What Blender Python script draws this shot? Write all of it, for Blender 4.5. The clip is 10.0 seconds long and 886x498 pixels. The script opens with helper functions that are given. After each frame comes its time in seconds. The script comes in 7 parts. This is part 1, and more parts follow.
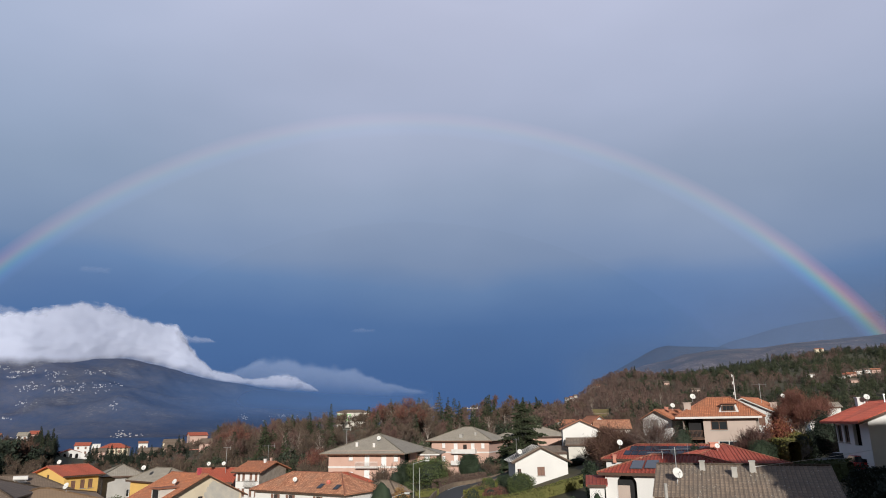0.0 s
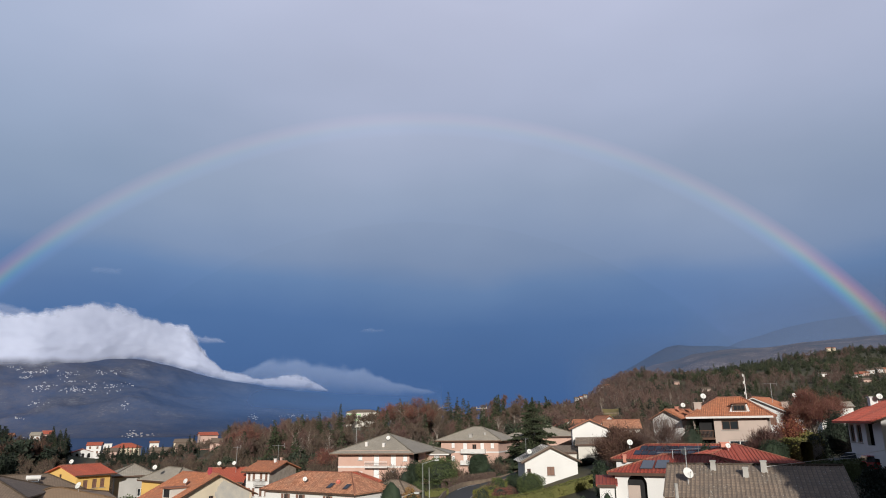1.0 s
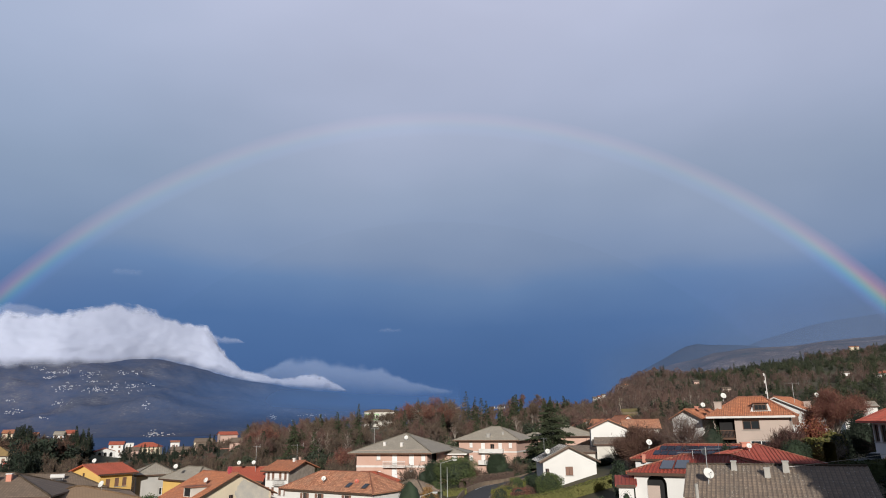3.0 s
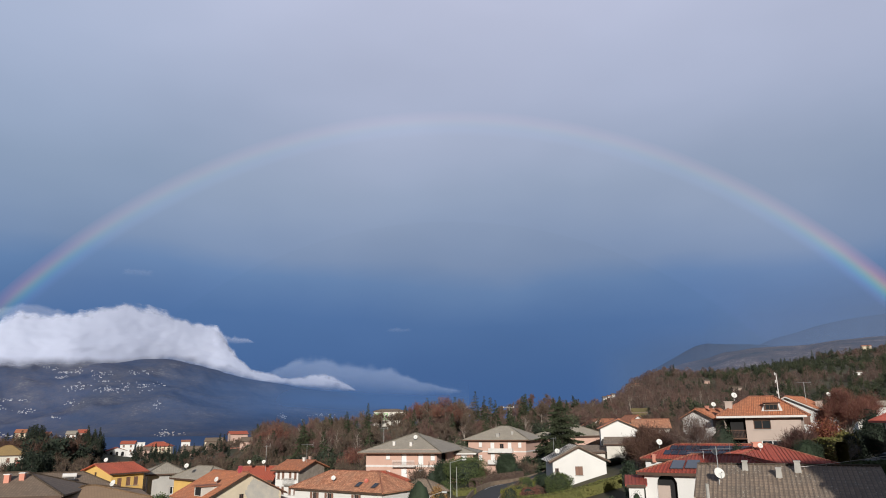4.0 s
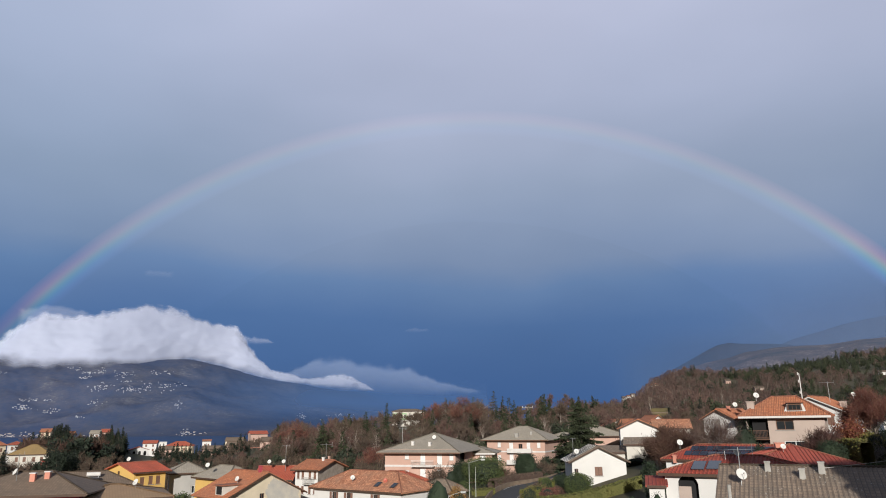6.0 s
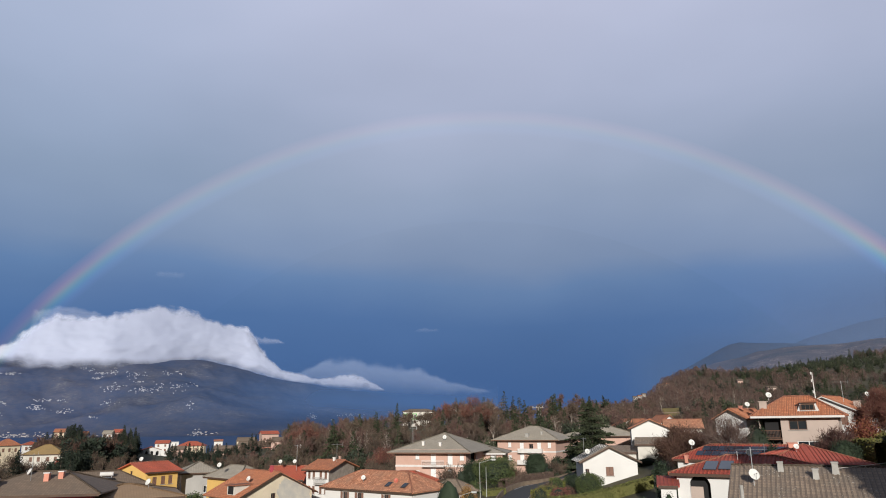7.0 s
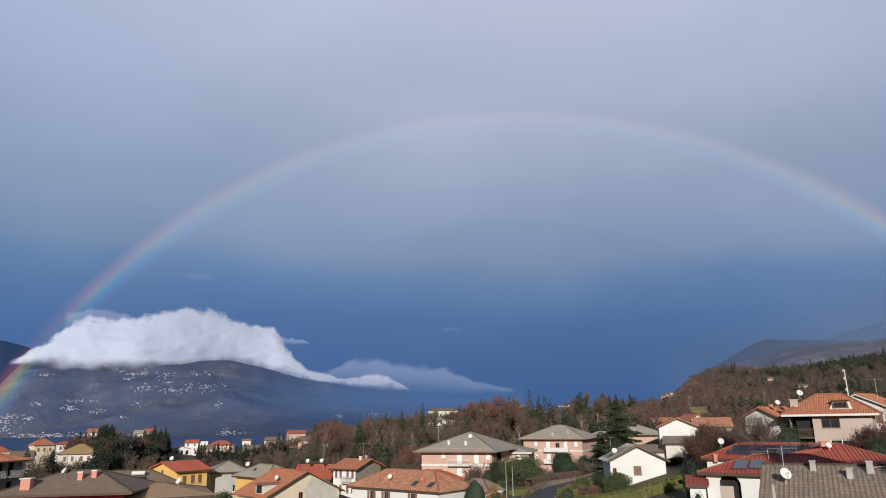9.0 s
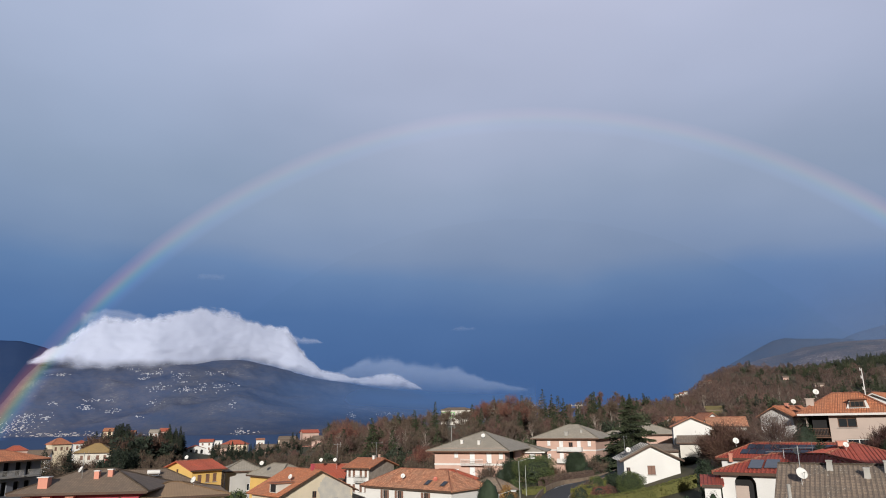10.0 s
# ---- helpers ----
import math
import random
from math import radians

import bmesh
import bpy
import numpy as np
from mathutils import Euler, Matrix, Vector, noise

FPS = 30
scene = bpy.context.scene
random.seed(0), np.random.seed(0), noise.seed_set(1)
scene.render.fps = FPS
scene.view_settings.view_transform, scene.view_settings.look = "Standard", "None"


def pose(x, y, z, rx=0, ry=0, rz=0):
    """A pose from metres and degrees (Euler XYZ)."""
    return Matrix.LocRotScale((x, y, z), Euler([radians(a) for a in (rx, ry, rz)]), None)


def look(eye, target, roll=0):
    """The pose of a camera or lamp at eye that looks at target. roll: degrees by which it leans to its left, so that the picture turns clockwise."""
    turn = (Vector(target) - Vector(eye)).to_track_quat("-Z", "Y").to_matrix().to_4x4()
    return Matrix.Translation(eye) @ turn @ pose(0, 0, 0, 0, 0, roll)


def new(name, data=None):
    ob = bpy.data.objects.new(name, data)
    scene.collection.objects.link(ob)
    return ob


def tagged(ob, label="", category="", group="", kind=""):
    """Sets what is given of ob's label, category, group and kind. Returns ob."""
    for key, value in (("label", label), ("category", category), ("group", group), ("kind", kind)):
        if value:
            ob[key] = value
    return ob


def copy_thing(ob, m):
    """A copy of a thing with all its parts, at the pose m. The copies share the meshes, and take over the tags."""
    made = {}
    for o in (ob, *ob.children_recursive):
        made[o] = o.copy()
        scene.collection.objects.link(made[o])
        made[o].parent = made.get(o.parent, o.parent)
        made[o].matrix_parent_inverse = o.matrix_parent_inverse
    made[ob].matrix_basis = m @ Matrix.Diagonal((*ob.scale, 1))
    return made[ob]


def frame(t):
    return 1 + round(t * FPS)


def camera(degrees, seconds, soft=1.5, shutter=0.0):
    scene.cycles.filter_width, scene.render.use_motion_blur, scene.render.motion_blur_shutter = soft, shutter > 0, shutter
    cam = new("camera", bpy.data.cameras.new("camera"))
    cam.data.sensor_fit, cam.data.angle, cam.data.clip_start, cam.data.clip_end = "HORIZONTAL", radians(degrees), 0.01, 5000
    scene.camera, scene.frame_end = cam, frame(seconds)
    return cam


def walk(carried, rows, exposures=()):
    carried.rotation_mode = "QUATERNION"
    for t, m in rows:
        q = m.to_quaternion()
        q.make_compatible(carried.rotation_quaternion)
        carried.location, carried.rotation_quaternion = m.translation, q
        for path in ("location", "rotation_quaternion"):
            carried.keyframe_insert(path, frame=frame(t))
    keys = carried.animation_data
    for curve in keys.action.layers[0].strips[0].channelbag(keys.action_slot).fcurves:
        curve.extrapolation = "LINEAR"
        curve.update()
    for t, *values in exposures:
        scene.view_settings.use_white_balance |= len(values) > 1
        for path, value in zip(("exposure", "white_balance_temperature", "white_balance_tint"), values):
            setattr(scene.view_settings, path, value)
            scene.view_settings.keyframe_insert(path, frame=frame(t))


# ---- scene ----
EYE = 60.0
LAKE = 20.0
cam = camera(66.74, 10.0, soft=1.0)
ROWS = [
    (0.0, 104.501, 0.775, 0.200), (0.5, 104.523, 0.795, 0.589), (1.0, 104.495, 0.787, 0.970),
    (1.5, 104.484, 0.810, 1.324), (2.0, 104.508, 0.793, 1.689), (2.5, 104.497, 0.775, 2.056),
    (4.0, 104.469, 0.745, 3.199), (4.5, 104.448, 0.732, 3.575), (5.0, 104.475, 0.682, 3.961),
    (5.5, 104.485, 0.676, 4.344), (7.0, 104.501, 0.703, 5.584), (7.5, 104.505, 0.741, 6.089),
    (8.0, 104.505, 0.786, 6.625), (8.5, 104.504, 0.792, 7.148), (9.0, 104.463, 0.833, 7.690),
    (9.5, 104.421, 0.844, 8.222), (10.0, 104.424, 0.837, 8.744),
]
walk(cam, [(t, pose(0, 0, EYE, rx, ry, rz)) for t, rx, ry, rz in ROWS])

# ---------------------------------------------------------------- sky and sun
SUN_AZ, SUN_EL = -2.72, 16.56  # the way the sunlight travels, and its height
a, e = radians(SUN_AZ), radians(SUN_EL)
SUNWAY = Vector((math.sin(a) * math.cos(e), math.cos(a) * math.cos(e), -math.sin(e)))

sun = new("sun", bpy.data.lights.new("sun", "SUN"))
sun.data.energy, sun.data.angle, sun.data.color = 4.4, radians(0.5), (1.0, 0.95, 0.88)
sun.matrix_world = look(-SUNWAY * 300 + Vector((0, 0, 60)), Vector((0, 0, 60)))


def make_world():
    world = bpy.data.worlds.new("sky")
    scene.world = world
    world.use_nodes = True
    nt = world.node_tree
    nt.nodes.clear()
    N = lambda kind, **kw: _node(nt, kind, **kw)
    out, bg = N("ShaderNodeOutputWorld"), N("ShaderNodeBackground")
    co = N("ShaderNodeTexCoord")
    sep = N("ShaderNodeSeparateXYZ")
    nt.links.new(co.outputs["Generated"], sep.inputs[0])
    # cloud mottling, drawn out level
    mp = N("ShaderNodeMapping")
    mp.inputs["Scale"].default_value = (1.6, 1.6, 3.4)
    nt.links.new(co.outputs["Generated"], mp.inputs[0])
    no = N("ShaderNodeTexNoise")
    no.inputs["Scale"].default_value, no.inputs["Detail"].default_value, no.inputs["Roughness"].default_value = 2.2, 4.0, 0.45
    nt.links.new(mp.outputs[0], no.inputs["Vector"])
    wob = _math(nt, "MULTIPLY_ADD", no.outputs["Fac"], 0.085, -0.0425)
    hgt = _math(nt, "ADD", sep.outputs[2], wob)
    # the grey sheet sags lower towards the one side
    sag = _math(nt, "MULTIPLY_ADD", sep.outputs[0], 0.018, 0.0)
    hgt2 = _math(nt, "ADD", hgt, sag)
    ramp = N("ShaderNodeValToRGB")
    nt.links.new(hgt2, ramp.inputs[0])
    stops = [(0.03, (0.055, 0.124, 0.300)), (0.14, (0.081, 0.162, 0.345)),
             (0.20, (0.130, 0.220, 0.402)), (0.235, (0.196, 0.270, 0.422)), (0.33, (0.282, 0.350, 0.488)),
             (0.45, (0.402, 0.454, 0.610)), (0.57, (0.490, 0.528, 0.690)), (0.80, (0.24, 0.28, 0.40))]
    el = ramp.color_ramp.elements
    while len(el) < len(stops):
        el.new(0.5)
    for k, (p, c) in zip(el, stops):
        k.position, k.color = p, (*c, 1)
    # soft light and dark patches
    no2 = N("ShaderNodeTexNoise")
    no2.inputs["Scale"].default_value, no2.inputs["Detail"].default_value = 1.3, 3.0
    nt.links.new(mp.outputs[0], no2.inputs["Vector"])
    patch = _math(nt, "MULTIPLY_ADD", no2.outputs["Fac"], 0.30, 0.85)
    mul = N("ShaderNodeVectorMath", operation="SCALE")
    nt.links.new(ramp.outputs[0], mul.inputs[0])
    nt.links.new(patch, mul.inputs[3])
    # bluer where the sheet thins out to the one side
    thin, cool = N("ShaderNodeMapRange", interpolation_type="SMOOTHSTEP"), N("ShaderNodeMix", data_type="RGBA", blend_type="MULTIPLY")
    nt.links.new(_math(nt, "MULTIPLY_ADD", no2.outputs["Fac"], 0.3, sep.outputs[0]), thin.inputs[0])
    thin.inputs[1].default_value, thin.inputs[2].default_value = 0.05, -0.45
    nt.links.new(thin.outputs[0], cool.inputs[0])
    nt.links.new(mul.outputs[0], cool.inputs[6])
    cool.inputs[7].default_value = (0.95, 1.0, 1.02, 1)
    # clear evening sky behind, on the sun's side
    sky = N("ShaderNodeTexSky")
    sky.sky_type, sky.sun_disc = "NISHITA", False
    sky.sun_elevation, sky.sun_rotation = radians(SUN_EL), radians(180 + SUN_AZ)
    dim = N("ShaderNodeVectorMath", operation="SCALE")
    nt.links.new(sky.outputs[0], dim.inputs[0])
    dim.inputs[3].default_value = 0.021
    side = N("ShaderNodeMapRange", interpolation_type="SMOOTHSTEP")
    nt.links.new(sep.outputs[1], side.inputs[0])
    side.inputs[1].default_value, side.inputs[2].default_value = -0.35, 0.35
    mix = N("ShaderNodeMix", data_type="RGBA")
    nt.links.new(side.outputs[0], mix.inputs[0])
    nt.links.new(dim.outputs[0], mix.inputs[6])
    nt.links.new(cool.outputs[2], mix.inputs[7])
    nt.links.new(mix.outputs[2], bg.inputs[0])
    bg.inputs[1].default_value = 1.0
    nt.links.new(bg.outputs[0], out.inputs[0])


def _node(nt, kind, **kw):
    n = nt.nodes.new(kind)
    for k, v in kw.items():
        setattr(n, k, v)
    return n


def _math(nt, op, x, y=None, z=None, clamp=False):
    n = nt.nodes.new("ShaderNodeMath")
    n.operation, n.use_clamp = op, clamp
    for i, v in enumerate((x, y, z)):
        if v is None:
            continue
        if isinstance(v, (int, float)):
            n.inputs[i].default_value = v
        else:
            nt.links.new(v, n.inputs[i])
    return n.outputs[0]


make_world()

# ---------------------------------------------------------------- materials
MATS = {}


def shell(name, rough=0.85, metal=0.0):
    m = bpy.data.materials.new(name)
    m.use_nodes = True
    b = m.node_tree.nodes["Principled BSDF"]
    b.inputs["Roughness"].default_value, b.inputs["Metallic"].default_value = rough, metal
    return m, m.node_tree, b


def coloured(name, c1, c2, scale=0.6, rough=0.85, bump=0.0, fine=8.0, metal=0.0, vary=0.0):
    """Two colours mixed by coarse and fine noise, with relief from the fine one."""
    if name in MATS:
        return MATS[name]
    m, nt, b = shell(name, rough, metal)
    L = nt.links.new
    co = _node(nt, "ShaderNodeTexCoord")
    n1, n2 = _node(nt, "ShaderNodeTexNoise"), _node(nt, "ShaderNodeTexNoise")
    n1.inputs["Scale"].default_value, n1.inputs["Detail"].default_value = scale, 5
    n2.inputs["Scale"].default_value, n2.inputs["Detail"].default_value = fine, 4
    L(co.outputs["Object"], n1.inputs["Vector"])
    L(co.outputs["Object"], n2.inputs["Vector"])
    f = _math(nt, "MULTIPLY_ADD", n1.outputs["Fac"], 1.9, -0.45)
    f = _math(nt, "MULTIPLY_ADD", n2.outputs["Fac"], 0.7, _math(nt, "SUBTRACT", f, 0.35), clamp=True)
    mix = _node(nt, "ShaderNodeMix", data_type="RGBA")
    L(f, mix.inputs[0])
    mix.inputs[6].default_value, mix.inputs[7].default_value = (*c1, 1), (*c2, 1)
    col = mix.outputs[2]
    if vary:
        geo = _node(nt, "ShaderNodeNewGeometry")
        hs = _node(nt, "ShaderNodeHueSaturation")
        L(_math(nt, "MULTIPLY_ADD", geo.outputs["Random Per Island"], 2 * vary, 1 - vary), hs.inputs["Value"])
        L(_math(nt, "MULTIPLY_ADD", geo.outputs["Random Per Island"], 0.05, 0.475), hs.inputs["Hue"])
        L(col, hs.inputs["Color"])
        col = hs.outputs[0]
    L(col, b.inputs["Base Color"])
    if bump:
        bp = _node(nt, "ShaderNodeBump")
        bp.inputs["Strength"].default_value, bp.inputs["Distance"].default_value = bump, 0.05
        L(n2.outputs["Fac"], bp.inputs["Height"])
        L(bp.outputs[0], b.inputs["Normal"])
    MATS[name] = m
    return m


def stucco(name, c, dirt=0.78):
    return coloured("stucco_" + name, c, tuple(v * dirt for v in c), 0.35, 0.9, 0.25, 14.0)


def tiled(name, c1, c2, stain, course=0.36, wide=0.28, joint=0.62, relief=0.4, lichen=0.0):
    """Roof tiles laid in courses, on metres of the roof's own UV map, each tile with its own tone."""
    key = "tiles_" + name
    if key in MATS:
        return MATS[key]
    m, nt, b = shell(key, 0.8)
    L = nt.links.new
    uv = _node(nt, "ShaderNodeUVMap")
    br = _node(nt, "ShaderNodeTexBrick")
    br.inputs["Scale"].default_value = 1.0
    br.inputs["Brick Width"].default_value, br.inputs["Row Height"].default_value = wide, course
    br.inputs["Mortar Size"].default_value, br.inputs["Mortar Smooth"].default_value = 0.035, 0.4
    br.inputs["Color1"].default_value, br.inputs["Color2"].default_value = (*c1, 1), (*c2, 1)
    br.inputs["Mortar"].default_value = (*[v * joint for v in c2], 1)
    br.offset = 0.0
    L(uv.outputs[0], br.inputs["Vector"])
    co = _node(nt, "ShaderNodeTexCoord")
    n1, n2 = _node(nt, "ShaderNodeTexNoise"), _node(nt, "ShaderNodeTexNoise")
    n1.inputs["Scale"].default_value, n1.inputs["Detail"].default_value = 0.55, 7
    n2.inputs["Scale"].default_value, n2.inputs["Detail"].default_value = 5.0, 4
    L(co.outputs["Object"], n1.inputs["Vector"])
    L(co.outputs["Object"], n2.inputs["Vector"])
    f = _math(nt, "MULTIPLY_ADD", n1.outputs["Fac"], 2.6, -1.0)
    f = _math(nt, "MULTIPLY_ADD", n2.outputs["Fac"], 0.9, _math(nt, "SUBTRACT", f, 0.45), clamp=True)
    mix = _node(nt, "ShaderNodeMix", data_type="RGBA")
    L(_math(nt, "MULTIPLY", f, 0.6), mix.inputs[0])
    L(br.outputs["Color"], mix.inputs[6])
    mix.inputs[7].default_value = (*stain, 1)
    col = mix.outputs[2]
    if lichen:
        vo, sp = _node(nt, "ShaderNodeTexNoise"), _node(nt, "ShaderNodeMapRange", interpolation_type="SMOOTHSTEP")
        vo.inputs["Scale"].default_value, vo.inputs["Detail"].default_value = 8.0, 3
        L(co.outputs["Object"], vo.inputs["Vector"])
        L(_math(nt, "MULTIPLY_ADD", n1.outputs["Fac"], 0.25, vo.outputs["Fac"]), sp.inputs[0])
        sp.inputs[1].default_value, sp.inputs[2].default_value = 0.80 - 0.02 * lichen, 0.86 - 0.02 * lichen
        m2 = _node(nt, "ShaderNodeMix", data_type="RGBA")
        L(sp.outputs[0], m2.inputs[0])
        L(col, m2.inputs[6])
        m2.inputs[7].default_value = (0.55, 0.52, 0.45, 1)
        col = m2.outputs[2]
    L(col, b.inputs["Base Color"])
    bp = _node(nt, "ShaderNodeBump")
    bp.inputs["Strength"].default_value, bp.inputs["Distance"].default_value = relief, 0.03
    L(br.outputs["Fac"], bp.inputs["Height"])
    bp.invert = True
    L(bp.outputs[0], b.inputs["Normal"])
    MATS[key] = m
    return m


WHITE = stucco("white", (0.72, 0.71, 0.69), 0.88)
CREAM = stucco("cream", (0.74, 0.64, 0.48))
YELLOW = stucco("yellow", (0.76, 0.49, 0.155), 0.85)
PINK = stucco("pink", (0.56, 0.39, 0.33))
ROSE = stucco("rose", (0.46, 0.075, 0.10))
SALMON = stucco("salmon", (0.68, 0.30, 0.22))
GREYWALL = stucco("grey", (0.47, 0.46, 0.44), 0.7)
PALE = stucco("pale", (0.66, 0.63, 0.57))
BEIGE = stucco("beige", (0.53, 0.43, 0.375), 0.8)
BRICKWALL = coloured("brick_facing", (0.57, 0.385, 0.315), (0.51, 0.325, 0.26), 0.5, 0.9, 0.3, 6.0)
CONCRETE = coloured("concrete", (0.46, 0.44, 0.41), (0.30, 0.29, 0.27), 0.8, 0.9, 0.3, 9.0)
TILE_ORANGE = tiled("orange", (0.62, 0.24, 0.115), (0.45, 0.162, 0.08), (0.32, 0.16, 0.10))
TILE_OLD = tiled("weathered_orange", (0.68, 0.33, 0.19), (0.38, 0.155, 0.085), (0.30, 0.185, 0.125))
TILE_RED = tiled("red", (0.44, 0.085, 0.05), (0.34, 0.06, 0.04), (0.24, 0.08, 0.06), 0.40, 0.34)
TILE_BRIGHT = tiled("bright_red", (0.55, 0.125, 0.065), (0.47, 0.10, 0.055), (0.35, 0.115, 0.075))
TILE_GREY = tiled("grey", (0.45, 0.395, 0.315), (0.37, 0.325, 0.26), (0.27, 0.24, 0.195), joint=0.85, relief=0.15)
TILE_BROWN = tiled("brown", (0.34, 0.255, 0.185), (0.235, 0.175, 0.13), (0.15, 0.13, 0.105), 0.38, 0.27, joint=0.75, relief=0.25, lichen=1.0)
TILE_TAN = tiled("tan", (0.245, 0.178, 0.126), (0.185, 0.136, 0.098), (0.14, 0.108, 0.082), joint=0.88, relief=0.12)
TILE_SAND = tiled("sand", (0.40, 0.265, 0.155), (0.36, 0.235, 0.135), (0.27, 0.18, 0.11), joint=0.9, relief=0.12)
TILE_BRICK = tiled("brick_red", (0.50, 0.105, 0.065), (0.42, 0.085, 0.055), (0.30, 0.095, 0.07), 0.40, 0.34)
RIDGETILE = coloured("mortared_ridge_tiles", (0.56, 0.27, 0.18), (0.42, 0.17, 0.11), 3.0, 0.85, 0.3)
TILE_OCHRE = tiled("ochre", (0.40, 0.27, 0.11), (0.33, 0.22, 0.09), (0.24, 0.17, 0.085), joint=0.9, relief=0.12)
# dark grey that puts the balcony house's shade into its wall colour
SHADEWALL = stucco("shaded_grey", (0.20, 0.21, 0.24), 0.8)
LEAFHEDGE = coloured("sunlit_hedge_leaves", (0.150, 0.148, 0.036), (0.095, 0.105, 0.030), 0.5, 0.85, vary=0.35)
LEAFGOLD = coloured("golden_hedge_leaves", (0.20, 0.20, 0.035), (0.13, 0.14, 0.03), 0.5, 0.85, vary=0.3)
# near-black leaves; also used to paint shade in bush hearts and the yard
LEAFBLACK = coloured("blackish_and_shaded_leaves", (0.020, 0.030, 0.017), (0.014, 0.022, 0.013), 0.3, 0.85, vary=0.45)
LEAFHILL = coloured("hill_evergreens", (0.066, 0.076, 0.034), (0.014, 0.023, 0.019), 0.035, 0.9, vary=0.4)
TWIGHILL = coloured("hill_bare_crowns", (0.158, 0.094, 0.078), (0.060, 0.042, 0.037), 0.035, 0.95, vary=0.4)
TWIGDARK = coloured("dark_brown_twigs", (0.105, 0.048, 0.040), (0.075, 0.040, 0.034), 0.3, 0.95, vary=0.35)
EAVES = coloured("dark_eaves_timber", (0.10, 0.055, 0.035), (0.06, 0.035, 0.025), 2.0, 0.7)
EAVEWHITE = coloured("painted_fascia", (0.72, 0.70, 0.68), (0.60, 0.58, 0.55), 1.0, 0.6)
FRAME = coloured("window_frame_white", (0.78, 0.78, 0.76), (0.68, 0.68, 0.66), 2.0, 0.5)
FRAMEBROWN = coloured("window_frame_brown", (0.16, 0.08, 0.05), (0.11, 0.06, 0.04), 2.0, 0.5)
SHUTTER = coloured("shutter_brown", (0.24, 0.13, 0.09), (0.16, 0.09, 0.07), 3.0, 0.7)
SHUTTERGREY = coloured("shutter_grey", (0.30, 0.29, 0.28), (0.22, 0.21, 0.20), 3.0, 0.7)
SHUTTERWHITE = coloured("roller_shutter_white", (0.78, 0.78, 0.78), (0.70, 0.70, 0.70), 3.0, 0.5)
DISHWHITE = coloured("dish_enamel", (0.78, 0.77, 0.74), (0.66, 0.66, 0.63), 3.0, 0.4)
DISHRED = coloured("dish_red_enamel", (0.55, 0.14, 0.09), (0.45, 0.11, 0.07), 3.0, 0.45)
STEEL = coloured("galvanised_steel", (0.55, 0.56, 0.56), (0.40, 0.41, 0.41), 4.0, 0.45, 0.0, 20.0, 0.8)
POLE = coloured("lamp_post_paint", (0.46, 0.48, 0.46), (0.34, 0.36, 0.34), 3.0, 0.5)
# near-black colour stands in for the shade inside rooms and porches
INSIDE = coloured("shade_black_interior", (0.018, 0.017, 0.018), (0.012, 0.012, 0.013), 1.0, 0.9)
PANEL = coloured("solar_cell", (0.030, 0.035, 0.055), (0.022, 0.026, 0.042), 3.0, 0.18)
COLLECTOR = coloured("solar_collector", (0.085, 0.10, 0.125), (0.07, 0.085, 0.105), 2.0, 0.25)
BARK = coloured("bark", (0.15, 0.11, 0.085), (0.09, 0.07, 0.055), 3.0, 0.95, 0.5)
PALEBARK = coloured("pale_bark", (0.36, 0.31, 0.27), (0.22, 0.19, 0.16), 3.0, 0.95, 0.4)
TWIG = coloured("bare_twigs", (0.128, 0.086, 0.060), (0.076, 0.056, 0.042), 0.05, 0.95, vary=0.35)
TWIGBEECH = coloured("beech_twigs", (0.135, 0.070, 0.050), (0.080, 0.046, 0.036), 0.5, 0.95, vary=0.35)
TWIGPLUM = coloured("plum_brown_twigs", (0.158, 0.084, 0.070), (0.100, 0.058, 0.050), 0.05, 0.95, vary=0.35)
TWIGTAN = coloured("tan_twigs", (0.150, 0.100, 0.076), (0.092, 0.064, 0.050), 0.05, 0.95, vary=0.35)
TWIGRED = coloured("russet_twigs", (0.20, 0.078, 0.058), (0.14, 0.062, 0.048), 0.3, 0.95, vary=0.35)
NEEDLE = coloured("fir_needles", (0.054, 0.064, 0.026), (0.022, 0.034, 0.018), 0.05, 0.9, vary=0.45)
LEAFGREEN = coloured("evergreen_leaves", (0.090, 0.112, 0.034), (0.052, 0.074, 0.026), 0.5, 0.8, vary=0.4)
LEAFDARK = coloured("dark_evergreen_leaves", (0.027, 0.044, 0.020), (0.019, 0.032, 0.016), 0.5, 0.8, vary=0.4)
LEAFYELLOW = coloured("yellowing_leaves", (0.17, 0.145, 0.035), (0.10, 0.10, 0.028), 0.6, 0.8, vary=0.35)
LEAFRUST = coloured("rusty_leaves", (0.30, 0.16, 0.04), (0.22, 0.11, 0.035), 0.6, 0.8, vary=0.35)
WOODBARK = coloured("grey_bark", (0.185, 0.150, 0.125), (0.095, 0.076, 0.064), 0.2, 0.95)
GRASS = coloured("meadow", (0.065, 0.072, 0.030), (0.085, 0.062, 0.040), 0.02, 0.95, 0.4, 0.7)
ASPHALT = coloured("asphalt", (0.055, 0.055, 0.057), (0.042, 0.042, 0.044), 0.3, 0.8, 0.3, 30.0)
STONE = coloured("field_stone", (0.24, 0.18, 0.13), (0.13, 0.10, 0.075), 1.2, 0.95, 0.6, 5.0)
LINE = coloured("road_paint", (0.70, 0.70, 0.68), (0.55, 0.55, 0.53), 2.0, 0.7)


def glass_pane():
    m, nt, b = shell("window_glass", 0.06)
    b.inputs["Base Color"].default_value = (0.02, 0.025, 0.03, 1)
    b.inputs["Specular IOR Level"].default_value = 0.6
    return m


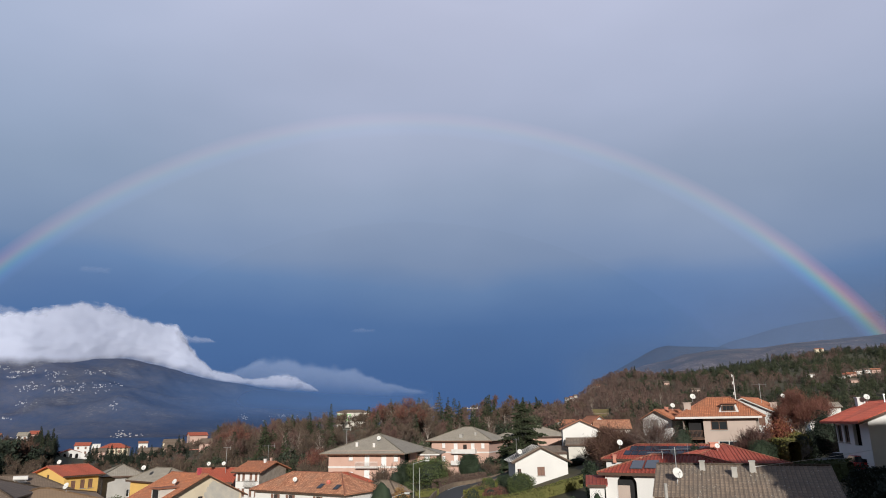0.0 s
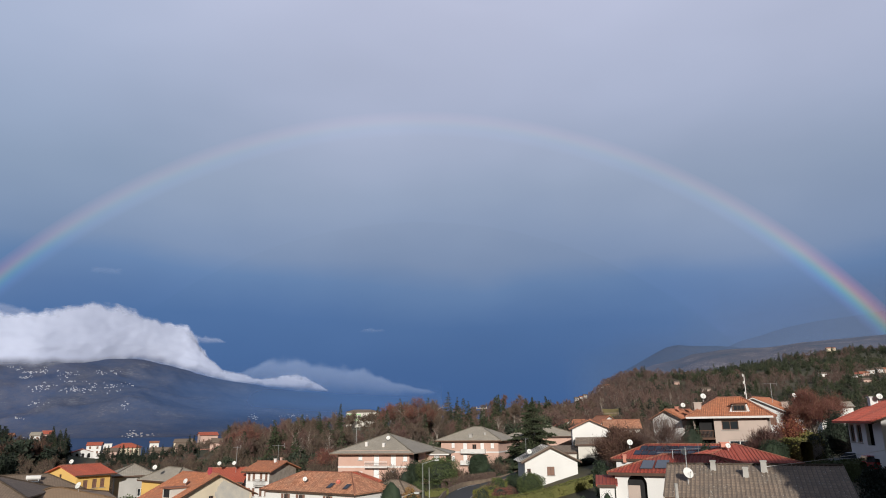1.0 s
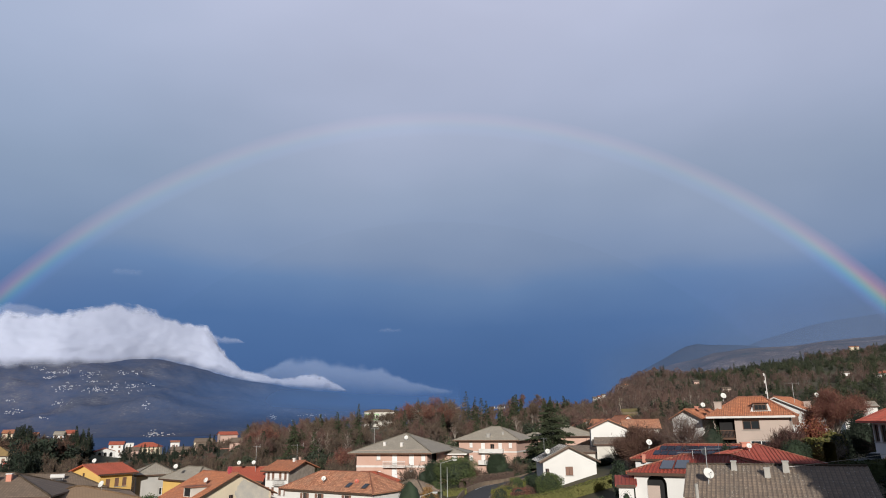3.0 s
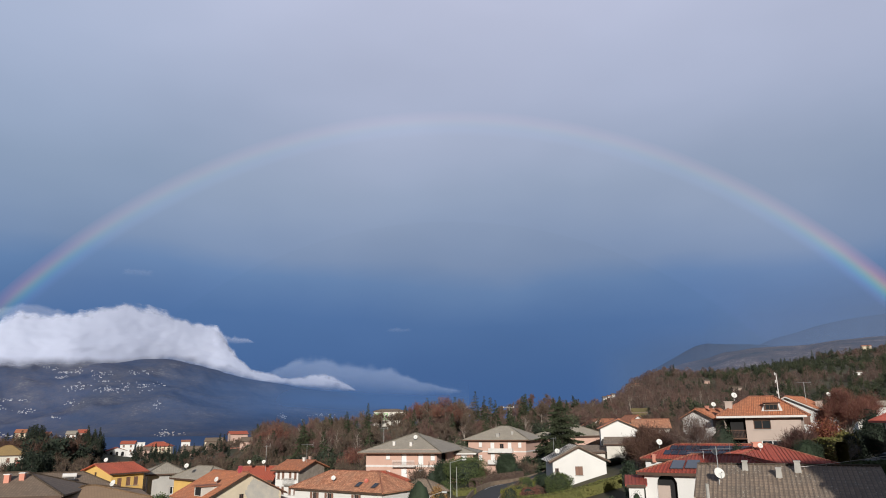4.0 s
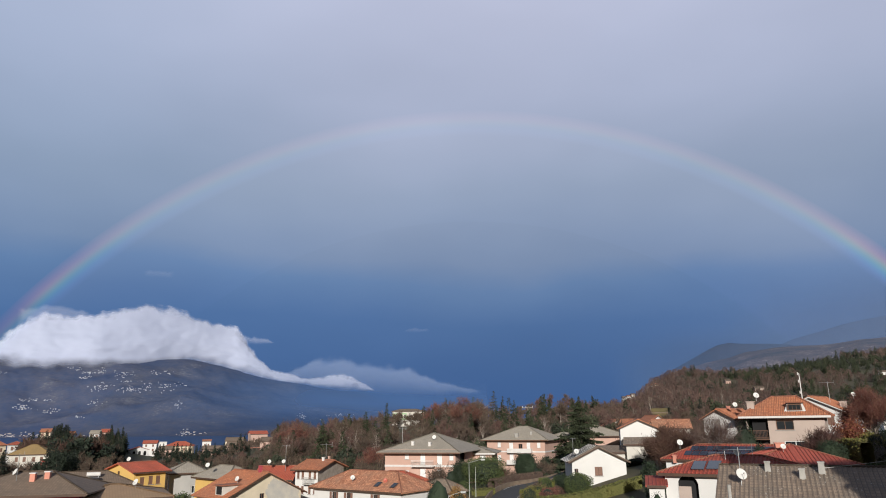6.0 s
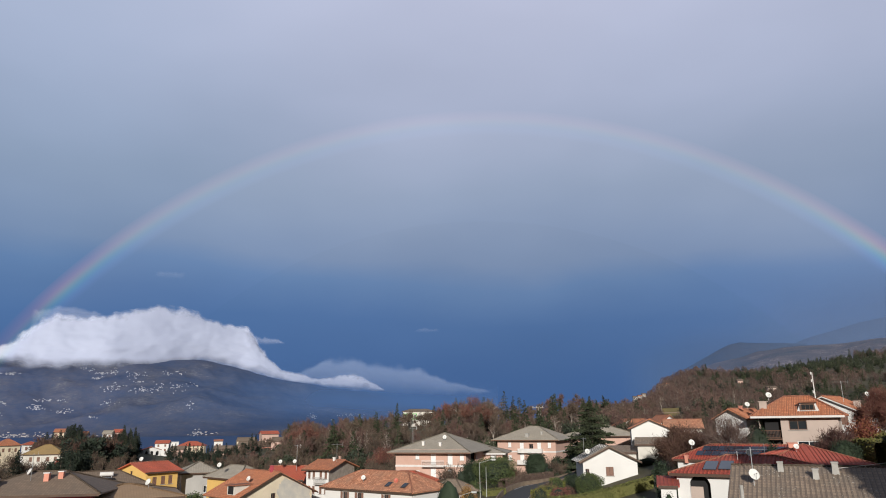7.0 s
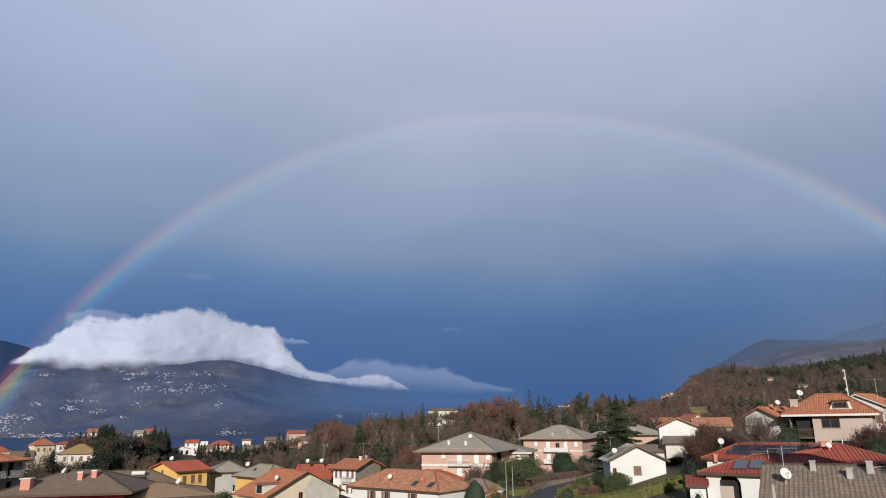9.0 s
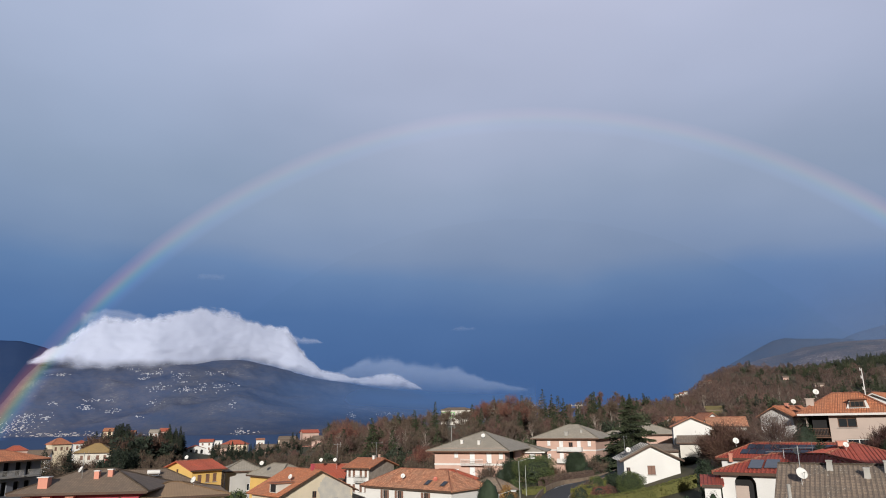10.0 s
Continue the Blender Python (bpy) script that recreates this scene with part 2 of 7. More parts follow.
GLASS = glass_pane()

# ---------------------------------------------------------------- helpers
def site(az, r, z=0.0):
    """The place at a bearing (degrees from +y towards +x) and a distance from the lookout."""
    return Vector((r * math.sin(radians(az)), r * math.cos(radians(az)), z))


def smooth(t):
    t = np.clip(t, 0.0, 1.0)
    return t * t * (3 - 2 * t)


def thing(name, label, category, group="", m=None):
    ob = new(name)
    ob.empty_display_size = 0.5
    if m is not None:
        ob.matrix_world = m
    return tagged(ob, label, category, group)


def part(name, bm, mat, parent=None, label="", fine=False):
    """Links a bmesh as one mesh object under a thing or a part."""
    me = bpy.data.meshes.new(name)
    bm.to_mesh(me)
    bm.free()
    for p in me.polygons:
        p.use_smooth = fine
    me.materials.append(mat)
    ob = new(name, me)
    if parent is not None:
        ob.parent = parent
    return tagged(ob, label)


def from_arrays(name, verts, faces, mats, index=None, parent=None):
    me = bpy.data.meshes.new(name)
    me.from_pydata(verts, [], faces)
    for m in mats:
        me.materials.append(m)
    if index is not None:
        me.polygons.foreach_set("material_index", index)
    ob = new(name, me)
    if parent is not None:
        ob.parent = parent
    return ob


def box(bm, x0, x1, y0, y1, z0, z1, taper=1.0):
    cx, cy = (x0 + x1) / 2, (y0 + y1) / 2
    lo = [bm.verts.new(p) for p in ((x0, y0, z0), (x1, y0, z0), (x1, y1, z0), (x0, y1, z0))]
    hi = [bm.verts.new((cx + (x - cx) * taper, cy + (y - cy) * taper, z1)) for x, y in ((x0, y0), (x1, y0), (x1, y1), (x0, y1))]
    bm.faces.new(lo[::-1])
    bm.faces.new(hi)
    for i in range(4):
        bm.faces.new((lo[i], lo[(i + 1) % 4], hi[(i + 1) % 4], hi[i]))
    return bm


def boxes(*dims):
    bm = bmesh.new()
    for d in dims:
        box(bm, *d)
    return bm


def tube(bm, p, q, r0, r1=None, n=6):
    p, q = Vector(p), Vector(q)
    r1 = r0 if r1 is None else r1
    w = (q - p).normalized()
    u = w.orthogonal().normalized()
    v = w.cross(u)
    A = [bm.verts.new(p + (u * math.cos(k) + v * math.sin(k)) * r0) for k in np.arange(n) * 2 * math.pi / n]
    B = [bm.verts.new(q + (u * math.cos(k) + v * math.sin(k)) * r1) for k in np.arange(n) * 2 * math.pi / n]
    for i in range(n):
        bm.faces.new((A[i], A[(i + 1) % n], B[(i + 1) % n], B[i]))
    bm.faces.new(A[::-1])
    bm.faces.new(B)
    return bm


# ---------------------------------------------------------------- the lie of the land
HILL_AZ = [3.0, 7.5, 9.9, 12.2, 14.5, 18.9, 23.0, 27.0, 30.0, 34.0, 46.0]
HILL_Z = [50.0, 53.0, 63.0, 87.0, 96.0, 99.0, 110.0, 122.0, 130.0, 134.0, 135.0]


def ground_z(x, y):
    """Height of the ground, on arrays."""
    x, y = np.asarray(x, float), np.asarray(y, float)
    r, az = np.hypot(x, y), np.degrees(np.arctan2(x, y))
    z = 45.2 + 10.0 * smooth((x - 4) / 36) * smooth((r - 20) / 40) + 2.5 * smooth((-x - 20) / 60) * smooth((150 - r) / 60)
    z = z + 14.0 * np.exp(-((x + 25) / 130) ** 2 - ((y - 420) / 120) ** 2)
    s = -x * 0.545 + y * 0.839
    z = z - 45.0 * smooth((s - 330) / 520) * smooth((-az - 9) / 9) * (y > 0)
    z = z - 40.0 * smooth((r - 700) / 300) * smooth((9 - az) / 8) * (y > 0)
    z = z + 11.5 * np.exp(-((x * 0.845 + y * 0.534) / 32) ** 2 - ((y * 0.845 - x * 0.534 - 405) / 45) ** 2)
    z = z - 4.5 * smooth((r - 190) / 90) * smooth((-az - 20.5) / 4) * (y > 0)
    z = z + 3.9 * np.exp(-((x - 5) / 36) ** 2 - ((y - 128) / 34) ** 2) * smooth((45 - x) / 30)
    front = np.interp(az, [5, 34], [200, 170])
    crest = np.interp(az, [5, 34], [520, 980])
    top = np.interp(az, HILL_AZ, HILL_Z)
    up = smooth((r - front) / (crest - front)) ** 1.5
    side = smooth((az - 4) / 6) * (y > 0)
    z = z + (top - z) * up * side
    wave = np.sin(x * 0.021 + 1.3) * np.sin(y * 0.017 + 0.4) + 0.5 * np.sin(x * 0.05 + y * 0.031)
    z = z + wave * 2.2 * smooth((r - 250) / 300)
    return z


def ground_at(x, y):
    return float(ground_z(x, y))


def make_ground():
    rr = np.concatenate([[0.0], np.geomspace(6, 2200, 110)])
    fine = np.linspace(-50, 42, 150)
    az = np.concatenate([fine, np.linspace(42, 310, 60)[1:-1]])
    R, A = np.meshgrid(rr, np.radians(az), indexing="ij")
    X, Y = R * np.sin(A), R * np.cos(A)
    Zg = ground_z(X, Y)
    n = len(az)
    verts = np.stack([X.ravel(), Y.ravel(), Zg.ravel()], 1).tolist()
    faces = []
    for i in range(len(rr) - 1):
        for j in range(n):
            k = (j + 1) % n
            faces.append((i * n + j, (i + 1) * n + j, (i + 1) * n + k, i * n + k))
    ob = from_arrays("ground", verts, faces, [GRASS])
    for p in ob.data.polygons:
        p.use_smooth = True
    tagged(ob, "winter grass and earth slopes under the town", "ground", kind="structure")


make_ground()


def water_material():
    m, nt, b = shell("lake_water", 0.6)
    b.inputs["Specular IOR Level"].default_value = 0.12
    b.inputs["Base Color"].default_value = (0.022, 0.064, 0.165, 1)
    co, no, bp = _node(nt, "ShaderNodeTexCoord"), _node(nt, "ShaderNodeTexNoise"), _node(nt, "ShaderNodeBump")
    no.inputs["Scale"].default_value, no.inputs["Detail"].default_value = 0.08, 5
    bp.inputs["Strength"].default_value, bp.inputs["Distance"].default_value = 0.5, 1.5
    nt.links.new(co.outputs["Object"], no.inputs["Vector"])
    nt.links.new(no.outputs["Fac"], bp.inputs["Height"])
    nt.links.new(bp.outputs[0], b.inputs["Normal"])
    return m


lake = from_arrays("lake", [(-4200, 150, LAKE), (1500, 150, LAKE), (1500, 4300, LAKE), (-4200, 4300, LAKE)], [(0, 1, 2, 3)], [water_material()])
tagged(lake, "calm dark blue lake between the town and the mountain", "lake", kind="structure")


# ---------------------------------------------------------------- far mountains
class Ridge:
    """A mountain flank seen from the lookout: foot and crest distances, and the crest's angle of height along the bearing."""

    def __init__(self, foot, crest, line, rough, seed, bend=0.8):
        self.foot, self.crest, self.rough, self.seed, self.bend = foot, crest, rough, seed, bend
        self.az, self.el = [p[0] for p in line], [p[1] for p in line]

    def place(self, az, t):
        d0, d1 = np.interp(az, *self.foot), self.crest
        r = d0 + (d1 - d0) * t
        zc = EYE + d1 * math.tan(radians(np.interp(az, self.az, self.el)))
        f = min(t, 1.0) ** self.bend if t <= 1 else 1.0 - (t - 1) * 0.12
        z = LAKE - 1 + (zc - LAKE) * f
        p = Vector((r * math.sin(radians(az)), r * math.cos(radians(az)), 0))
        q = Vector((p.x * 0.0016, p.y * 0.0016, self.seed))
        z += self.rough * (noise.fractal(q, 0.9, 2.1, 6) * 0.8 + (0.35 - abs(noise.noise(q * 1.7))) * 0.8) * min(1.0, 4 * f * (1.12 - f)) * (zc - LAKE) / 400
        p.z = z
        return p

    def build(self, name, mat, label, na=150, nt=70):
        azs, ts = np.linspace(self.az[0], self.az[-1], na), np.linspace(0, 1.15, nt)
        verts = [self.place(a, t) for a in azs for t in ts]
        faces = [(i * nt + j, (i + 1) * nt + j, (i + 1) * nt + j + 1, i * nt + j + 1) for i in range(na - 1) for j in range(nt - 1)]
        ob = from_arrays(name, verts, faces, [mat])
        for p in ob.data.polygons:
            p.use_smooth = True
        return tagged(ob, label, "mountain", kind="structure")

    def find(self, az, el):
        """The place on the flank that stands at this bearing and angle of height."""
        for t in np.linspace(0, 1, 160):
            p = self.place(az, t)
            if math.degrees(math.atan2(p.z - EYE, math.hypot(p.x, p.y))) >= el:
                return p
        return p



def flank_material(name, wood, bare, scar, big=0.004, amount=0.5):
    """A far mountainside: woods and bare ground in patches, gullies drawn down the slope, pale rock and fields."""
    m, nt, b = shell(name, 1.0)
    b.inputs["Specular IOR Level"].default_value = 0.0
    L = nt.links.new
    co = _node(nt, "ShaderNodeTexCoord")
    mp = _node(nt, "ShaderNodeMapping")
    mp.inputs["Scale"].default_value = (1.0, 1.0, 2.2)
    L(co.outputs["Object"], mp.inputs[0])

    def field(scale, detail, rough, vec):
        n = _node(nt, "ShaderNodeTexNoise")
        n.inputs["Scale"].default_value, n.inputs["Detail"].default_value, n.inputs["Roughness"].default_value = scale, detail, rough
        L(vec, n.inputs["Vector"])
        return n.outputs["Fac"]
    coarse = field(big, 6, 0.62, mp.outputs[0])
    fine = field(big * 9, 5, 0.7, mp.outputs[0])
    f = _math(nt, "MULTIPLY_ADD", coarse, 2.6, -0.85)
    f = _math(nt, "MULTIPLY_ADD", fine, 1.5, _math(nt, "SUBTRACT", f, 0.72), clamp=True)
    mix = _node(nt, "ShaderNodeMix", data_type="RGBA")
    L(f, mix.inputs[0])
    mix.inputs[6].default_value, mix.inputs[7].default_value = (*wood, 1), (*bare, 1)
    rock = _node(nt, "ShaderNodeMapRange", interpolation_type="SMOOTHSTEP")
    L(_math(nt, "MULTIPLY_ADD", field(big * 14, 4, 0.65, mp.outputs[0]), 0.6, _math(nt, "MULTIPLY", coarse, 0.6)), rock.inputs[0])
    rock.inputs[1].default_value, rock.inputs[2].default_value = 0.66, 0.76
    m2 = _node(nt, "ShaderNodeMix", data_type="RGBA")
    L(_math(nt, "MULTIPLY", rock.outputs[0], amount), m2.inputs[0])
    L(mix.outputs[2], m2.inputs[6])
    m2.inputs[7].default_value = (*scar, 1)
    L(m2.outputs[2], b.inputs["Base Color"])
    return m


# Blue in these base colours stands in for the haze of distance.
MT_LAKE = flank_material("haze_blue_mountainside", (0.056, 0.081, 0.153), (0.102, 0.110, 0.151), (0.17, 0.18, 0.21), 0.0042, 0.6)
MT_DARK = flank_material("haze_dark_far_mountain", (0.024, 0.047, 0.118), (0.030, 0.053, 0.120), (0.034, 0.058, 0.118), 0.003, 0.3)
MT_PEAK = flank_material("haze_blue_grey_peak", (0.048, 0.076, 0.140), (0.066, 0.082, 0.128), (0.10, 0.10, 0.12), 0.006, 0.5)
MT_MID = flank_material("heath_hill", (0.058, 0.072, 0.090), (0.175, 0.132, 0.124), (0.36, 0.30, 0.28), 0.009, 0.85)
MT_BLUE = flank_material("haze_blue_far_mountain", (0.080, 0.130, 0.235), (0.088, 0.136, 0.238), (0.10, 0.14, 0.24), 0.003, 0.3)

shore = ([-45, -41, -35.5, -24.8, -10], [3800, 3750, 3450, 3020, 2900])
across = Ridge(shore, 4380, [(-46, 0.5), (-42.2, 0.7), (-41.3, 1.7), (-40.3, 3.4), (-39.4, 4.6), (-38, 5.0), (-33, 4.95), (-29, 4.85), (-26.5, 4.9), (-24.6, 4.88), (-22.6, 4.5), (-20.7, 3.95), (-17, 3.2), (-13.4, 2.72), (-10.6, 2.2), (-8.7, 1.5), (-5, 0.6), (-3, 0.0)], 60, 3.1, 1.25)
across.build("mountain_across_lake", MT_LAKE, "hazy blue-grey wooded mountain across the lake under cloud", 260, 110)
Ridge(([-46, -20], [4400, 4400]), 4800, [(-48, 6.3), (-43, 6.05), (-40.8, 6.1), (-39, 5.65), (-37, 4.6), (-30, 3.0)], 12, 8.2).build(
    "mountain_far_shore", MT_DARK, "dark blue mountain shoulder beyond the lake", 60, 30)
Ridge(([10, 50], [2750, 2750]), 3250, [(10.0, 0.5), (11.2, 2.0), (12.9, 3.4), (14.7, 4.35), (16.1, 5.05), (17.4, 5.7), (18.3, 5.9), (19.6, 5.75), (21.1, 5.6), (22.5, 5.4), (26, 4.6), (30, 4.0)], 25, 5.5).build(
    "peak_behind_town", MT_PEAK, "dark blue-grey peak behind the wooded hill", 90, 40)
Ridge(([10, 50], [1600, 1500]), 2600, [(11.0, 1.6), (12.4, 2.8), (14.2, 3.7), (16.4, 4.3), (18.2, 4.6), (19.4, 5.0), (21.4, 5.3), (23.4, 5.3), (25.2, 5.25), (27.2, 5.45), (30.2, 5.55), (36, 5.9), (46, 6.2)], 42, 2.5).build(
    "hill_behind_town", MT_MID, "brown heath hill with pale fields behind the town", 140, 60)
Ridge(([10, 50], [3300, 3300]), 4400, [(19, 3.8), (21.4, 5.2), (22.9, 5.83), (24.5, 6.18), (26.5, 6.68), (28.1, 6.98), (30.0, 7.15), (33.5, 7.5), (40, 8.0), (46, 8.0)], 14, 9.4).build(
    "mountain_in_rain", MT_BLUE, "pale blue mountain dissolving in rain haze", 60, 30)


# ---------------------------------------------------------------- cloud bank and rainbow
def cloud_material(name, dense, tint=(0.452, 0.50, 0.65)):
    m, nt, b = shell(name, 1.0)
    b.inputs["Base Color"].default_value = (*tint, 1)
    b.inputs["Specular IOR Level"].default_value = 0.0
    b.inputs["Subsurface Weight"].default_value = 0.0
    L = nt.links.new
    at = _node(nt, "ShaderNodeAttribute", attribute_name="depth")
    co = _node(nt, "ShaderNodeTexCoord")
    no = _node(nt, "ShaderNodeTexNoise")
    no.inputs["Scale"].default_value, no.inputs["Detail"].default_value, no.inputs["Roughness"].default_value = 0.009, 5, 0.5
    L(co.outputs["Object"], no.inputs["Vector"])
    fray = _node(nt, "ShaderNodeAttribute", attribute_name="fray")
    n = _math(nt, "MULTIPLY_ADD", no.outputs["Fac"], 1.5, -0.78)
    d = _math(nt, "MULTIPLY_ADD", n, fray.outputs["Fac"], at.outputs["Fac"])
    f = _node(nt, "ShaderNodeMapRange", interpolation_type="SMOOTHSTEP")
    L(d, f.inputs[0])
    f.inputs[1].default_value, f.inputs[2].default_value = 0.0, 0.6
    L(_math(nt, "MULTIPLY", f.outputs[0], dense), b.inputs["Alpha"])
    return m


UNDER = [(-40.2, 4.45), (-39.4, 4.46), (-36.6, 4.33), (-32.8, 4.42), (-28.7, 4.7), (-24.9, 4.97), (-22.6, 4.6), (-20.8, 3.84), (-17.1, 3.2), (-13.4, 2.8), (-10.3, 2.55)]


def lee(az, el):
    """How far off the cloud lies: close above the flank, and over the crest where the mountain falls away."""
    return sum(lee_at(az + s, el) for s in (-3.6, -2.4, -1.2, 0, 1.2, 2.4, 3.6)) / 7


def lee_at(az, el):
    lo = np.interp(az, [p[0] for p in UNDER], [p[1] for p in UNDER])
    d0 = np.interp(az, *shore)
    zc = 4380 * math.tan(radians(max(5.3, np.interp(az, across.az, across.el)))) + EYE - LAKE
    f = (EYE - LAKE + 4300 * math.tan(radians(lo))) / zc
    r = d0 + (4380 - d0) * min(f, 1.0) ** 0.8 - 40
    w = smooth((az + 29.0) / 5.0)
    return r * (1 - w) + 4600 * w + 45 * (el - lo)


def cloud_bank(name, top, under, dist, mat, label, thick=70, soft=0.7, ends=1.2):
    """A long bank of cloud: upper and lower edges as angles of height along the bearing, bulging towards and away from the lookout."""
    az0, az1 = top[0][0], top[-1][0]
    na, nv = 180, 42
    verts, faces, depth, fray = [], [], [], []
    for face in (-1, 1):
        for i in range(na):
            az = az0 + (az1 - az0) * i / (na - 1)
            near = [az + s for s in (-0.8, -0.4, 0, 0.4, 0.8)]
            hi = np.mean(np.interp(near, [p[0] for p in top], [p[1] for p in top])) - 0.2
            lo = np.mean(np.interp(near, [p[0] for p in under], [p[1] for p in under]))
            hi += 0.16 * noise.noise(Vector((az * 0.9, 7, 0))) + 0.13 * noise.noise(Vector((az * 2.1, 2, 0))) + 0.07 * noise.noise(Vector((az * 4.7, 5, 0)))
            lo += 0.10 * noise.noise(Vector((az * 0.9, 3, 0)))
            for j in range(nv):
                v = -0.12 + 1.24 * j / (nv - 1)
                el = lo + (hi - lo) * v
                e = min((v + 0.12) * 0.55, 1.10 - v) * (hi - lo) / min(soft, 0.12 + (hi - lo) * 0.42)
                e = min(e, (az - az0) / ends, (az1 - az) / ends)
                u = min(max(v, 0.0), 1.0)
                bulge = 2.4 * u * (1.05 - u) * min(1.0, (hi - lo) / 2.5)
                p = site(az, 1.0)
                q = Vector((az * 0.6, el * 1.1, face * 3.0))
                lump = 0.40 * noise.noise(q * 0.7) + 0.22 * noise.noise(q * 1.6) + 0.10 * noise.noise(q * 3.5)
                base = dist(az, el) if callable(dist) else dist
                r = base - thick * bulge * (1 + 0.9 * lump) if face < 0 else base + 60
                p = p * r
                p.z = EYE + r * math.tan(radians(el))
                verts.append(p)
                depth.append(min(max(e, 0.0), 1.0))
                fray.append(0.35 + 0.65 * float(smooth((v - 0.15) / 0.5)))
    for s in (0, na * nv):
        faces += [(s + i * nv + j, s + (i + 1) * nv + j, s + (i + 1) * nv + j + 1, s + i * nv + j + 1) for i in range(na - 1) for j in range(nv - 1)]
    ob = from_arrays(name, verts, faces, [mat])
    for key, vals in (("depth", depth), ("fray", fray)):
        ob.data.attributes.new(key, "FLOAT", "POINT").data.foreach_set("value", vals)
    for p in ob.data.polygons:
        p.use_smooth = True
    return tagged(ob, label, "cloud", kind="stuff")


CLOUD_WHITE = cloud_material("cloud_white", 1.0)
cloud_bank("cloud_bank",
           [(-40.2, 4.8), (-39.0, 5.7), (-38.0, 6.3), (-36.9, 7.3), (-35.5, 8.35), (-34.1, 7.95), (-32.3, 8.25), (-30.7, 8.45), (-28.6, 9.1), (-26.4, 8.85), (-24.2, 8.25), (-22.0, 7.75), (-20.9, 7.2),
            (-20.5, 6.3), (-19.9, 5.0), (-18.1, 4.4), (-15.8, 3.85), (-13.4, 4.1), (-12.4, 4.2), (-11.3, 3.6), (-10.3, 2.7)],
           UNDER, lee, CLOUD_WHITE, "white cloud bank lying along the mountain top", 70, 0.95)
WISP = cloud_material("cloud_wisp", 0.14)
cloud_bank("cloud_wisp", [(-22.0, 7.4), (-20.6, 7.3), (-19.8, 6.95), (-18.7, 6.8)], [(-22.0, 6.4), (-20.6, 6.3), (-19.8, 6.4), (-18.7, 6.5)], 4620, WISP, "torn white wisp at the end of the cloud bank", 10, 0.7, 0.9)
cloud_bank("cloud_wisp", [(-37.2, 8.3), (-35.6, 9.0), (-34.2, 8.85), (-33.2, 8.75), (-32.4, 8.3)], [(-37.2, 7.2), (-35.4, 7.6), (-33.6, 7.8), (-32.4, 7.9)], 4560, WISP, "torn white wisp above the cloud bank", 10, 1.3, 0.9)
FAINT = cloud_material("cloud_faint", 0.035)
cloud_bank("cloud_wisp", [(-29.2, 11.9), (-28.0, 12.3), (-26.8, 11.9)], [(-29.2, 11.5), (-28.0, 11.3), (-26.8, 11.4)], 4700, FAINT, "faint scrap of grey cloud in the blue", 10, 0.8, 0.9)
cloud_bank("cloud_wisp", [(-8.2, 7.8), (-6.9, 8.05), (-5.8, 7.8)], [(-8.2, 7.5), (-6.9, 7.4), (-5.8, 7.5)], 4700, FAINT, "faint scrap of grey cloud in the blue", 10, 0.6, 0.9)
cloud_bank("thin_cloud", [(-18.2, 3.9), (-16.4, 4.9), (-15.1, 5.55), (-13.4, 5.4), (-9.6, 4.8), (-7.7, 4.6), (-6.3, 4.0), (-3.0, 3.05), (-1.5, 2.8)],
           [(-18.2, 3.2), (-13.4, 2.9), (-10, 2.4), (-6, 2.3), (-1.5, 2.3)], 4700, cloud_material("cloud_thin", 0.16, (0.36, 0.44, 0.62)), "thin grey cloud veil drifting off the bank", 20, 1.1)


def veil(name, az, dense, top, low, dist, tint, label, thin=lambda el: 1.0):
    """A tinted translucent sheet across the view that imitates haze: how dense it is along the bearing, with its upper
    and lower edges, fading out upwards.
    """
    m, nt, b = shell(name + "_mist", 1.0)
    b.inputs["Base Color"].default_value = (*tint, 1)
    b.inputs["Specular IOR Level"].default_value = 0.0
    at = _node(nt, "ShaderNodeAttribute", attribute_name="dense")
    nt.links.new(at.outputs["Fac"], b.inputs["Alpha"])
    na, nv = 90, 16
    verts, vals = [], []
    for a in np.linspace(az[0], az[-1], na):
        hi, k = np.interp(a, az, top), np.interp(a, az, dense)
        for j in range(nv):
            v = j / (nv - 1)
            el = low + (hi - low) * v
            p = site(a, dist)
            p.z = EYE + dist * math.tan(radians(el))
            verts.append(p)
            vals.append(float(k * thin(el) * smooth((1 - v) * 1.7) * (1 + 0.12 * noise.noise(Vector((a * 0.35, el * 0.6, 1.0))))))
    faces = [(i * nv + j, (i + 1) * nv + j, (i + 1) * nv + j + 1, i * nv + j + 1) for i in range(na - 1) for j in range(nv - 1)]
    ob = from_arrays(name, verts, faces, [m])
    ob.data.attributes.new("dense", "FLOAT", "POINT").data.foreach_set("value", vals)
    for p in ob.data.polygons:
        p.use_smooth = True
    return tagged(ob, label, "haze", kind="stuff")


# sky-like tints on these sheets paint the far flanks into haze
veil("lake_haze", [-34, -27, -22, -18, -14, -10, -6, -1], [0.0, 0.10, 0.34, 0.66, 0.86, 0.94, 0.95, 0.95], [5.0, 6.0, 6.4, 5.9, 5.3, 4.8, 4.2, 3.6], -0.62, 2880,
     (0.049, 0.102, 0.236), "sky-blue sheet imitating haze over the mountain's flank", lambda el: float(np.interp(el, [-0.6, 0.4, 1.6], [0.30, 0.50, 1.0])))
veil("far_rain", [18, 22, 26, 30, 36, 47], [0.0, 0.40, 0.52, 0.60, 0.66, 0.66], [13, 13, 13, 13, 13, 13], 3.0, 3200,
     (0.100, 0.160, 0.290), "pale tinted sheet imitating rain haze before the far mountain")
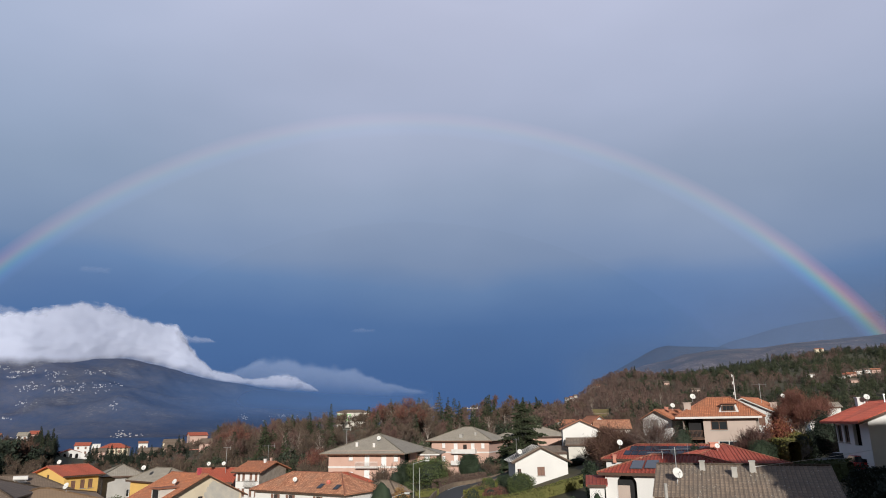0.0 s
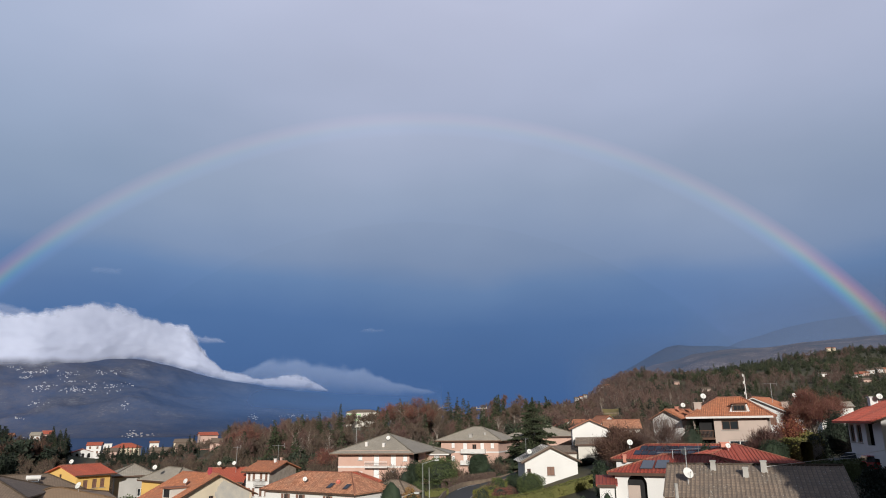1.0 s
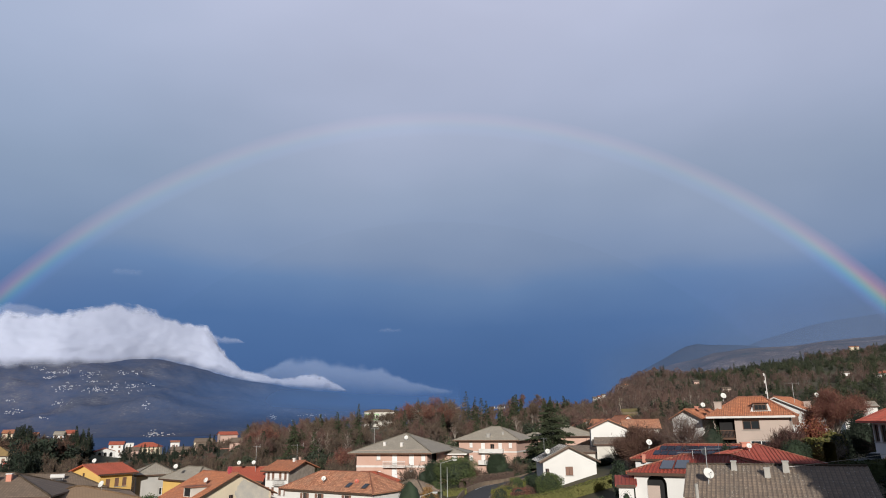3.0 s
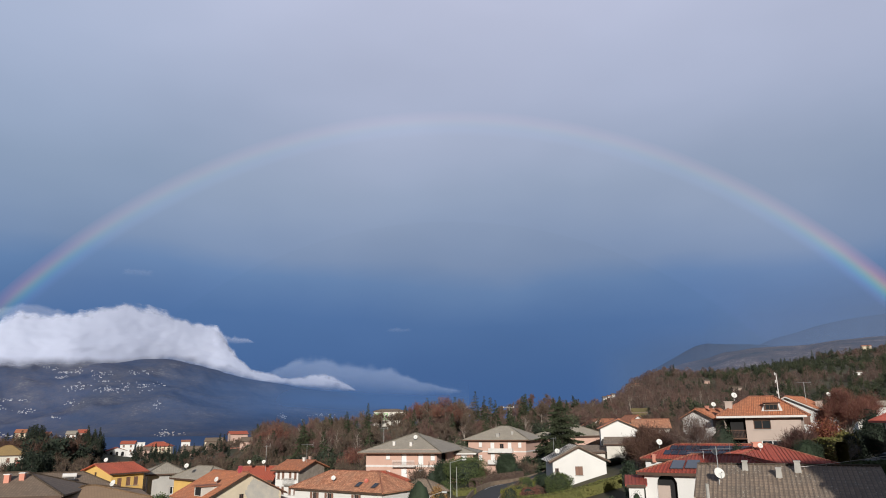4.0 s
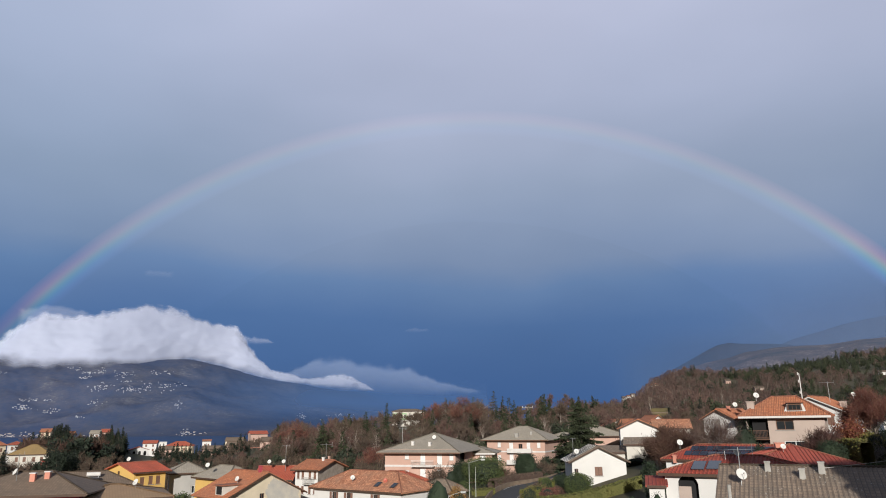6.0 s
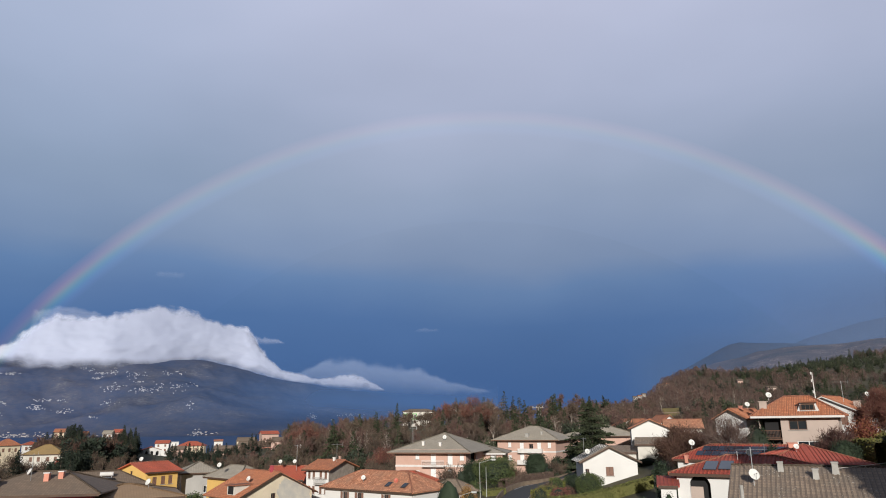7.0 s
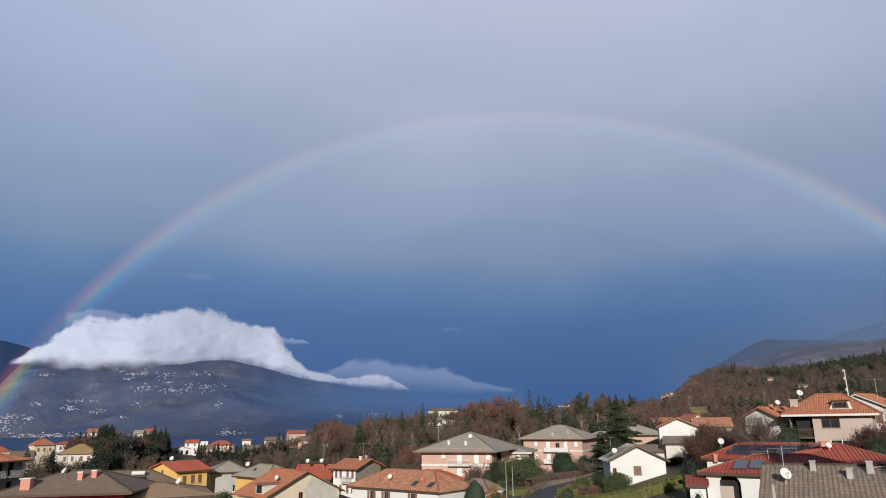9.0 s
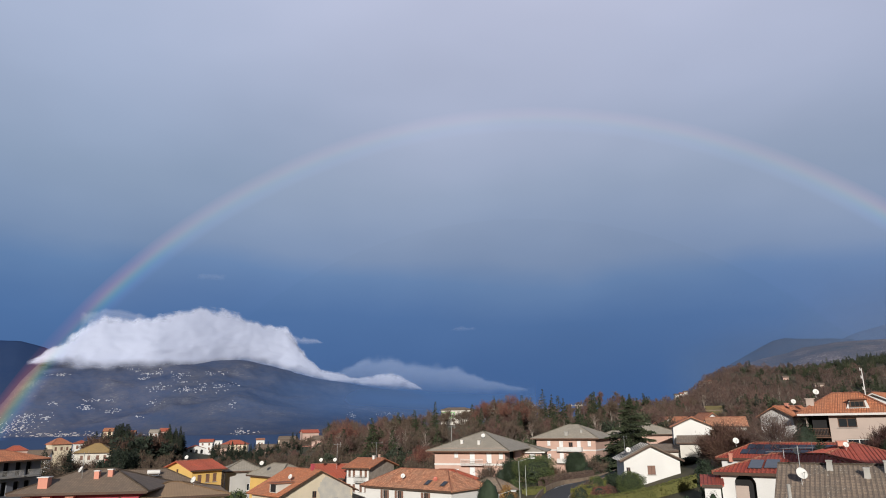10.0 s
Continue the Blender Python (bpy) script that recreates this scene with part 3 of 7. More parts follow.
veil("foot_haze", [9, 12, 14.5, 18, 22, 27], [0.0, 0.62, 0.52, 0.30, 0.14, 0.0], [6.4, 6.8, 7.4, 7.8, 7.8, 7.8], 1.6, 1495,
     (0.062, 0.114, 0.236), "blue tinted sheet imitating haze on the peak's lower shoulder")
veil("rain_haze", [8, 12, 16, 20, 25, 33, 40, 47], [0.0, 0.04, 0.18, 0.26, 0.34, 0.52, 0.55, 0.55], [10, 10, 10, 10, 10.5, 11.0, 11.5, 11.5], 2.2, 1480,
     (0.105, 0.145, 0.240), "blue-grey tinted sheet imitating rain haze before the far hills")


def make_rainbow():
    """A bow of 42 degrees round the point opposite the sun, drawn as a thin clear band of light far out."""
    axis = SUNWAY.normalized()
    u = (Vector((0, 0, 1)) - axis * axis.z).normalized()
    v = axis.cross(u)
    verts, faces, across_, low, glow, pale = [], [], [], [], [], []
    n, k, inner = 200, 14, 8
    left_foot = ([-1, 3, 4.6, 6, 8, 10, 14, 20, 26], [0.30, 0.34, 0.24, 0.10, 0.16, 0.30, 0.29, 0.21, 0.15])
    right_foot = ([3.5, 5.2, 7, 9, 11, 15, 20, 26], [0.10, 0.50, 0.64, 0.54, 0.40, 0.30, 0.21, 0.15])
    for i in range(n):
        phi = radians(-84 + 168 * i / (n - 1))
        side = u * math.cos(phi) + v * math.sin(phi)
        for j in range(-inner, k):
            t = max(j, 0) / (k - 1)
            ang = radians(40.55 + 2.1 * t + min(j, 0) * 0.9)
            d = axis * math.cos(ang) + side * math.sin(ang)
            verts.append(d * 2850 + Vector((0, 0, EYE)))
            across_.append(t)
            el = math.degrees(math.asin(d.z))
            low.append(float(np.interp(el, *(right_foot if phi > 0 else left_foot))))
            pale.append(float(0.75 * smooth((el - 8) / 9)))
            glow.append(float(smooth(1 + min(j, 0) / inner) * smooth((0.45 - t) / 0.45) * smooth((el - 5) / 9)))
    k += inner
    faces = [(i * k + j, (i + 1) * k + j, (i + 1) * k + j + 1, i * k + j + 1) for i in range(n - 1) for j in range(k - 1)]
    m = bpy.data.materials.new("rainbow_light")
    m.use_nodes = True
    nt = m.node_tree
    nt.nodes.clear()
    L = nt.links.new
    out, add, tr, em = (_node(nt, s) for s in ("ShaderNodeOutputMaterial", "ShaderNodeAddShader", "ShaderNodeBsdfTransparent", "ShaderNodeEmission"))
    a1, a2 = _node(nt, "ShaderNodeAttribute", attribute_name="across"), _node(nt, "ShaderNodeAttribute", attribute_name="strength")
    ramp = _node(nt, "ShaderNodeValToRGB")
    stops = [(0.0, (0, 0, 0)), (0.16, (0.05, 0.06, 0.18)), (0.30, (0.05, 0.17, 0.32)), (0.42, (0.08, 0.32, 0.22)), (0.53, (0.30, 0.36, 0.06)),
             (0.63, (0.50, 0.22, 0.03)), (0.75, (0.42, 0.07, 0.04)), (1.0, (0, 0, 0))]
    el = ramp.color_ramp.elements
    while len(el) < len(stops):
        el.new(0.5)
    for s, (p, c) in zip(el, stops):
        s.position, s.color = p, (*c, 1)
    ramp.color_ramp.interpolation = "B_SPLINE"
    L(a1.outputs["Fac"], ramp.inputs[0])
    # sunlit drops brighten the sky inside the bow a little
    a3 = _node(nt, "ShaderNodeAttribute", attribute_name="glow")
    hue, sum_ = _node(nt, "ShaderNodeVectorMath", operation="SCALE"), _node(nt, "ShaderNodeVectorMath", operation="ADD")
    inside = _node(nt, "ShaderNodeVectorMath", operation="SCALE")
    inside.inputs[0].default_value = (0.022, 0.021, 0.020)
    L(a3.outputs["Fac"], inside.inputs[3])
    soft = _node(nt, "ShaderNodeValToRGB")
    soft.color_ramp.interpolation = "B_SPLINE"
    milk = [(0.0, (0, 0, 0)), (0.2, (0.12, 0.17, 0.26)), (0.45, (0.22, 0.25, 0.27)), (0.62, (0.30, 0.24, 0.21)), (0.8, (0.24, 0.14, 0.13)), (1.0, (0, 0, 0))]
    while len(soft.color_ramp.elements) < len(milk):
        soft.color_ramp.elements.new(0.5)
    for e1, (p, c) in zip(soft.color_ramp.elements, milk):
        e1.position, e1.color = p, (*c, 1)
    L(a1.outputs["Fac"], soft.inputs[0])
    a4, blend = _node(nt, "ShaderNodeAttribute", attribute_name="pale"), _node(nt, "ShaderNodeMix", data_type="RGBA")
    L(a4.outputs["Fac"], blend.inputs[0])
    L(ramp.outputs[0], blend.inputs[6])
    L(soft.outputs[0], blend.inputs[7])
    L(blend.outputs[2], hue.inputs[0])
    L(a2.outputs["Fac"], hue.inputs[3])
    L(hue.outputs[0], sum_.inputs[0])
    L(inside.outputs[0], sum_.inputs[1])
    L(sum_.outputs[0], em.inputs[0])
    L(em.outputs[0], add.inputs[0])
    L(tr.outputs[0], add.inputs[1])
    L(add.outputs[0], out.inputs[0])
    ob = from_arrays("rainbow", verts, faces, [m])
    for name, vals in (("across", across_), ("strength", low), ("glow", glow), ("pale", pale)):
        ob.data.attributes.new(name, "FLOAT", "POINT").data.foreach_set("value", vals)
    tagged(ob, "wide rainbow arching over the town, brighter towards its feet", "rainbow", kind="structure")


make_rainbow()

# ---------------------------------------------------------------- trees and bushes
def sliver(rng, p, d, length, width):
    """A thin triangle from p along d."""
    d = d / np.linalg.norm(d)
    s = np.cross(d, rng.normal(size=3))
    s /= np.linalg.norm(s) + 1e-9
    return [p - s * width, p + s * width, p + d * length]


def bare_tree(seed, h, spread=0.34, twigs=700, tw=0.035, tl=0.9, trunk=0.45, depth=2, jit=0.25):
    """Trunk, limbs and fine twigs of a leafless tree: arrays for wood and for twigs."""
    rng = np.random.default_rng(seed)
    V, F, TV = [], [], []

    def limb(p, q, r0, r1):
        w = (q - p) / np.linalg.norm(q - p)
        u = np.cross(w, (0.3, 0.9, 0.2)); u /= np.linalg.norm(u); v = np.cross(w, u)
        b = len(V)
        for c, r in ((p, r0), (q, r1)):
            for k in range(4):
                V.append(c + (u * math.cos(k * math.pi / 2) + v * math.sin(k * math.pi / 2)) * r)
        for k in range(4):
            F.append((b + k, b + (k + 1) % 4, b + 4 + (k + 1) % 4, b + 4 + k))

    tips = []

    def grow(p, d, length, r, level):
        q = p + d * length
        limb(p, q, r, r * 0.6)
        if level == 0:
            tips.append((p, q)); return
        for _ in range(rng.integers(3, 5)):
            t = rng.uniform(0.45, 1.0)
            nd = d + rng.normal(size=3) * 0.62 + np.array((0, 0, 0.22))
            nd /= np.linalg.norm(nd)
            grow(p + d * length * t, nd, length * rng.uniform(0.55, 0.8), r * 0.5, level - 1)
    r = h * 0.016
    base = np.zeros(3)
    top = np.array((rng.normal() * 0.03 * h, rng.normal() * 0.03 * h, h * trunk))
    limb(base, top, r * 1.3, r * 0.8)
    for k in range(5):
        a = k * 1.256 + rng.uniform(-0.4, 0.4)
        d = np.array((math.cos(a) * spread * 2, math.sin(a) * spread * 2, 1.0)); d /= np.linalg.norm(d)
        grow(top * rng.uniform(0.6, 1.0), d, h * rng.uniform(0.24, 0.32) * (1.0 if depth == 2 else 0.82), r * 0.55, depth)
    grow(top, np.array((0.05, 0.02, 1.0)), h * 0.3 * (1.0 if depth == 2 else 0.82), r * 0.6, depth)
    for _ in range(twigs):
        p, q = tips[rng.integers(len(tips))]
        c = p + (q - p) * rng.uniform(0.1, 1.0) + rng.normal(size=3) * jit
        d = (q - p) / np.linalg.norm(q - p) + rng.normal(size=3) * 0.55 + np.array((0, 0, 0.25))
        TV += sliver(rng, c, d, tl * rng.uniform(0.5, 1.2), tw)
    k = h / np.max(np.array(TV)[:, 2])
    return np.array(V) * k, F, np.array(TV) * k


def fir_tree(seed, h, width=0.2, n=700, size=1.0, blunt=1.0, tiers=13, droop=0.38):
    """A conifer: boughs in uneven whorls, each hung with sprays. Trunk arrays and spray triangles."""
    rng = np.random.default_rng(seed)
    V, TV = [], []
    r = h * 0.014
    lean = rng.normal(size=2) * 0.015 * h
    for z, k in ((0, 1.0), (0.97, 0.1)):
        for j in range(5):
            V.append(np.array((math.cos(j * 1.2566) * r * k + lean[0] * z, math.sin(j * 1.2566) * r * k + lean[1] * z, h * z)))
    F = [(j, (j + 1) % 5, 5 + (j + 1) % 5, 5 + j) for j in range(5)]
    boughs = []
    tiers = int(tiers * 1.7)
    for i in range(tiers):
        for b in range(rng.integers(5, 9)):
            t = min(0.985, max(0.06, 0.08 + 0.91 * (i + rng.uniform(-0.5, 0.5)) / (tiers - 1)))
            reach = h * width * (1 - t) ** blunt * rng.uniform(0.3, 1.32) + 0.008 * h * rng.uniform(0.5, 1.0)
            boughs.append((t, rng.uniform(0, 6.2832), reach))
    total = sum(b[2] for b in boughs)
    for _ in range(int(n * 0.22)):
        t = 0.06 + 0.92 * rng.uniform() ** 1.25
        a, rho = rng.uniform(0, 6.2832), h * width * (1 - t) ** blunt * rng.uniform(0.05, 0.55) + 0.006 * h
        p = np.array((lean[0] * t + math.cos(a) * rho, lean[1] * t + math.sin(a) * rho, h * t - droop * rho))
        TV += sliver(rng, p, np.array((math.cos(a), math.sin(a), -0.2)) + rng.normal(size=3) * 0.5, size * (1.1 - 0.6 * t), size * 0.26 * (1.15 - t))
    for t, a, reach in boughs:
        out, side = np.array((math.cos(a), math.sin(a), 0.0)), np.array((-math.sin(a), math.cos(a), 0.0))
        root = np.array((lean[0] * t, lean[1] * t, h * t))
        for _ in range(max(5, int(n * reach / total))):
            u = rng.uniform(0.08, 1.0) ** 0.75
            w = rng.normal() * 0.20 * reach * (1.15 - 0.7 * u)
            p = root + out * u * reach + side * w + np.array((0, 0, -droop * reach * u * (1.25 - 0.5 * u) - 0.12 * abs(w) + rng.normal() * 0.025 * reach))
            d = out * 0.8 + side * np.sign(w) * 0.5 + np.array((0, 0, -0.30)) + rng.normal(size=3) * 0.35
            k = size * (1.1 - 0.6 * t)
            TV += sliver(rng, p, d, k * rng.uniform(0.55, 1.15), k * 0.24)
    return np.array(V), F, np.array(TV)


def leaf_cloud(seed, n, radii, size, lumps=9, flat=0.0):
    """Leaf triangles filling a lumpy crown of the given half-axes."""
    rng = np.random.default_rng(seed)
    cs = rng.normal(size=(lumps, 3)); cs /= np.linalg.norm(cs, axis=1)[:, None]
    cs *= rng.uniform(0.3, 0.62, (lumps, 1))
    rs = rng.uniform(0.38, 0.6, lumps)
    k = rng.integers(lumps, size=n)
    d = rng.normal(size=(n, 3)); d /= np.linalg.norm(d, axis=1)[:, None]
    p = (cs[k] + d * rs[k][:, None] * rng.uniform(0.6, 1.05, (n, 1)))
    p[:, 2] = np.clip(p[:, 2], -0.97, 1.0 - flat)
    p *= np.array(radii)
    e1 = rng.normal(size=(n, 3)); e1 /= np.linalg.norm(e1, axis=1)[:, None]
    e2 = np.cross(e1, rng.normal(size=(n, 3))); e2 /= np.linalg.norm(e2, axis=1)[:, None]
    s = size * rng.uniform(0.6, 1.3, (n, 1))
    return np.stack([p - e1 * s * 0.5, p + e1 * s * 0.5, p + e2 * s], 1).reshape(-1, 3)


def tri_object(name, tv, mat, parent=None):
    tv = np.asarray(tv)
    return from_arrays(name, tv.tolist(), np.arange(len(tv)).reshape(-1, 3).tolist(), [mat], parent=parent)


def plant_tree(name, kind, x, y, h, label, category="tree", mat=None, bark=None, seed=1, group="", sink=0.2, **kw):
    """One tree that can be told apart: trunk with limbs, and crown."""
    t = thing(name, label, category, group, pose(x, y, ground_at(x, y) - sink, 0, 0, seed * 77))
    V, F, TV = (bare_tree if kind == "bare" else fir_tree)(seed, h, **kw)
    from_arrays("trunk", V.tolist(), F, [bark or BARK], parent=t)
    tri_object("crown", TV, mat or (TWIG if kind == "bare" else NEEDLE), t)
    return t


def bush(name, x, y, z, radii, mat, label, n=1800, size=0.22, seed=1, category="bush", group="", lumps=9, heart=0.6, flat=0.0):
    """A dense shrub: a lumpy heart, inner shade put into its colour, with leaves all over it."""
    t = thing(name, label, category, group, pose(x, y, z + radii[2] * 0.9, 0, 0, seed * 31))
    bm = bmesh.new()
    bmesh.ops.create_icosphere(bm, subdivisions=3, radius=1.0)
    for v in bm.verts:
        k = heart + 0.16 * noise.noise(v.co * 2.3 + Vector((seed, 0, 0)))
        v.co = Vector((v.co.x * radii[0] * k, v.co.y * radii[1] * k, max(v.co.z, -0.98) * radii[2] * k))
    # loose bushes get a near-black heart that paints the shade between leaves
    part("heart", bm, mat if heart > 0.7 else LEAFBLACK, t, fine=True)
    tri_object("foliage", leaf_cloud(seed, n * 3, radii, size * 0.72, lumps + 8, flat), mat, t)
    return t


def hedge(name, p, q, high, thick, mat, label, seed=1):
    """A clipped hedge from p to q, uneven on top, covered with leaves."""
    rng = np.random.default_rng(seed)
    p, q = np.array(p), np.array(q)
    n = max(4, int(np.linalg.norm(q - p) / 0.6))
    side = np.array((-(q - p)[1], (q - p)[0])) / np.linalg.norm(q - p)
    bm = bmesh.new()
    prev = None
    for i in range(n + 1):
        c = p + (q - p) * i / n
        z, w, hh = ground_at(*c) - 0.3, thick * rng.uniform(0.42, 0.52), high * rng.uniform(0.92, 1.05)
        ring = [bm.verts.new((*(c + side * s * w), z + k)) for s, k in ((-1, 0), (-1, hh * 0.9), (-0.7, hh), (0.7, hh), (1, hh * 0.9), (1, 0))]
        if prev:
            for a in range(5):
                bm.faces.new((prev[a], prev[a + 1], ring[a + 1], ring[a]))
        prev = ring
    t = thing(name, label, "hedge", m=pose(0, 0, 0))
    part("heart", bm, mat, t)
    m = int(np.linalg.norm(q - p) * high * 160)
    u = rng.uniform(0, 1, m)
    c = p + (q - p) * u[:, None]
    zb = ground_z(c[:, 0], c[:, 1])
    s = rng.choice([-0.52, 0.52], m) * thick
    k = rng.uniform(0, high, m)
    up = rng.uniform(size=m) < 0.35
    s = np.where(up, rng.uniform(-0.5, 0.5, m) * thick, s)
    k = np.where(up, high * rng.uniform(0.97, 1.06, m), k)
    P = np.stack([c[:, 0] + side[0] * s, c[:, 1] + side[1] * s, zb + k - 0.25], 1)
    e1, e2 = rng.normal(size=(m, 3)), rng.normal(size=(m, 3))
    tv = np.stack([P - e1 * 0.06, P + e1 * 0.06, P + e2 * 0.10], 1).reshape(-1, 3)
    tri_object("foliage", tv, mat, t)
    return t


def forest(name, makers, spots, mats, label, seed):
    """Many trees as one body: spots are (x, y, size); makers are (wood V, F, crown triangles)."""
    rng = np.random.default_rng(seed)
    V, F, I = [], [], []
    base = 0
    spots = np.asarray(spots)
    zs = ground_z(spots[:, 0], spots[:, 1])
    for (x, y, s), z in zip(spots, zs):
        wv, wf, tv = makers[rng.integers(len(makers))]
        a = rng.uniform(0, 6.283)
        c, sn = math.cos(a), math.sin(a)
        R = np.array(((c, -sn, 0), (sn, c, 0), (0, 0, rng.uniform(0.9, 1.15)))) * s
        o = np.array((x, y, z - 0.3))
        if len(wv):
            V.append(wv @ R.T + o)
            F += [tuple(base + i for i in f) for f in wf]
            I += [0] * len(wf)
            base += len(wv)
        V.append(tv @ R.T + o)
        k = len(tv) // 3
        F += (np.arange(base, base + 3 * k).reshape(-1, 3)).tolist()
        I += [1] * k
        base += 3 * k
    ob = from_arrays(name, np.concatenate(V).tolist(), F, mats, I)
    return tagged(ob, label, "woodland", kind="stuff")


def scatter(rng, az, r, n, keep=None, gap=0.0):
    """Random spots within bearings and distances."""
    out = []
    for _ in range(n * 6):
        if len(out) >= n:
            break
        a, d = rng.uniform(*az), math.sqrt(rng.uniform(r[0] ** 2, r[1] ** 2))
        p = site(a, d)
        if keep is None or keep(a, d, p.x, p.y):
            out.append((p.x, p.y, rng.uniform(0.62, 1.2)))
    return out

# ---------------------------------------------------------------- houses
PLOTS = []


def wall_face(bm, width, height, thick, holes, place):
    """One wall with real openings, in its own plane: u along it, z up, and inward depth; place() sets it on the house."""
    us = sorted({-width / 2, width / 2, *[v for h in holes for v in (h[0] - h[2] / 2, h[0] + h[2] / 2)]})
    zs = sorted({0.0, height, *[v for h in holes for v in (h[1], h[1] + h[3])]})
    us = [u for u in us if -width / 2 <= u <= width / 2]
    zs = [z for z in zs if 0 <= z <= height]
    quad = lambda *p: bm.faces.new([bm.verts.new(place(*q)) for q in p])
    for a, b in zip(us, us[1:]):
        for c, d in zip(zs, zs[1:]):
            m, k = (a + b) / 2, (c + d) / 2
            if any(abs(m - h[0]) < h[2] / 2 and h[1] < k < h[1] + h[3] for h in holes):
                continue
            quad((a, c, 0), (b, c, 0), (b, d, 0), (a, d, 0))
    for h in holes:
        a, b, c, d = h[0] - h[2] / 2, h[0] + h[2] / 2, h[1], h[1] + h[3]
        quad((a, c, 0), (a, d, 0), (a, d, thick), (a, c, thick))
        quad((b, c, 0), (b, c, thick), (b, d, thick), (b, d, 0))
        quad((a, d, 0), (b, d, 0), (b, d, thick), (a, d, thick))
        quad((a, c, 0), (a, c, thick), (b, c, thick), (b, c, 0))
        if len(h) > 4 and h[4] == "arch":
            n, rad = 10, h[2] / 2
            for s in (-1, 1):
                fan = [(h[0] + s * rad, d, 0.02)]
                for i in range(n + 1):
                    g = math.pi / 2 * i / n
                    fan.append((h[0] + s * rad * math.cos(g), d - rad + rad * math.sin(g), 0.02))
                quad(*(fan if s < 0 else fan[::-1]))


def slope(bm, uv, pts, thick, along):
    """One roof slope as a slab, with its map in metres: u along the eaves, v down the slope."""
    P = [Vector(p) for p in pts]
    nrm = (P[1] - P[0]).cross(P[2] - P[0]).normalized()
    if nrm.z < 0:
        P.reverse()
        nrm = -nrm
    along = Vector(along).normalized()
    down = along.cross(nrm)
    top, low = [bm.verts.new(p) for p in P], [bm.verts.new(p - Vector((0, 0, thick))) for p in P]
    fs = [bm.faces.new(top), bm.faces.new(low[::-1])]
    for i in range(len(P)):
        j = (i + 1) % len(P)
        fs.append(bm.faces.new((top[i], low[i], low[j], top[j])))
    for f in fs:
        for lp in f.loops:
            lp[uv].uv = (lp.vert.co.dot(along), lp.vert.co.dot(down))
    return P, nrm, along, down


def ribs(bm, uv, P, nrm, along, down, step, high):
    """Rolls of tile running down a slope, cut to its outline."""
    us, vs = [p.dot(along) for p in P], [p.dot(down) for p in P]
    off = nrm * P[0].dot(nrm)
    n = len(P)
    for k in range(int(math.ceil(min(us) / step)), int(max(us) / step) + 1):
        u, cut = k * step, []
        for i in range(n):
            a, b = us[i], us[(i + 1) % n]
            if (a - u) * (b - u) < 0:
                t = (u - a) / (b - a)
                cut.append(vs[i] + t * (vs[(i + 1) % n] - vs[i]))
        if len(cut) < 2 or max(cut) - min(cut) < 0.3:
            continue
        w = step * 0.27
        prof = ((-w, 0.0), (-w * 0.5, high), (w * 0.5, high), (w, 0.0))
        ends = []
        for v in (min(cut), max(cut)):
            ends.append([bm.verts.new(along * (u + q) + down * v + off + nrm * (h + 0.004)) for q, h in prof])
        for i in range(3):
            f = bm.faces.new((ends[0][i], ends[1][i], ends[1][i + 1], ends[0][i + 1]))
            for lp in f.loops:
                lp[uv].uv = (lp.vert.co.dot(along), lp.vert.co.dot(down))
        bm.faces.new(ends[1])


def roof_slopes(w, d, ze, rise, kind, over, lean=0.5):
    """Slopes of a roof as corner lists with the way of their eaves."""
    X, Y = w / 2 + over, d / 2 + over
    drop = rise * over / (min(w, d) / 2 if kind in ("hip", "pyramid") else (d / 2 if kind == "gable_x" else w / 2))
    zo, zr = ze - drop, ze + rise
    if kind == "gable_x":
        return [([(-X, -Y, zo), (X, -Y, zo), (X, 0, zr), (-X, 0, zr)], (1, 0, 0)), ([(X, Y, zo), (-X, Y, zo), (-X, 0, zr), (X, 0, zr)], (-1, 0, 0))]
    if kind == "gable_y":
        return [([(-X, Y, zo), (-X, -Y, zo), (0, -Y, zr), (0, Y, zr)], (0, -1, 0)), ([(X, -Y, zo), (X, Y, zo), (0, Y, zr), (0, -Y, zr)], (0, 1, 0))]
    if kind == "shed":
        return [([(-X, -Y, ze - 0.1), (X, -Y, ze - 0.1), (X, Y, ze + rise), (-X, Y, ze + rise)], (1, 0, 0))]
    h = max(X - Y, 0.02) * (0.0 if kind == "pyramid" else 1.0)
    g = max(Y - X, 0.0) * (0.0 if kind == "pyramid" else 1.0)
    a, b = (-h, -g, zr), (h, g, zr)
    if g > 0:
        return [([(-X, -Y, zo), (X, -Y, zo), a], (1, 0, 0)), ([(X, Y, zo), (-X, Y, zo), b], (-1, 0, 0)),
                ([(-X, Y, zo), (-X, -Y, zo), a, b], (0, -1, 0)), ([(X, -Y, zo), (X, Y, zo), b, a], (0, 1, 0))]
    return [([(-X, -Y, zo), (X, -Y, zo), b, a], (1, 0, 0)), ([(X, Y, zo), (-X, Y, zo), a, b], (-1, 0, 0)),
            ([(-X, Y, zo), (-X, -Y, zo), a], (0, -1, 0)), ([(X, -Y, zo), (X, Y, zo), b], (0, 1, 0))]


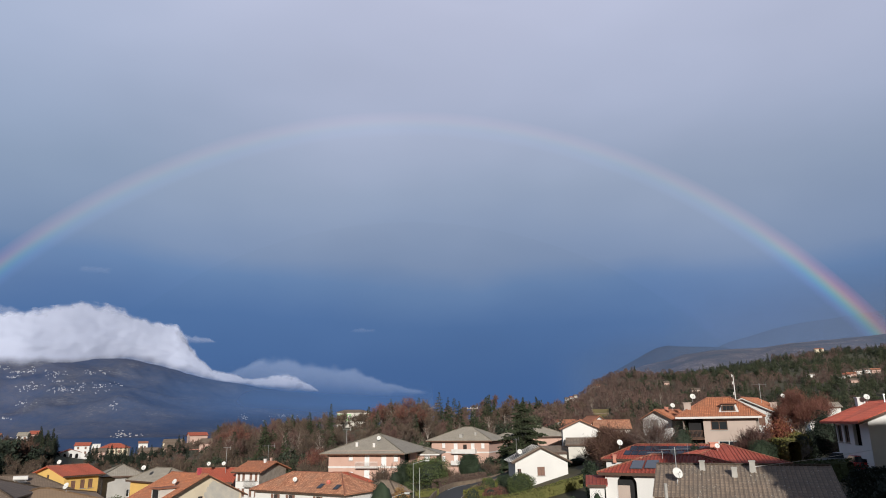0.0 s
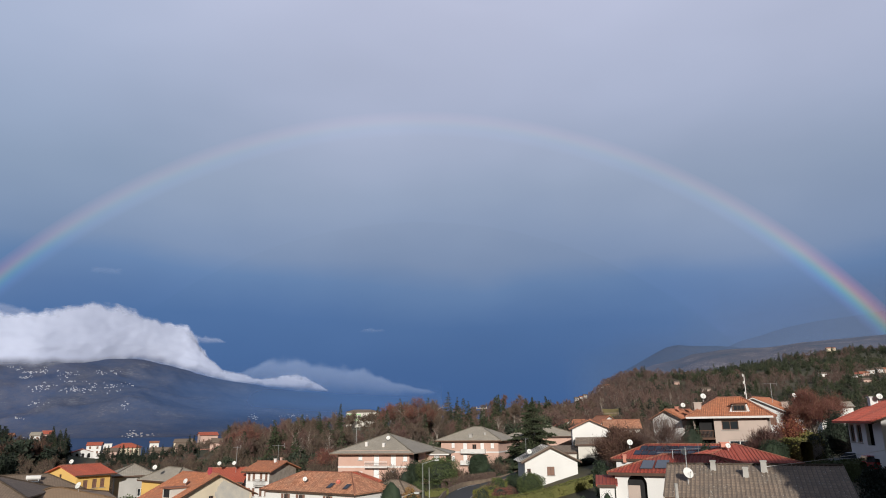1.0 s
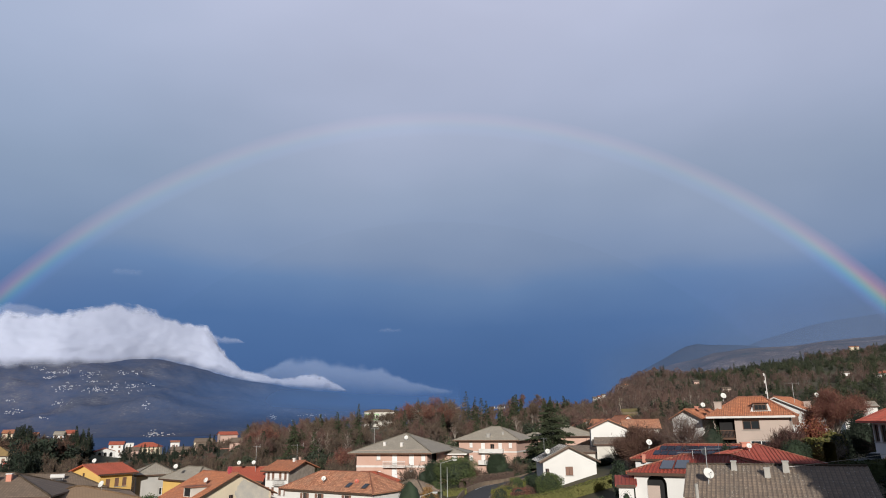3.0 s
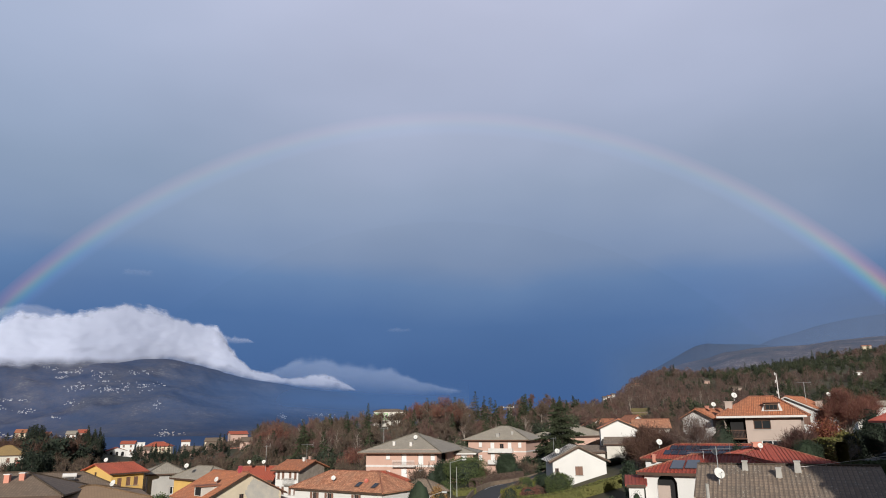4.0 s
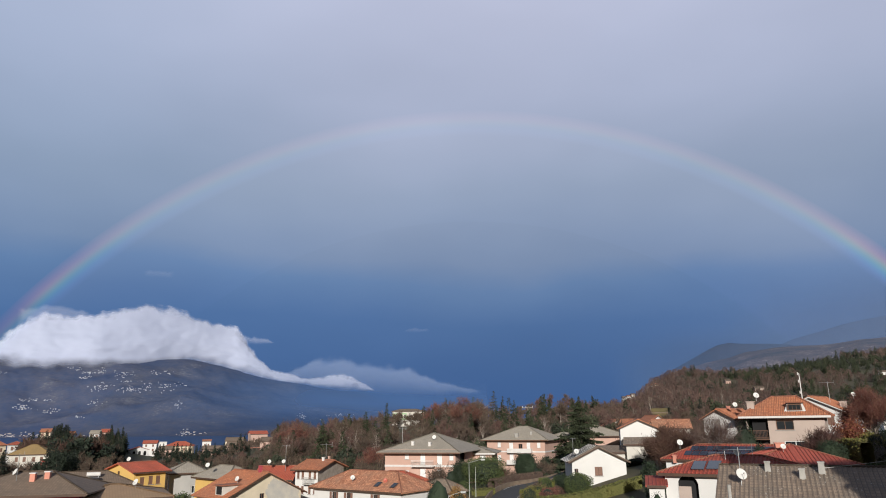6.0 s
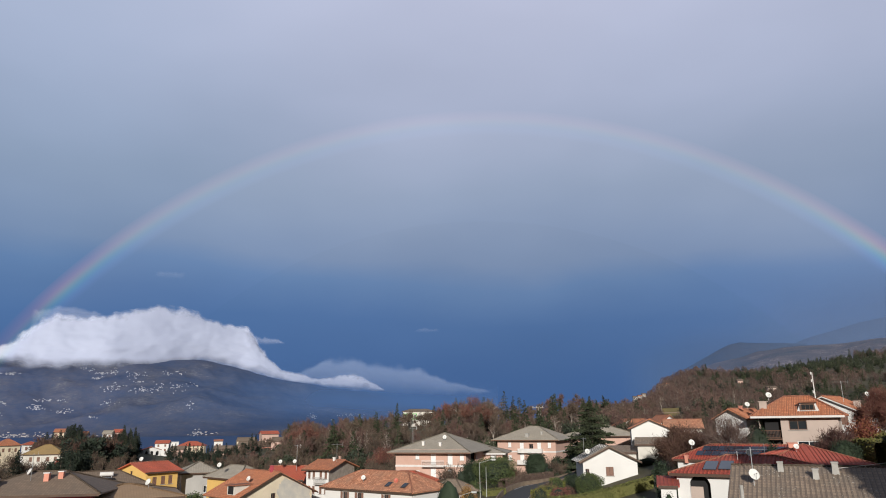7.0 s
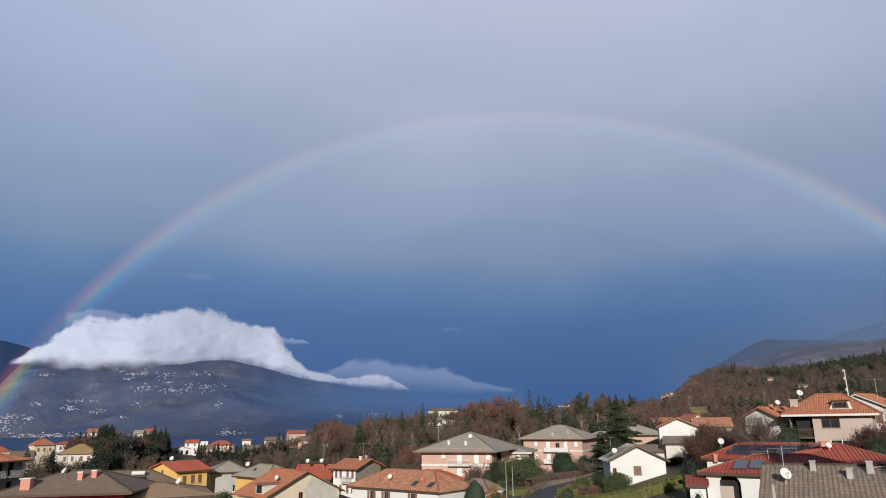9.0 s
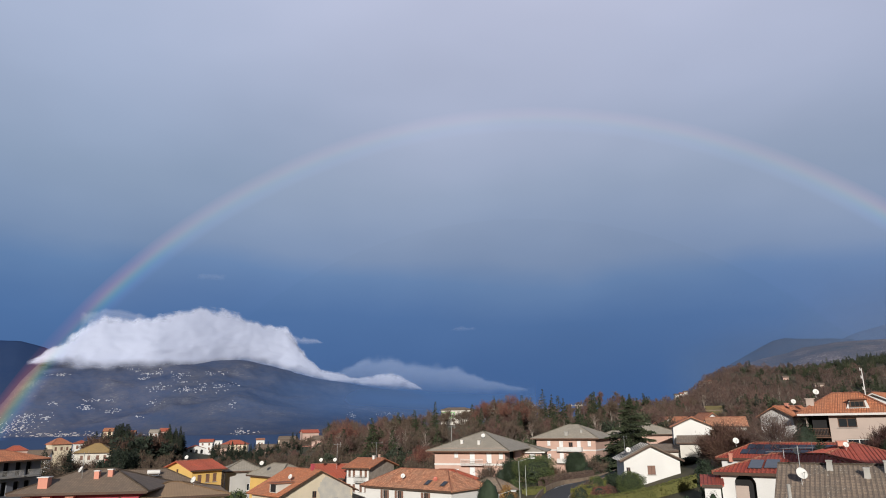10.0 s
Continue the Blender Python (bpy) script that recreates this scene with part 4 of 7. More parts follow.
def house(name, label, az, r, w, d, ze, rise, kind="gable_x", turn=0.0, base=None, over=0.5, wall=None, roof=None, holes=(), eaves=None,
          rib=0.0, thick=0.16, category="house", group="", ridge=True, slide=0.0):
    """A house whose front faces the lookout, turned by some degrees: walls with openings, roof, windows. ze is the height of its eaves above the sea.
    Openings: (face, u, z from the ground floor's level, width, height, style)."""
    p = site(az, r)
    base = ze - 5.6 if base is None else base
    t = thing(name, label, category, group, pose(p.x, p.y, base, 0, 0, -az + turn))
    PLOTS.append((p.x, p.y, math.hypot(w, d) / 2 + 0.8))
    H = ze - base
    bm = bmesh.new()
    places = {"f": (w, lambda u, z, k: (u, -d / 2 + k, z)), "b": (w, lambda u, z, k: (-u, d / 2 - k, z)),
              "l": (d, lambda u, z, k: (-w / 2 + k, -u, z)), "r": (d, lambda u, z, k: (w / 2 - k, u, z))}
    for f, (wide, pl) in places.items():
        hs = [(h[1], h[2], h[3], h[4], h[5] if len(h) > 5 else "w") for h in holes if h[0] == f]
        wall_face(bm, wide, H, 0.28, hs, pl)
    quad = lambda *q: bm.faces.new([bm.verts.new(v) for v in q])
    if kind == "gable_x":
        for s in (-1, 1):
            quad((s * w / 2, -d / 2, H), (s * w / 2, d / 2, H), (s * w / 2, 0, H + rise - 0.02))
    elif kind == "gable_y":
        for s in (-1, 1):
            quad((-w / 2, s * d / 2, H), (w / 2, s * d / 2, H), (0, s * d / 2, H + rise - 0.02))
    elif kind == "shed":
        for s in (-1, 1):
            quad((s * w / 2, -d / 2, H), (s * w / 2, d / 2, H), (s * w / 2, d / 2, H + rise * 0.93))
        quad((-w / 2, d / 2, H), (w / 2, d / 2, H), (w / 2, d / 2, H + rise * 0.93), (-w / 2, d / 2, H + rise * 0.93))
    box(bm, -w / 2, w / 2, -d / 2, d / 2, -4.0, 0.0)
    bmesh.ops.recalc_face_normals(bm, faces=bm.faces)
    part("wall", bm, wall or WHITE, t)
    if any(h[5] not in ("blind",) if len(h) > 5 else True for h in holes):
        # black box behind the openings paints the rooms' darkness
        part("interior", boxes((-w / 2 + 0.6, w / 2 - 0.6, -d / 2 + 0.6, d / 2 - 0.6, 0.05, H - 0.05)), INSIDE, t)
    rm = roof or TILE_ORANGE
    if kind == "flat":
        part("roof", boxes((-w / 2 - 0.2, w / 2 + 0.2, -d / 2 - 0.2, d / 2 + 0.2, H, H + 0.35)), rm, t)
    else:
        bm = bmesh.new()
        uv = bm.loops.layers.uv.new("UVMap")
        bm2 = bmesh.new()
        uv2 = bm2.loops.layers.uv.new("UVMap")
        caps = bmesh.new()
        for pts, along in roof_slopes(w, d, H + 0.06, rise, kind, over):
            P, nrm, al, dn = slope(bm, uv, pts, thick, along)
            if rib:
                ribs(bm2, uv2, P, nrm, al, dn, rib, (0.2 if rib > 0.3 else 0.11) * rib)
            zmax, zmin = max(q.z for q in P), min(q.z for q in P)
            if ridge:
                for i in range(len(P)):
                    q0, q1 = P[i], P[(i + 1) % len(P)]
                    if q0.z > zmax - 0.01 or q1.z > zmax - 0.01:
                        if kind in ("hip", "pyramid") or (q0.z > zmax - 0.01 and q1.z > zmax - 0.01):
                            if (q1 - q0).length > 0.3:
                                tube(caps, q0 + Vector((0, 0, 0.02)), q1 + Vector((0, 0, 0.02)), 0.10, n=6)
        ro = part("roof", bm, rm, t)
        if rib:
            tagged(part("ribbing", bm2, rm, ro), kind="stuff")
        else:
            bm2.free()
        if ridge and kind != "shed":
            tagged(part("ridge_capping", caps, RIDGETILE if rm in (TILE_RED, TILE_BRICK, TILE_BRIGHT, TILE_ORANGE, TILE_OLD) else rm, ro), kind="stuff")
        else:
            caps.free()
        em = eaves or EAVES
        X, Y = w / 2 + over - 0.12, d / 2 + over - 0.12
        zz = min(q[2] for pts, al in roof_slopes(w, d, H + 0.06, rise, kind, over) for q in pts)
        if kind in ("hip", "pyramid", "gable_x", "shed"):
            part("eaves_board", boxes((-X, X, -Y - 0.16, -Y, zz - thick - 0.10, zz - 0.01)), em, t)
        if kind in ("gable_y",):
            bm = bmesh.new()
            for s in (-1, 1):
                tube(bm, (s * (w / 2 + over), -Y - 0.12, zz - 0.16), (0, -Y - 0.12, H + rise - 0.14), 0.11, n=4)
            part("verge_board", bm, em, t)
    for h in holes:
        style = h[5] if len(h) > 5 else "w"
        window(t, places[h[0]][1], *h[1:5], style)
    return t


def window(t, place, u, z, w, h, style):
    """Frame, panes, sill and shutters of one opening. Styles: w white frame, b brown frame, s with open shutters, c closed shutters, r white roller
    shutter, g grey closed shutters, d deep dark opening, arch open arch, door."""
    if style in ("d", "arch", "blind"):
        return

    def slab(bm, u0, u1, z0, z1, k0, k1):
        vs = [bm.verts.new(place(a, c, k)) for k in (k0, k1) for a, c in ((u0, z0), (u1, z0), (u1, z1), (u0, z1))]
        for f in ((0, 1, 2, 3), (7, 6, 5, 4), (0, 4, 5, 1), (1, 5, 6, 2), (2, 6, 7, 3), (3, 7, 4, 0)):
            bm.faces.new([vs[i] for i in f])
        return bm
    if style in ("c", "g", "r"):
        bm = bmesh.new()
        m = {"c": SHUTTER, "g": SHUTTERGREY, "r": SHUTTERWHITE}[style]
        n = 2 if style != "r" else 1
        for i in range(n):
            a = u - w / 2 + w * i / n
            slab(bm, a + 0.02, a + w / n - 0.02, z + 0.02, z + h - 0.02, 0.06, 0.10)
            for q in np.arange(z + 0.15, z + h - 0.1, 0.22):
                slab(bm, a + 0.08, a + w / n - 0.08, q, q + 0.09, 0.04, 0.058)
        bmesh.ops.recalc_face_normals(bm, faces=bm.faces)
        part("shutter", bm, m, t)
    else:
        fm = FRAMEBROWN if style in ("b", "s") else FRAME
        bm = bmesh.new()
        e = 0.09
        for q in ((u - w / 2, u - w / 2 + e, z, z + h), (u + w / 2 - e, u + w / 2, z, z + h), (u - w / 2 + e, u + w / 2 - e, z + h - e, z + h),
                  (u - w / 2 + e, u + w / 2 - e, z, z + e), (u - e / 2, u + e / 2, z + e, z + h - e)):
            slab(bm, *q, 0.12, 0.20)
        bmesh.ops.recalc_face_normals(bm, faces=bm.faces)
        win = part("window", bm, fm, t)
        part("pane", slab(bmesh.new(), u - w / 2 + e, u + w / 2 - e, z + e, z + h - e, 0.155, 0.175), GLASS, win)
    part("sill", slab(bmesh.new(), u - w / 2 - 0.12, u + w / 2 + 0.12, z - 0.09, z - 0.005, -0.10, 0.25), CONCRETE, t)
    if style == "s":
        for s in (-1, 1):
            c = u + s * w * 0.76
            part("shutter", slab(bmesh.new(), c - w * 0.24, c + w * 0.24, z, z + h, -0.06, -0.012), SHUTTER, t)


def balcony(t, d, u, z, w, out=1.2, rail=None, solid=False, face=-1):
    """A balcony on the front: slab, and a railing of posts and rails."""
    y1 = -d / 2
    y0 = y1 - out
    b = part("balcony", boxes((u - w / 2, u + w / 2, y0, y1 - 0.004, z - 0.16, z)), CONCRETE if rail is None else rail, t)
    bm = bmesh.new()
    if solid:
        box(bm, u - w / 2, u + w / 2, y0, y0 + 0.1, z + 0.004, z + 0.95)
        for s in (u - w / 2, u + w / 2 - 0.1):
            box(bm, s, s + 0.1, y0 + 0.104, y1 - 0.004, z + 0.004, z + 0.95)
    else:
        box(bm, u - w / 2, u + w / 2, y0, y0 + 0.06, z + 0.92, z + 1.0)
        box(bm, u - w / 2, u + w / 2, y0, y0 + 0.05, z + 0.10, z + 0.15)
        for x in np.arange(u - w / 2, u + w / 2, 0.16):
            box(bm, x, x + 0.03, y0 + 0.01, y0 + 0.04, z + 0.15, z + 0.92)
    part("railing", bm, rail or FRAME, b)
    return b


def on_roof(t, x, y):
    """Height of a house's roof over the spot (x, y) of its own plan, in the world, and the spot itself."""
    p = t.matrix_basis @ Vector((x, y, 0))
    best = None
    for ch in t.children:
        if ch.name.split(".")[0] != "roof":
            continue
        me = ch.data
        for pl in me.polygons:
            if abs(pl.normal.z) < 0.3 or pl.area < 0.01:
                continue
            vs = [me.vertices[i].co for i in pl.vertices]
            inside = True
            for a, b in zip(vs, vs[1:] + vs[:1]):
                if ((b.x - a.x) * (y - a.y) - (b.y - a.y) * (x - a.x)) * (1 if pl.normal.z > 0 else -1) < -1e-6:
                    inside = False
                    break
            if inside:
                z = vs[0].z - (pl.normal.x * (x - vs[0].x) + pl.normal.y * (y - vs[0].y)) / pl.normal.z
                best = z if best is None else max(best, z)
    return Vector((p.x, p.y, t.matrix_basis.translation.z + (best if best is not None else 3.0)))


def chimney(t, x, y, w=0.6, high=1.2, mat=None, label="rendered chimney on the roof", taper=1.0, cap=None):
    """A chimney is built into its house."""
    p = on_roof(t, x, y)
    z = p.z - t.matrix_basis.translation.z
    m = mat or CONCRETE
    bm = bmesh.new()
    box(bm, x - w / 2, x + w / 2, y - w / 2, y + w / 2, z - 0.5, z + high, taper)
    c = part("chimney", bm, m, t, label)
    k = w * taper
    part("chimney_cap", boxes((x - k * 0.62, x + k * 0.62, y - k * 0.62, y + k * 0.62, z + high + 0.004, z + high + 0.10)), cap or m, c)
    return c


DISH = {}


def dish(at, size=0.9, mat=None, turn=0.0, mast=0.9, label="white satellite dish on a short mast"):
    """A satellite dish: bowl, feed arm with its head, and mast; it looks south towards the sun."""
    m = mat or DISHWHITE
    key = m.name
    if key not in DISH:
        t = thing("satellite_dish", label, "satellite dish", "satellite dishes on the roofs")
        bm = bmesh.new()
        tilt = pose(0, -0.06, 0.0, 62, 0, 0)
        rings = []
        for s in (0, 1):
            c = []
            for i in range(1, 6):
                rr = 0.5 * i / 5
                c.append([bm.verts.new(tilt @ Vector((rr * math.cos(a), rr * 1.06 * math.sin(a), rr * rr * 0.42 - s * 0.02))) for a in np.arange(20) * math.pi / 10])
            mid = bm.verts.new(tilt @ Vector((0, 0, -s * 0.02)))
            for i in range(20):
                f = (mid, c[0][i], c[0][(i + 1) % 20])
                bm.faces.new(f if s == 0 else f[::-1])
                for k in range(4):
                    f = (c[k][i], c[k + 1][i], c[k + 1][(i + 1) % 20], c[k][(i + 1) % 20])
                    bm.faces.new(f if s == 0 else f[::-1])
            rings.append(c[-1])
        for i in range(20):
            bm.faces.new((rings[0][i], rings[1][i], rings[1][(i + 1) % 20], rings[0][(i + 1) % 20]))
        part("reflector", bm, m, t, fine=True)
        foot, head = tilt @ Vector((0, -0.5, 0.1)), tilt @ Vector((0, -0.12, 0.55))
        part("feed_arm", tube(bmesh.new(), foot, head, 0.018), STEEL, t)
        part("feed_head", tube(bmesh.new(), head, head + (Vector((0, 0, 0)) - head) * 0.2, 0.05, 0.06), CONCRETE, t)
        bm = tube(bmesh.new(), (0, 0.06, -1.0), (0, 0.06, 0.12), 0.028)
        part("mast", bm, STEEL, t)
        DISH[key] = t
        t.matrix_basis = pose(at.x, at.y, at.z + mast, 0, 0, turn) @ Matrix.Scale(size, 4)
        return t
    o = copy_thing(DISH[key], pose(at.x, at.y, at.z + mast, 0, 0, turn))
    o.scale = (size, size, size)
    tagged(o, label)
    return o


def antenna(at, high=3.0, boom=1.6, turn=0.0, rods=7, label="television aerial on a thin steel mast"):
    t = thing("tv_aerial", label, "aerial", "television aerials", pose(at.x, at.y, at.z, 0, 0, turn))
    part("mast", tube(bmesh.new(), (0, 0, -0.6), (0, 0, high), 0.03), STEEL, t)
    part("boom", tube(bmesh.new(), (-boom / 2, 0, high - 0.15), (boom / 2, 0, high - 0.15), 0.02), STEEL, t)
    for i in range(rods):
        x = -boom / 2 + boom * i / (rods - 1)
        part("rod", tube(bmesh.new(), (x, -0.28, high - 0.15), (x, 0.28, high - 0.15), 0.012, n=4), STEEL, t)
    part("reflector_bar", tube(bmesh.new(), (boom * 0.5, 0, high - 0.5), (boom * 0.5, 0, high + 0.2), 0.014, n=4), STEEL, t)
    return t


def lay(t, name, x, y, w, h, mat, lift=0.06, thick=0.05, label="", split=1):
    """A flat panel lying on a house's roof over the spot (x, y) of its plan; split: panes side by side."""
    ro = [c for c in t.children if c.name.split(".")[0] == "roof"][0]
    for pl in ro.data.polygons:
        if pl.normal.z < 0.3 or pl.area < 0.01:
            continue
        vs = [ro.data.vertices[i].co for i in pl.vertices]
        if all((b.x - a.x) * (y - a.y) - (b.y - a.y) * (x - a.x) > -1e-6 for a, b in zip(vs, vs[1:] + vs[:1])):
            n = pl.normal.normalized()
            z = vs[0].z - (n.x * (x - vs[0].x) + n.y * (y - vs[0].y)) / n.z
            al = Vector((-n.y, n.x, 0)).normalized() if abs(n.x) + abs(n.y) > 1e-6 else Vector((1, 0, 0))
            up = n.cross(al)
            o = Vector((x, y, z)) + n * lift
            bm = bmesh.new()
            for i in range(split):
                u0, u1 = -w / 2 + w * i / split + 0.015, -w / 2 + w * (i + 1) / split - 0.015
                vv = [bm.verts.new(o + al * a + up * b + n * c) for c in (0, thick) for a, b in ((u0, -h / 2), (u1, -h / 2), (u1, h / 2), (u0, h / 2))]
                for f in ((3, 2, 1, 0), (4, 5, 6, 7), (0, 1, 5, 4), (1, 2, 6, 5), (2, 3, 7, 6), (3, 0, 4, 7)):
                    bm.faces.new([vv[k] for k in f])
            bmesh.ops.recalc_face_normals(bm, faces=bm.faces)
            return part(name, bm, mat, t, label)
    return None


def local(t, x, y):
    """A place of the plan of the town, on a house's own plan."""
    q = t.matrix_basis.inverted() @ Vector((x, y, 0))
    return q.x, q.y

# ---------------------------------------------------------------- the town, nearest houses first
def rows(face, us, zs, w, h, style):
    return [(face, u, z, w, h, style) for u in us for z in zs]


# old brown roof with skylight dish and stub chimneys
brown = house("old_house", "old house under a mossy brown tiled roof", 22.60, 52.0, 9.88, 8.42, 55.38, 1.53, "gable_x", 1.1, 50.5, 0.5, CREAM, TILE_BROWN,
              rows("f", (-3.5, 0, 3.5), (1.2,), 1.0, 1.4, "c"), rib=0.27)
# red house with an arched porch and two collectors
redarch = house("arched_house", "white house with arched porch under a red tiled hip roof", 18.01, 70.0, 11.71, 7.50, 55.52, 1.2, "hip", -8.1, 51.0, 0.6, WHITE, TILE_RED,
                [("f", -3.9, 0.6, 1.75, 3.6, "arch"), ("f", 0.6, 0.6, 1.0, 1.3, "c"), ("l", 0.5, 0.0, 1.6, 3.2, "arch")], rib=0.34)
# stepped panel covers only the lit part; the black box beyond imitates shade
part("porch_wall", boxes((-5.2, -3.75, -3.23, -3.18, 0.1, 3.2), (-3.75, -2.6, -3.23, -3.18, 0.1, 1.7)), BEIGE, redarch, "porch back wall panel cut to its sunlit part")
redpyr = house("red_roofed_house", "house under a bright red pyramid roof", 21.60, 84.0, 9.95, 10.96, 55.65, 1.61, "pyramid", 9.6, 51.5, 0.5, WHITE, TILE_BRICK, (), rib=0.36)
pv = house("solar_house", "long house with dark solar arrays on its red roof", 17.98, 92.0, 15.43, 6.2, 55.55, 1.42, "hip", -14.4, 52.0, 0.5, WHITE, TILE_RED, (), rib=0.34)
# villa with dormer
villa = house("dormer_villa", "beige villa with an orange hip roof and a dormer window", 21.62, 100.0, 8.88, 5.96, 60.85, 1.89, "hip", -5.4, 54.5, 0.9, BEIGE, TILE_ORANGE,
              [("f", 0.0, 4.15, 2.0, 1.12, "b"), ("f", -3.17, 2.0, 2.5, 4.1, "d"), ("f", 0.96, 1.3, 2.5, 1.5, "w")], EAVEWHITE, rib=0.25)
balcony(villa, 5.96, -3.17, 3.1, 2.5, 0.9, FRAMEBROWN)
wing = house("villa_wing", "white gabled wing with a small orange roof", 17.79, 104.0, 4.49, 6.13, 60.19, 1.16, "gable_y", -29.9, 54.5, 0.4, WHITE, TILE_ORANGE,
             [("f", -0.3, 4.3, 1.0, 1.2, "g")], EAVES, rib=0.30)
behind = house("gabled_house", "white house with a steep orange gable roof", 23.86, 127, 9.8, 8.6, 61.0, 2.35, "gable_y", -16.0, 55.0, 0.45, WHITE, TILE_ORANGE, [("f", 2.6, 4.0, 1.0, 1.2, "c")], EAVEWHITE, rib=0.28)
right = house("hillside_house", "white house with a wide red roof, its side in shade", 32.70, 76.0, 6.98, 8.81, 60.00, 1.44, "gable_y", 19.7, 53.0, 1.1, WHITE, TILE_BRICK,
              [("f", -0.6, 1.8, 2.4, 4.3, "d"), ("l", -3.5, 4.7, 1.3, 1.6, "b"), ("l", -1.5, 4.7, 1.3, 1.6, "b"), ("l", 1.3, 4.5, 1.8, 1.9, "d"), ("l", 1.5, 1.6, 2.4, 1.8, "d"), ("l", -2.4, 1.6, 1.3, 1.6, "b")], rib=0.32)
# white gabled house in the middle
white = house("white_house", "plain white house with a gable end and one shuttered window", 7.35, 119.0, 8.50, 9.05, 53.95, 2.12, "gable_y", 9.0, 48.0, 0.6, WHITE, TILE_BROWN,
              [("f", -0.1, 3.6, 1.2, 1.35, "c"), ("f", -3.6, 3.1, 0.6, 1.6, "b")], EAVES, rib=0.3)
# two apartment blocks in brick
blockA = house("apartment_block", "pink brick apartment block with white bands and a grey hip roof", -5.44, 141.0, 13.99, 18.11, 55.17, 2.86, "pyramid", -18.1, 45.5, 1.3, BRICKWALL, TILE_GREY,
               [("f", -2.6, 7.9, 0.8, 1.2, "r"), ("f", 0.6, 6.95, 1.0, 2.2, "r"), ("f", 0.6, 3.9, 1.1, 2.5, "r"), ("f", 3.9, 6.95, 1.0, 2.3, "r"), ("f", 3.9, 3.4, 1.0, 2.7, "r"),
                ("f", 6.2, 7.7, 0.8, 1.5, "r"), ("f", -2.6, 4.5, 0.9, 1.4, "r"), ("r", -4.0, 7.2, 3.6, 2.0, "d")], FRAMEBROWN)
blockB = house("apartment_block", "pink brick apartment block with a grey hip roof and balconies", 1.84, 192.0, 16.13, 13.50, 55.92, 2.86, "hip", -19.3, 45.5, 1.3, BRICKWALL, TILE_GREY,
               [("f", -4.6, 8.0, 0.9, 1.3, "r"), ("f", -1.2, 7.0, 1.1, 2.2, "r"), ("f", 3.6, 7.0, 1.0, 2.2, "r"), ("f", 1.4, 7.7, 1.1, 1.2, "b"), ("f", -1.2, 4.0, 1.1, 2.4, "r"),
                ("f", 3.6, 4.0, 1.0, 2.2, "r"), ("f", -4.6, 4.6, 0.9, 1.4, "r"), ("f", 6.4, 7.9, 0.9, 1.3, "r")], FRAMEBROWN)
for blk, d, w, zb in ((blockA, 18.11, 13.99, 6.55), (blockB, 13.5, 16.13, 6.75)):
    band = part("floor_band", boxes((-w / 2 - 0.06, w / 2 + 0.06, -d / 2 - 0.06, -d / 2 - 0.004, zb, zb + 0.35)), EAVEWHITE, blk)
    part("floor_band", boxes((w / 2 + 0.004, w / 2 + 0.06, -d / 2, d / 2, zb, zb + 0.35)), EAVEWHITE, blk)
house("apartment_wing", "set-back pink brick wing with a low grey roof and white fascia", -1.75, 147.0, 6.2, 9.0, 54.15, 0.9, "hip", -8.0, 45.5, 0.8, BRICKWALL, TILE_GREY,
              [("f", -2.2, 6.9, 1.6, 2.2, "d"), ("f", 1.2, 6.9, 1.1, 1.4, "r"), ("f", 1.2, 3.6, 1.1, 1.6, "r")], EAVEWHITE)
wingB = house("apartment_wing", "set-back pink brick wing beside the cedar", 5.35, 205.0, 9.0, 10.0, 55.6, 1.7, "hip", -19.3, 45.5, 1.0, BRICKWALL, TILE_GREY,
              [("f", -2.6, 6.9, 1.6, 2.2, "d"), ("f", 0.6, 7.3, 1.0, 1.3, "r"), ("f", 0.6, 4.0, 1.1, 1.6, "r"), ("f", 3.0, 7.3, 1.0, 1.3, "r")], FRAMEBROWN)
balcony(wingB, 10.0, 1.4, 6.6, 4.4, 1.2, EAVEWHITE, True)
balcony(blockA, 18.11, 0.9, 6.75, 4.4, 1.3, EAVEWHITE)
balcony(blockA, 18.11, 0.4, 3.7, 6.0, 1.3, EAVEWHITE)
balcony(blockB, 13.5, 1.4, 6.8, 6.6, 1.4, EAVEWHITE, True)
balcony(blockB, 13.5, 0.4, 3.9, 5.0, 1.4, EAVEWHITE, True)
house("brick_house", "brick house with a flat-pitched grey roof", 7.64, 158.0, 9.48, 9.06, 57.12, 1.90, "hip", 23.1, 50.0, 0.7, BRICKWALL, TILE_GREY,
               rows("f", (-2.4, 1.6), (3.6,), 1.1, 1.4, "r"))
house("porch_house", "white house with gable front and brown tiled roofs", 10.85, 138.0, 6.6, 7.87, 58.72, 1.5, "gable_y", 3.0, 51.5, 0.5, WHITE, TILE_ORANGE, [("f", 1.2, 3.4, 0.9, 1.2, "c")])
porch = house("porch_annex", "low annex with an arched doorway and brown roof", 11.3, 130, 6.2, 4.0, 56.0, 1.0, "shed", 0, 51.0, 0.5, PALE, TILE_BROWN, [("f", 1.2, 0.0, 2.6, 3.4, "arch")])
house("small_house", "small house with orange roof among trees", 9.1, 236, 6.0, 7, 58.6, 1.9, "gable_y", 20, 53, 0.5, WHITE, TILE_ORANGE, rows("f", (0,), (2.6,), 1.0, 1.3, "c"))
house("small_house", "low white house with orange roof below the hill", 10.6, 215, 6.6, 6, 58.9, 1.5, "gable_x", -15, 54, 0.5, WHITE, TILE_ORANGE, rows("f", (-1.5, 1.5), (2.2,), 1.0, 1.3, "c"))
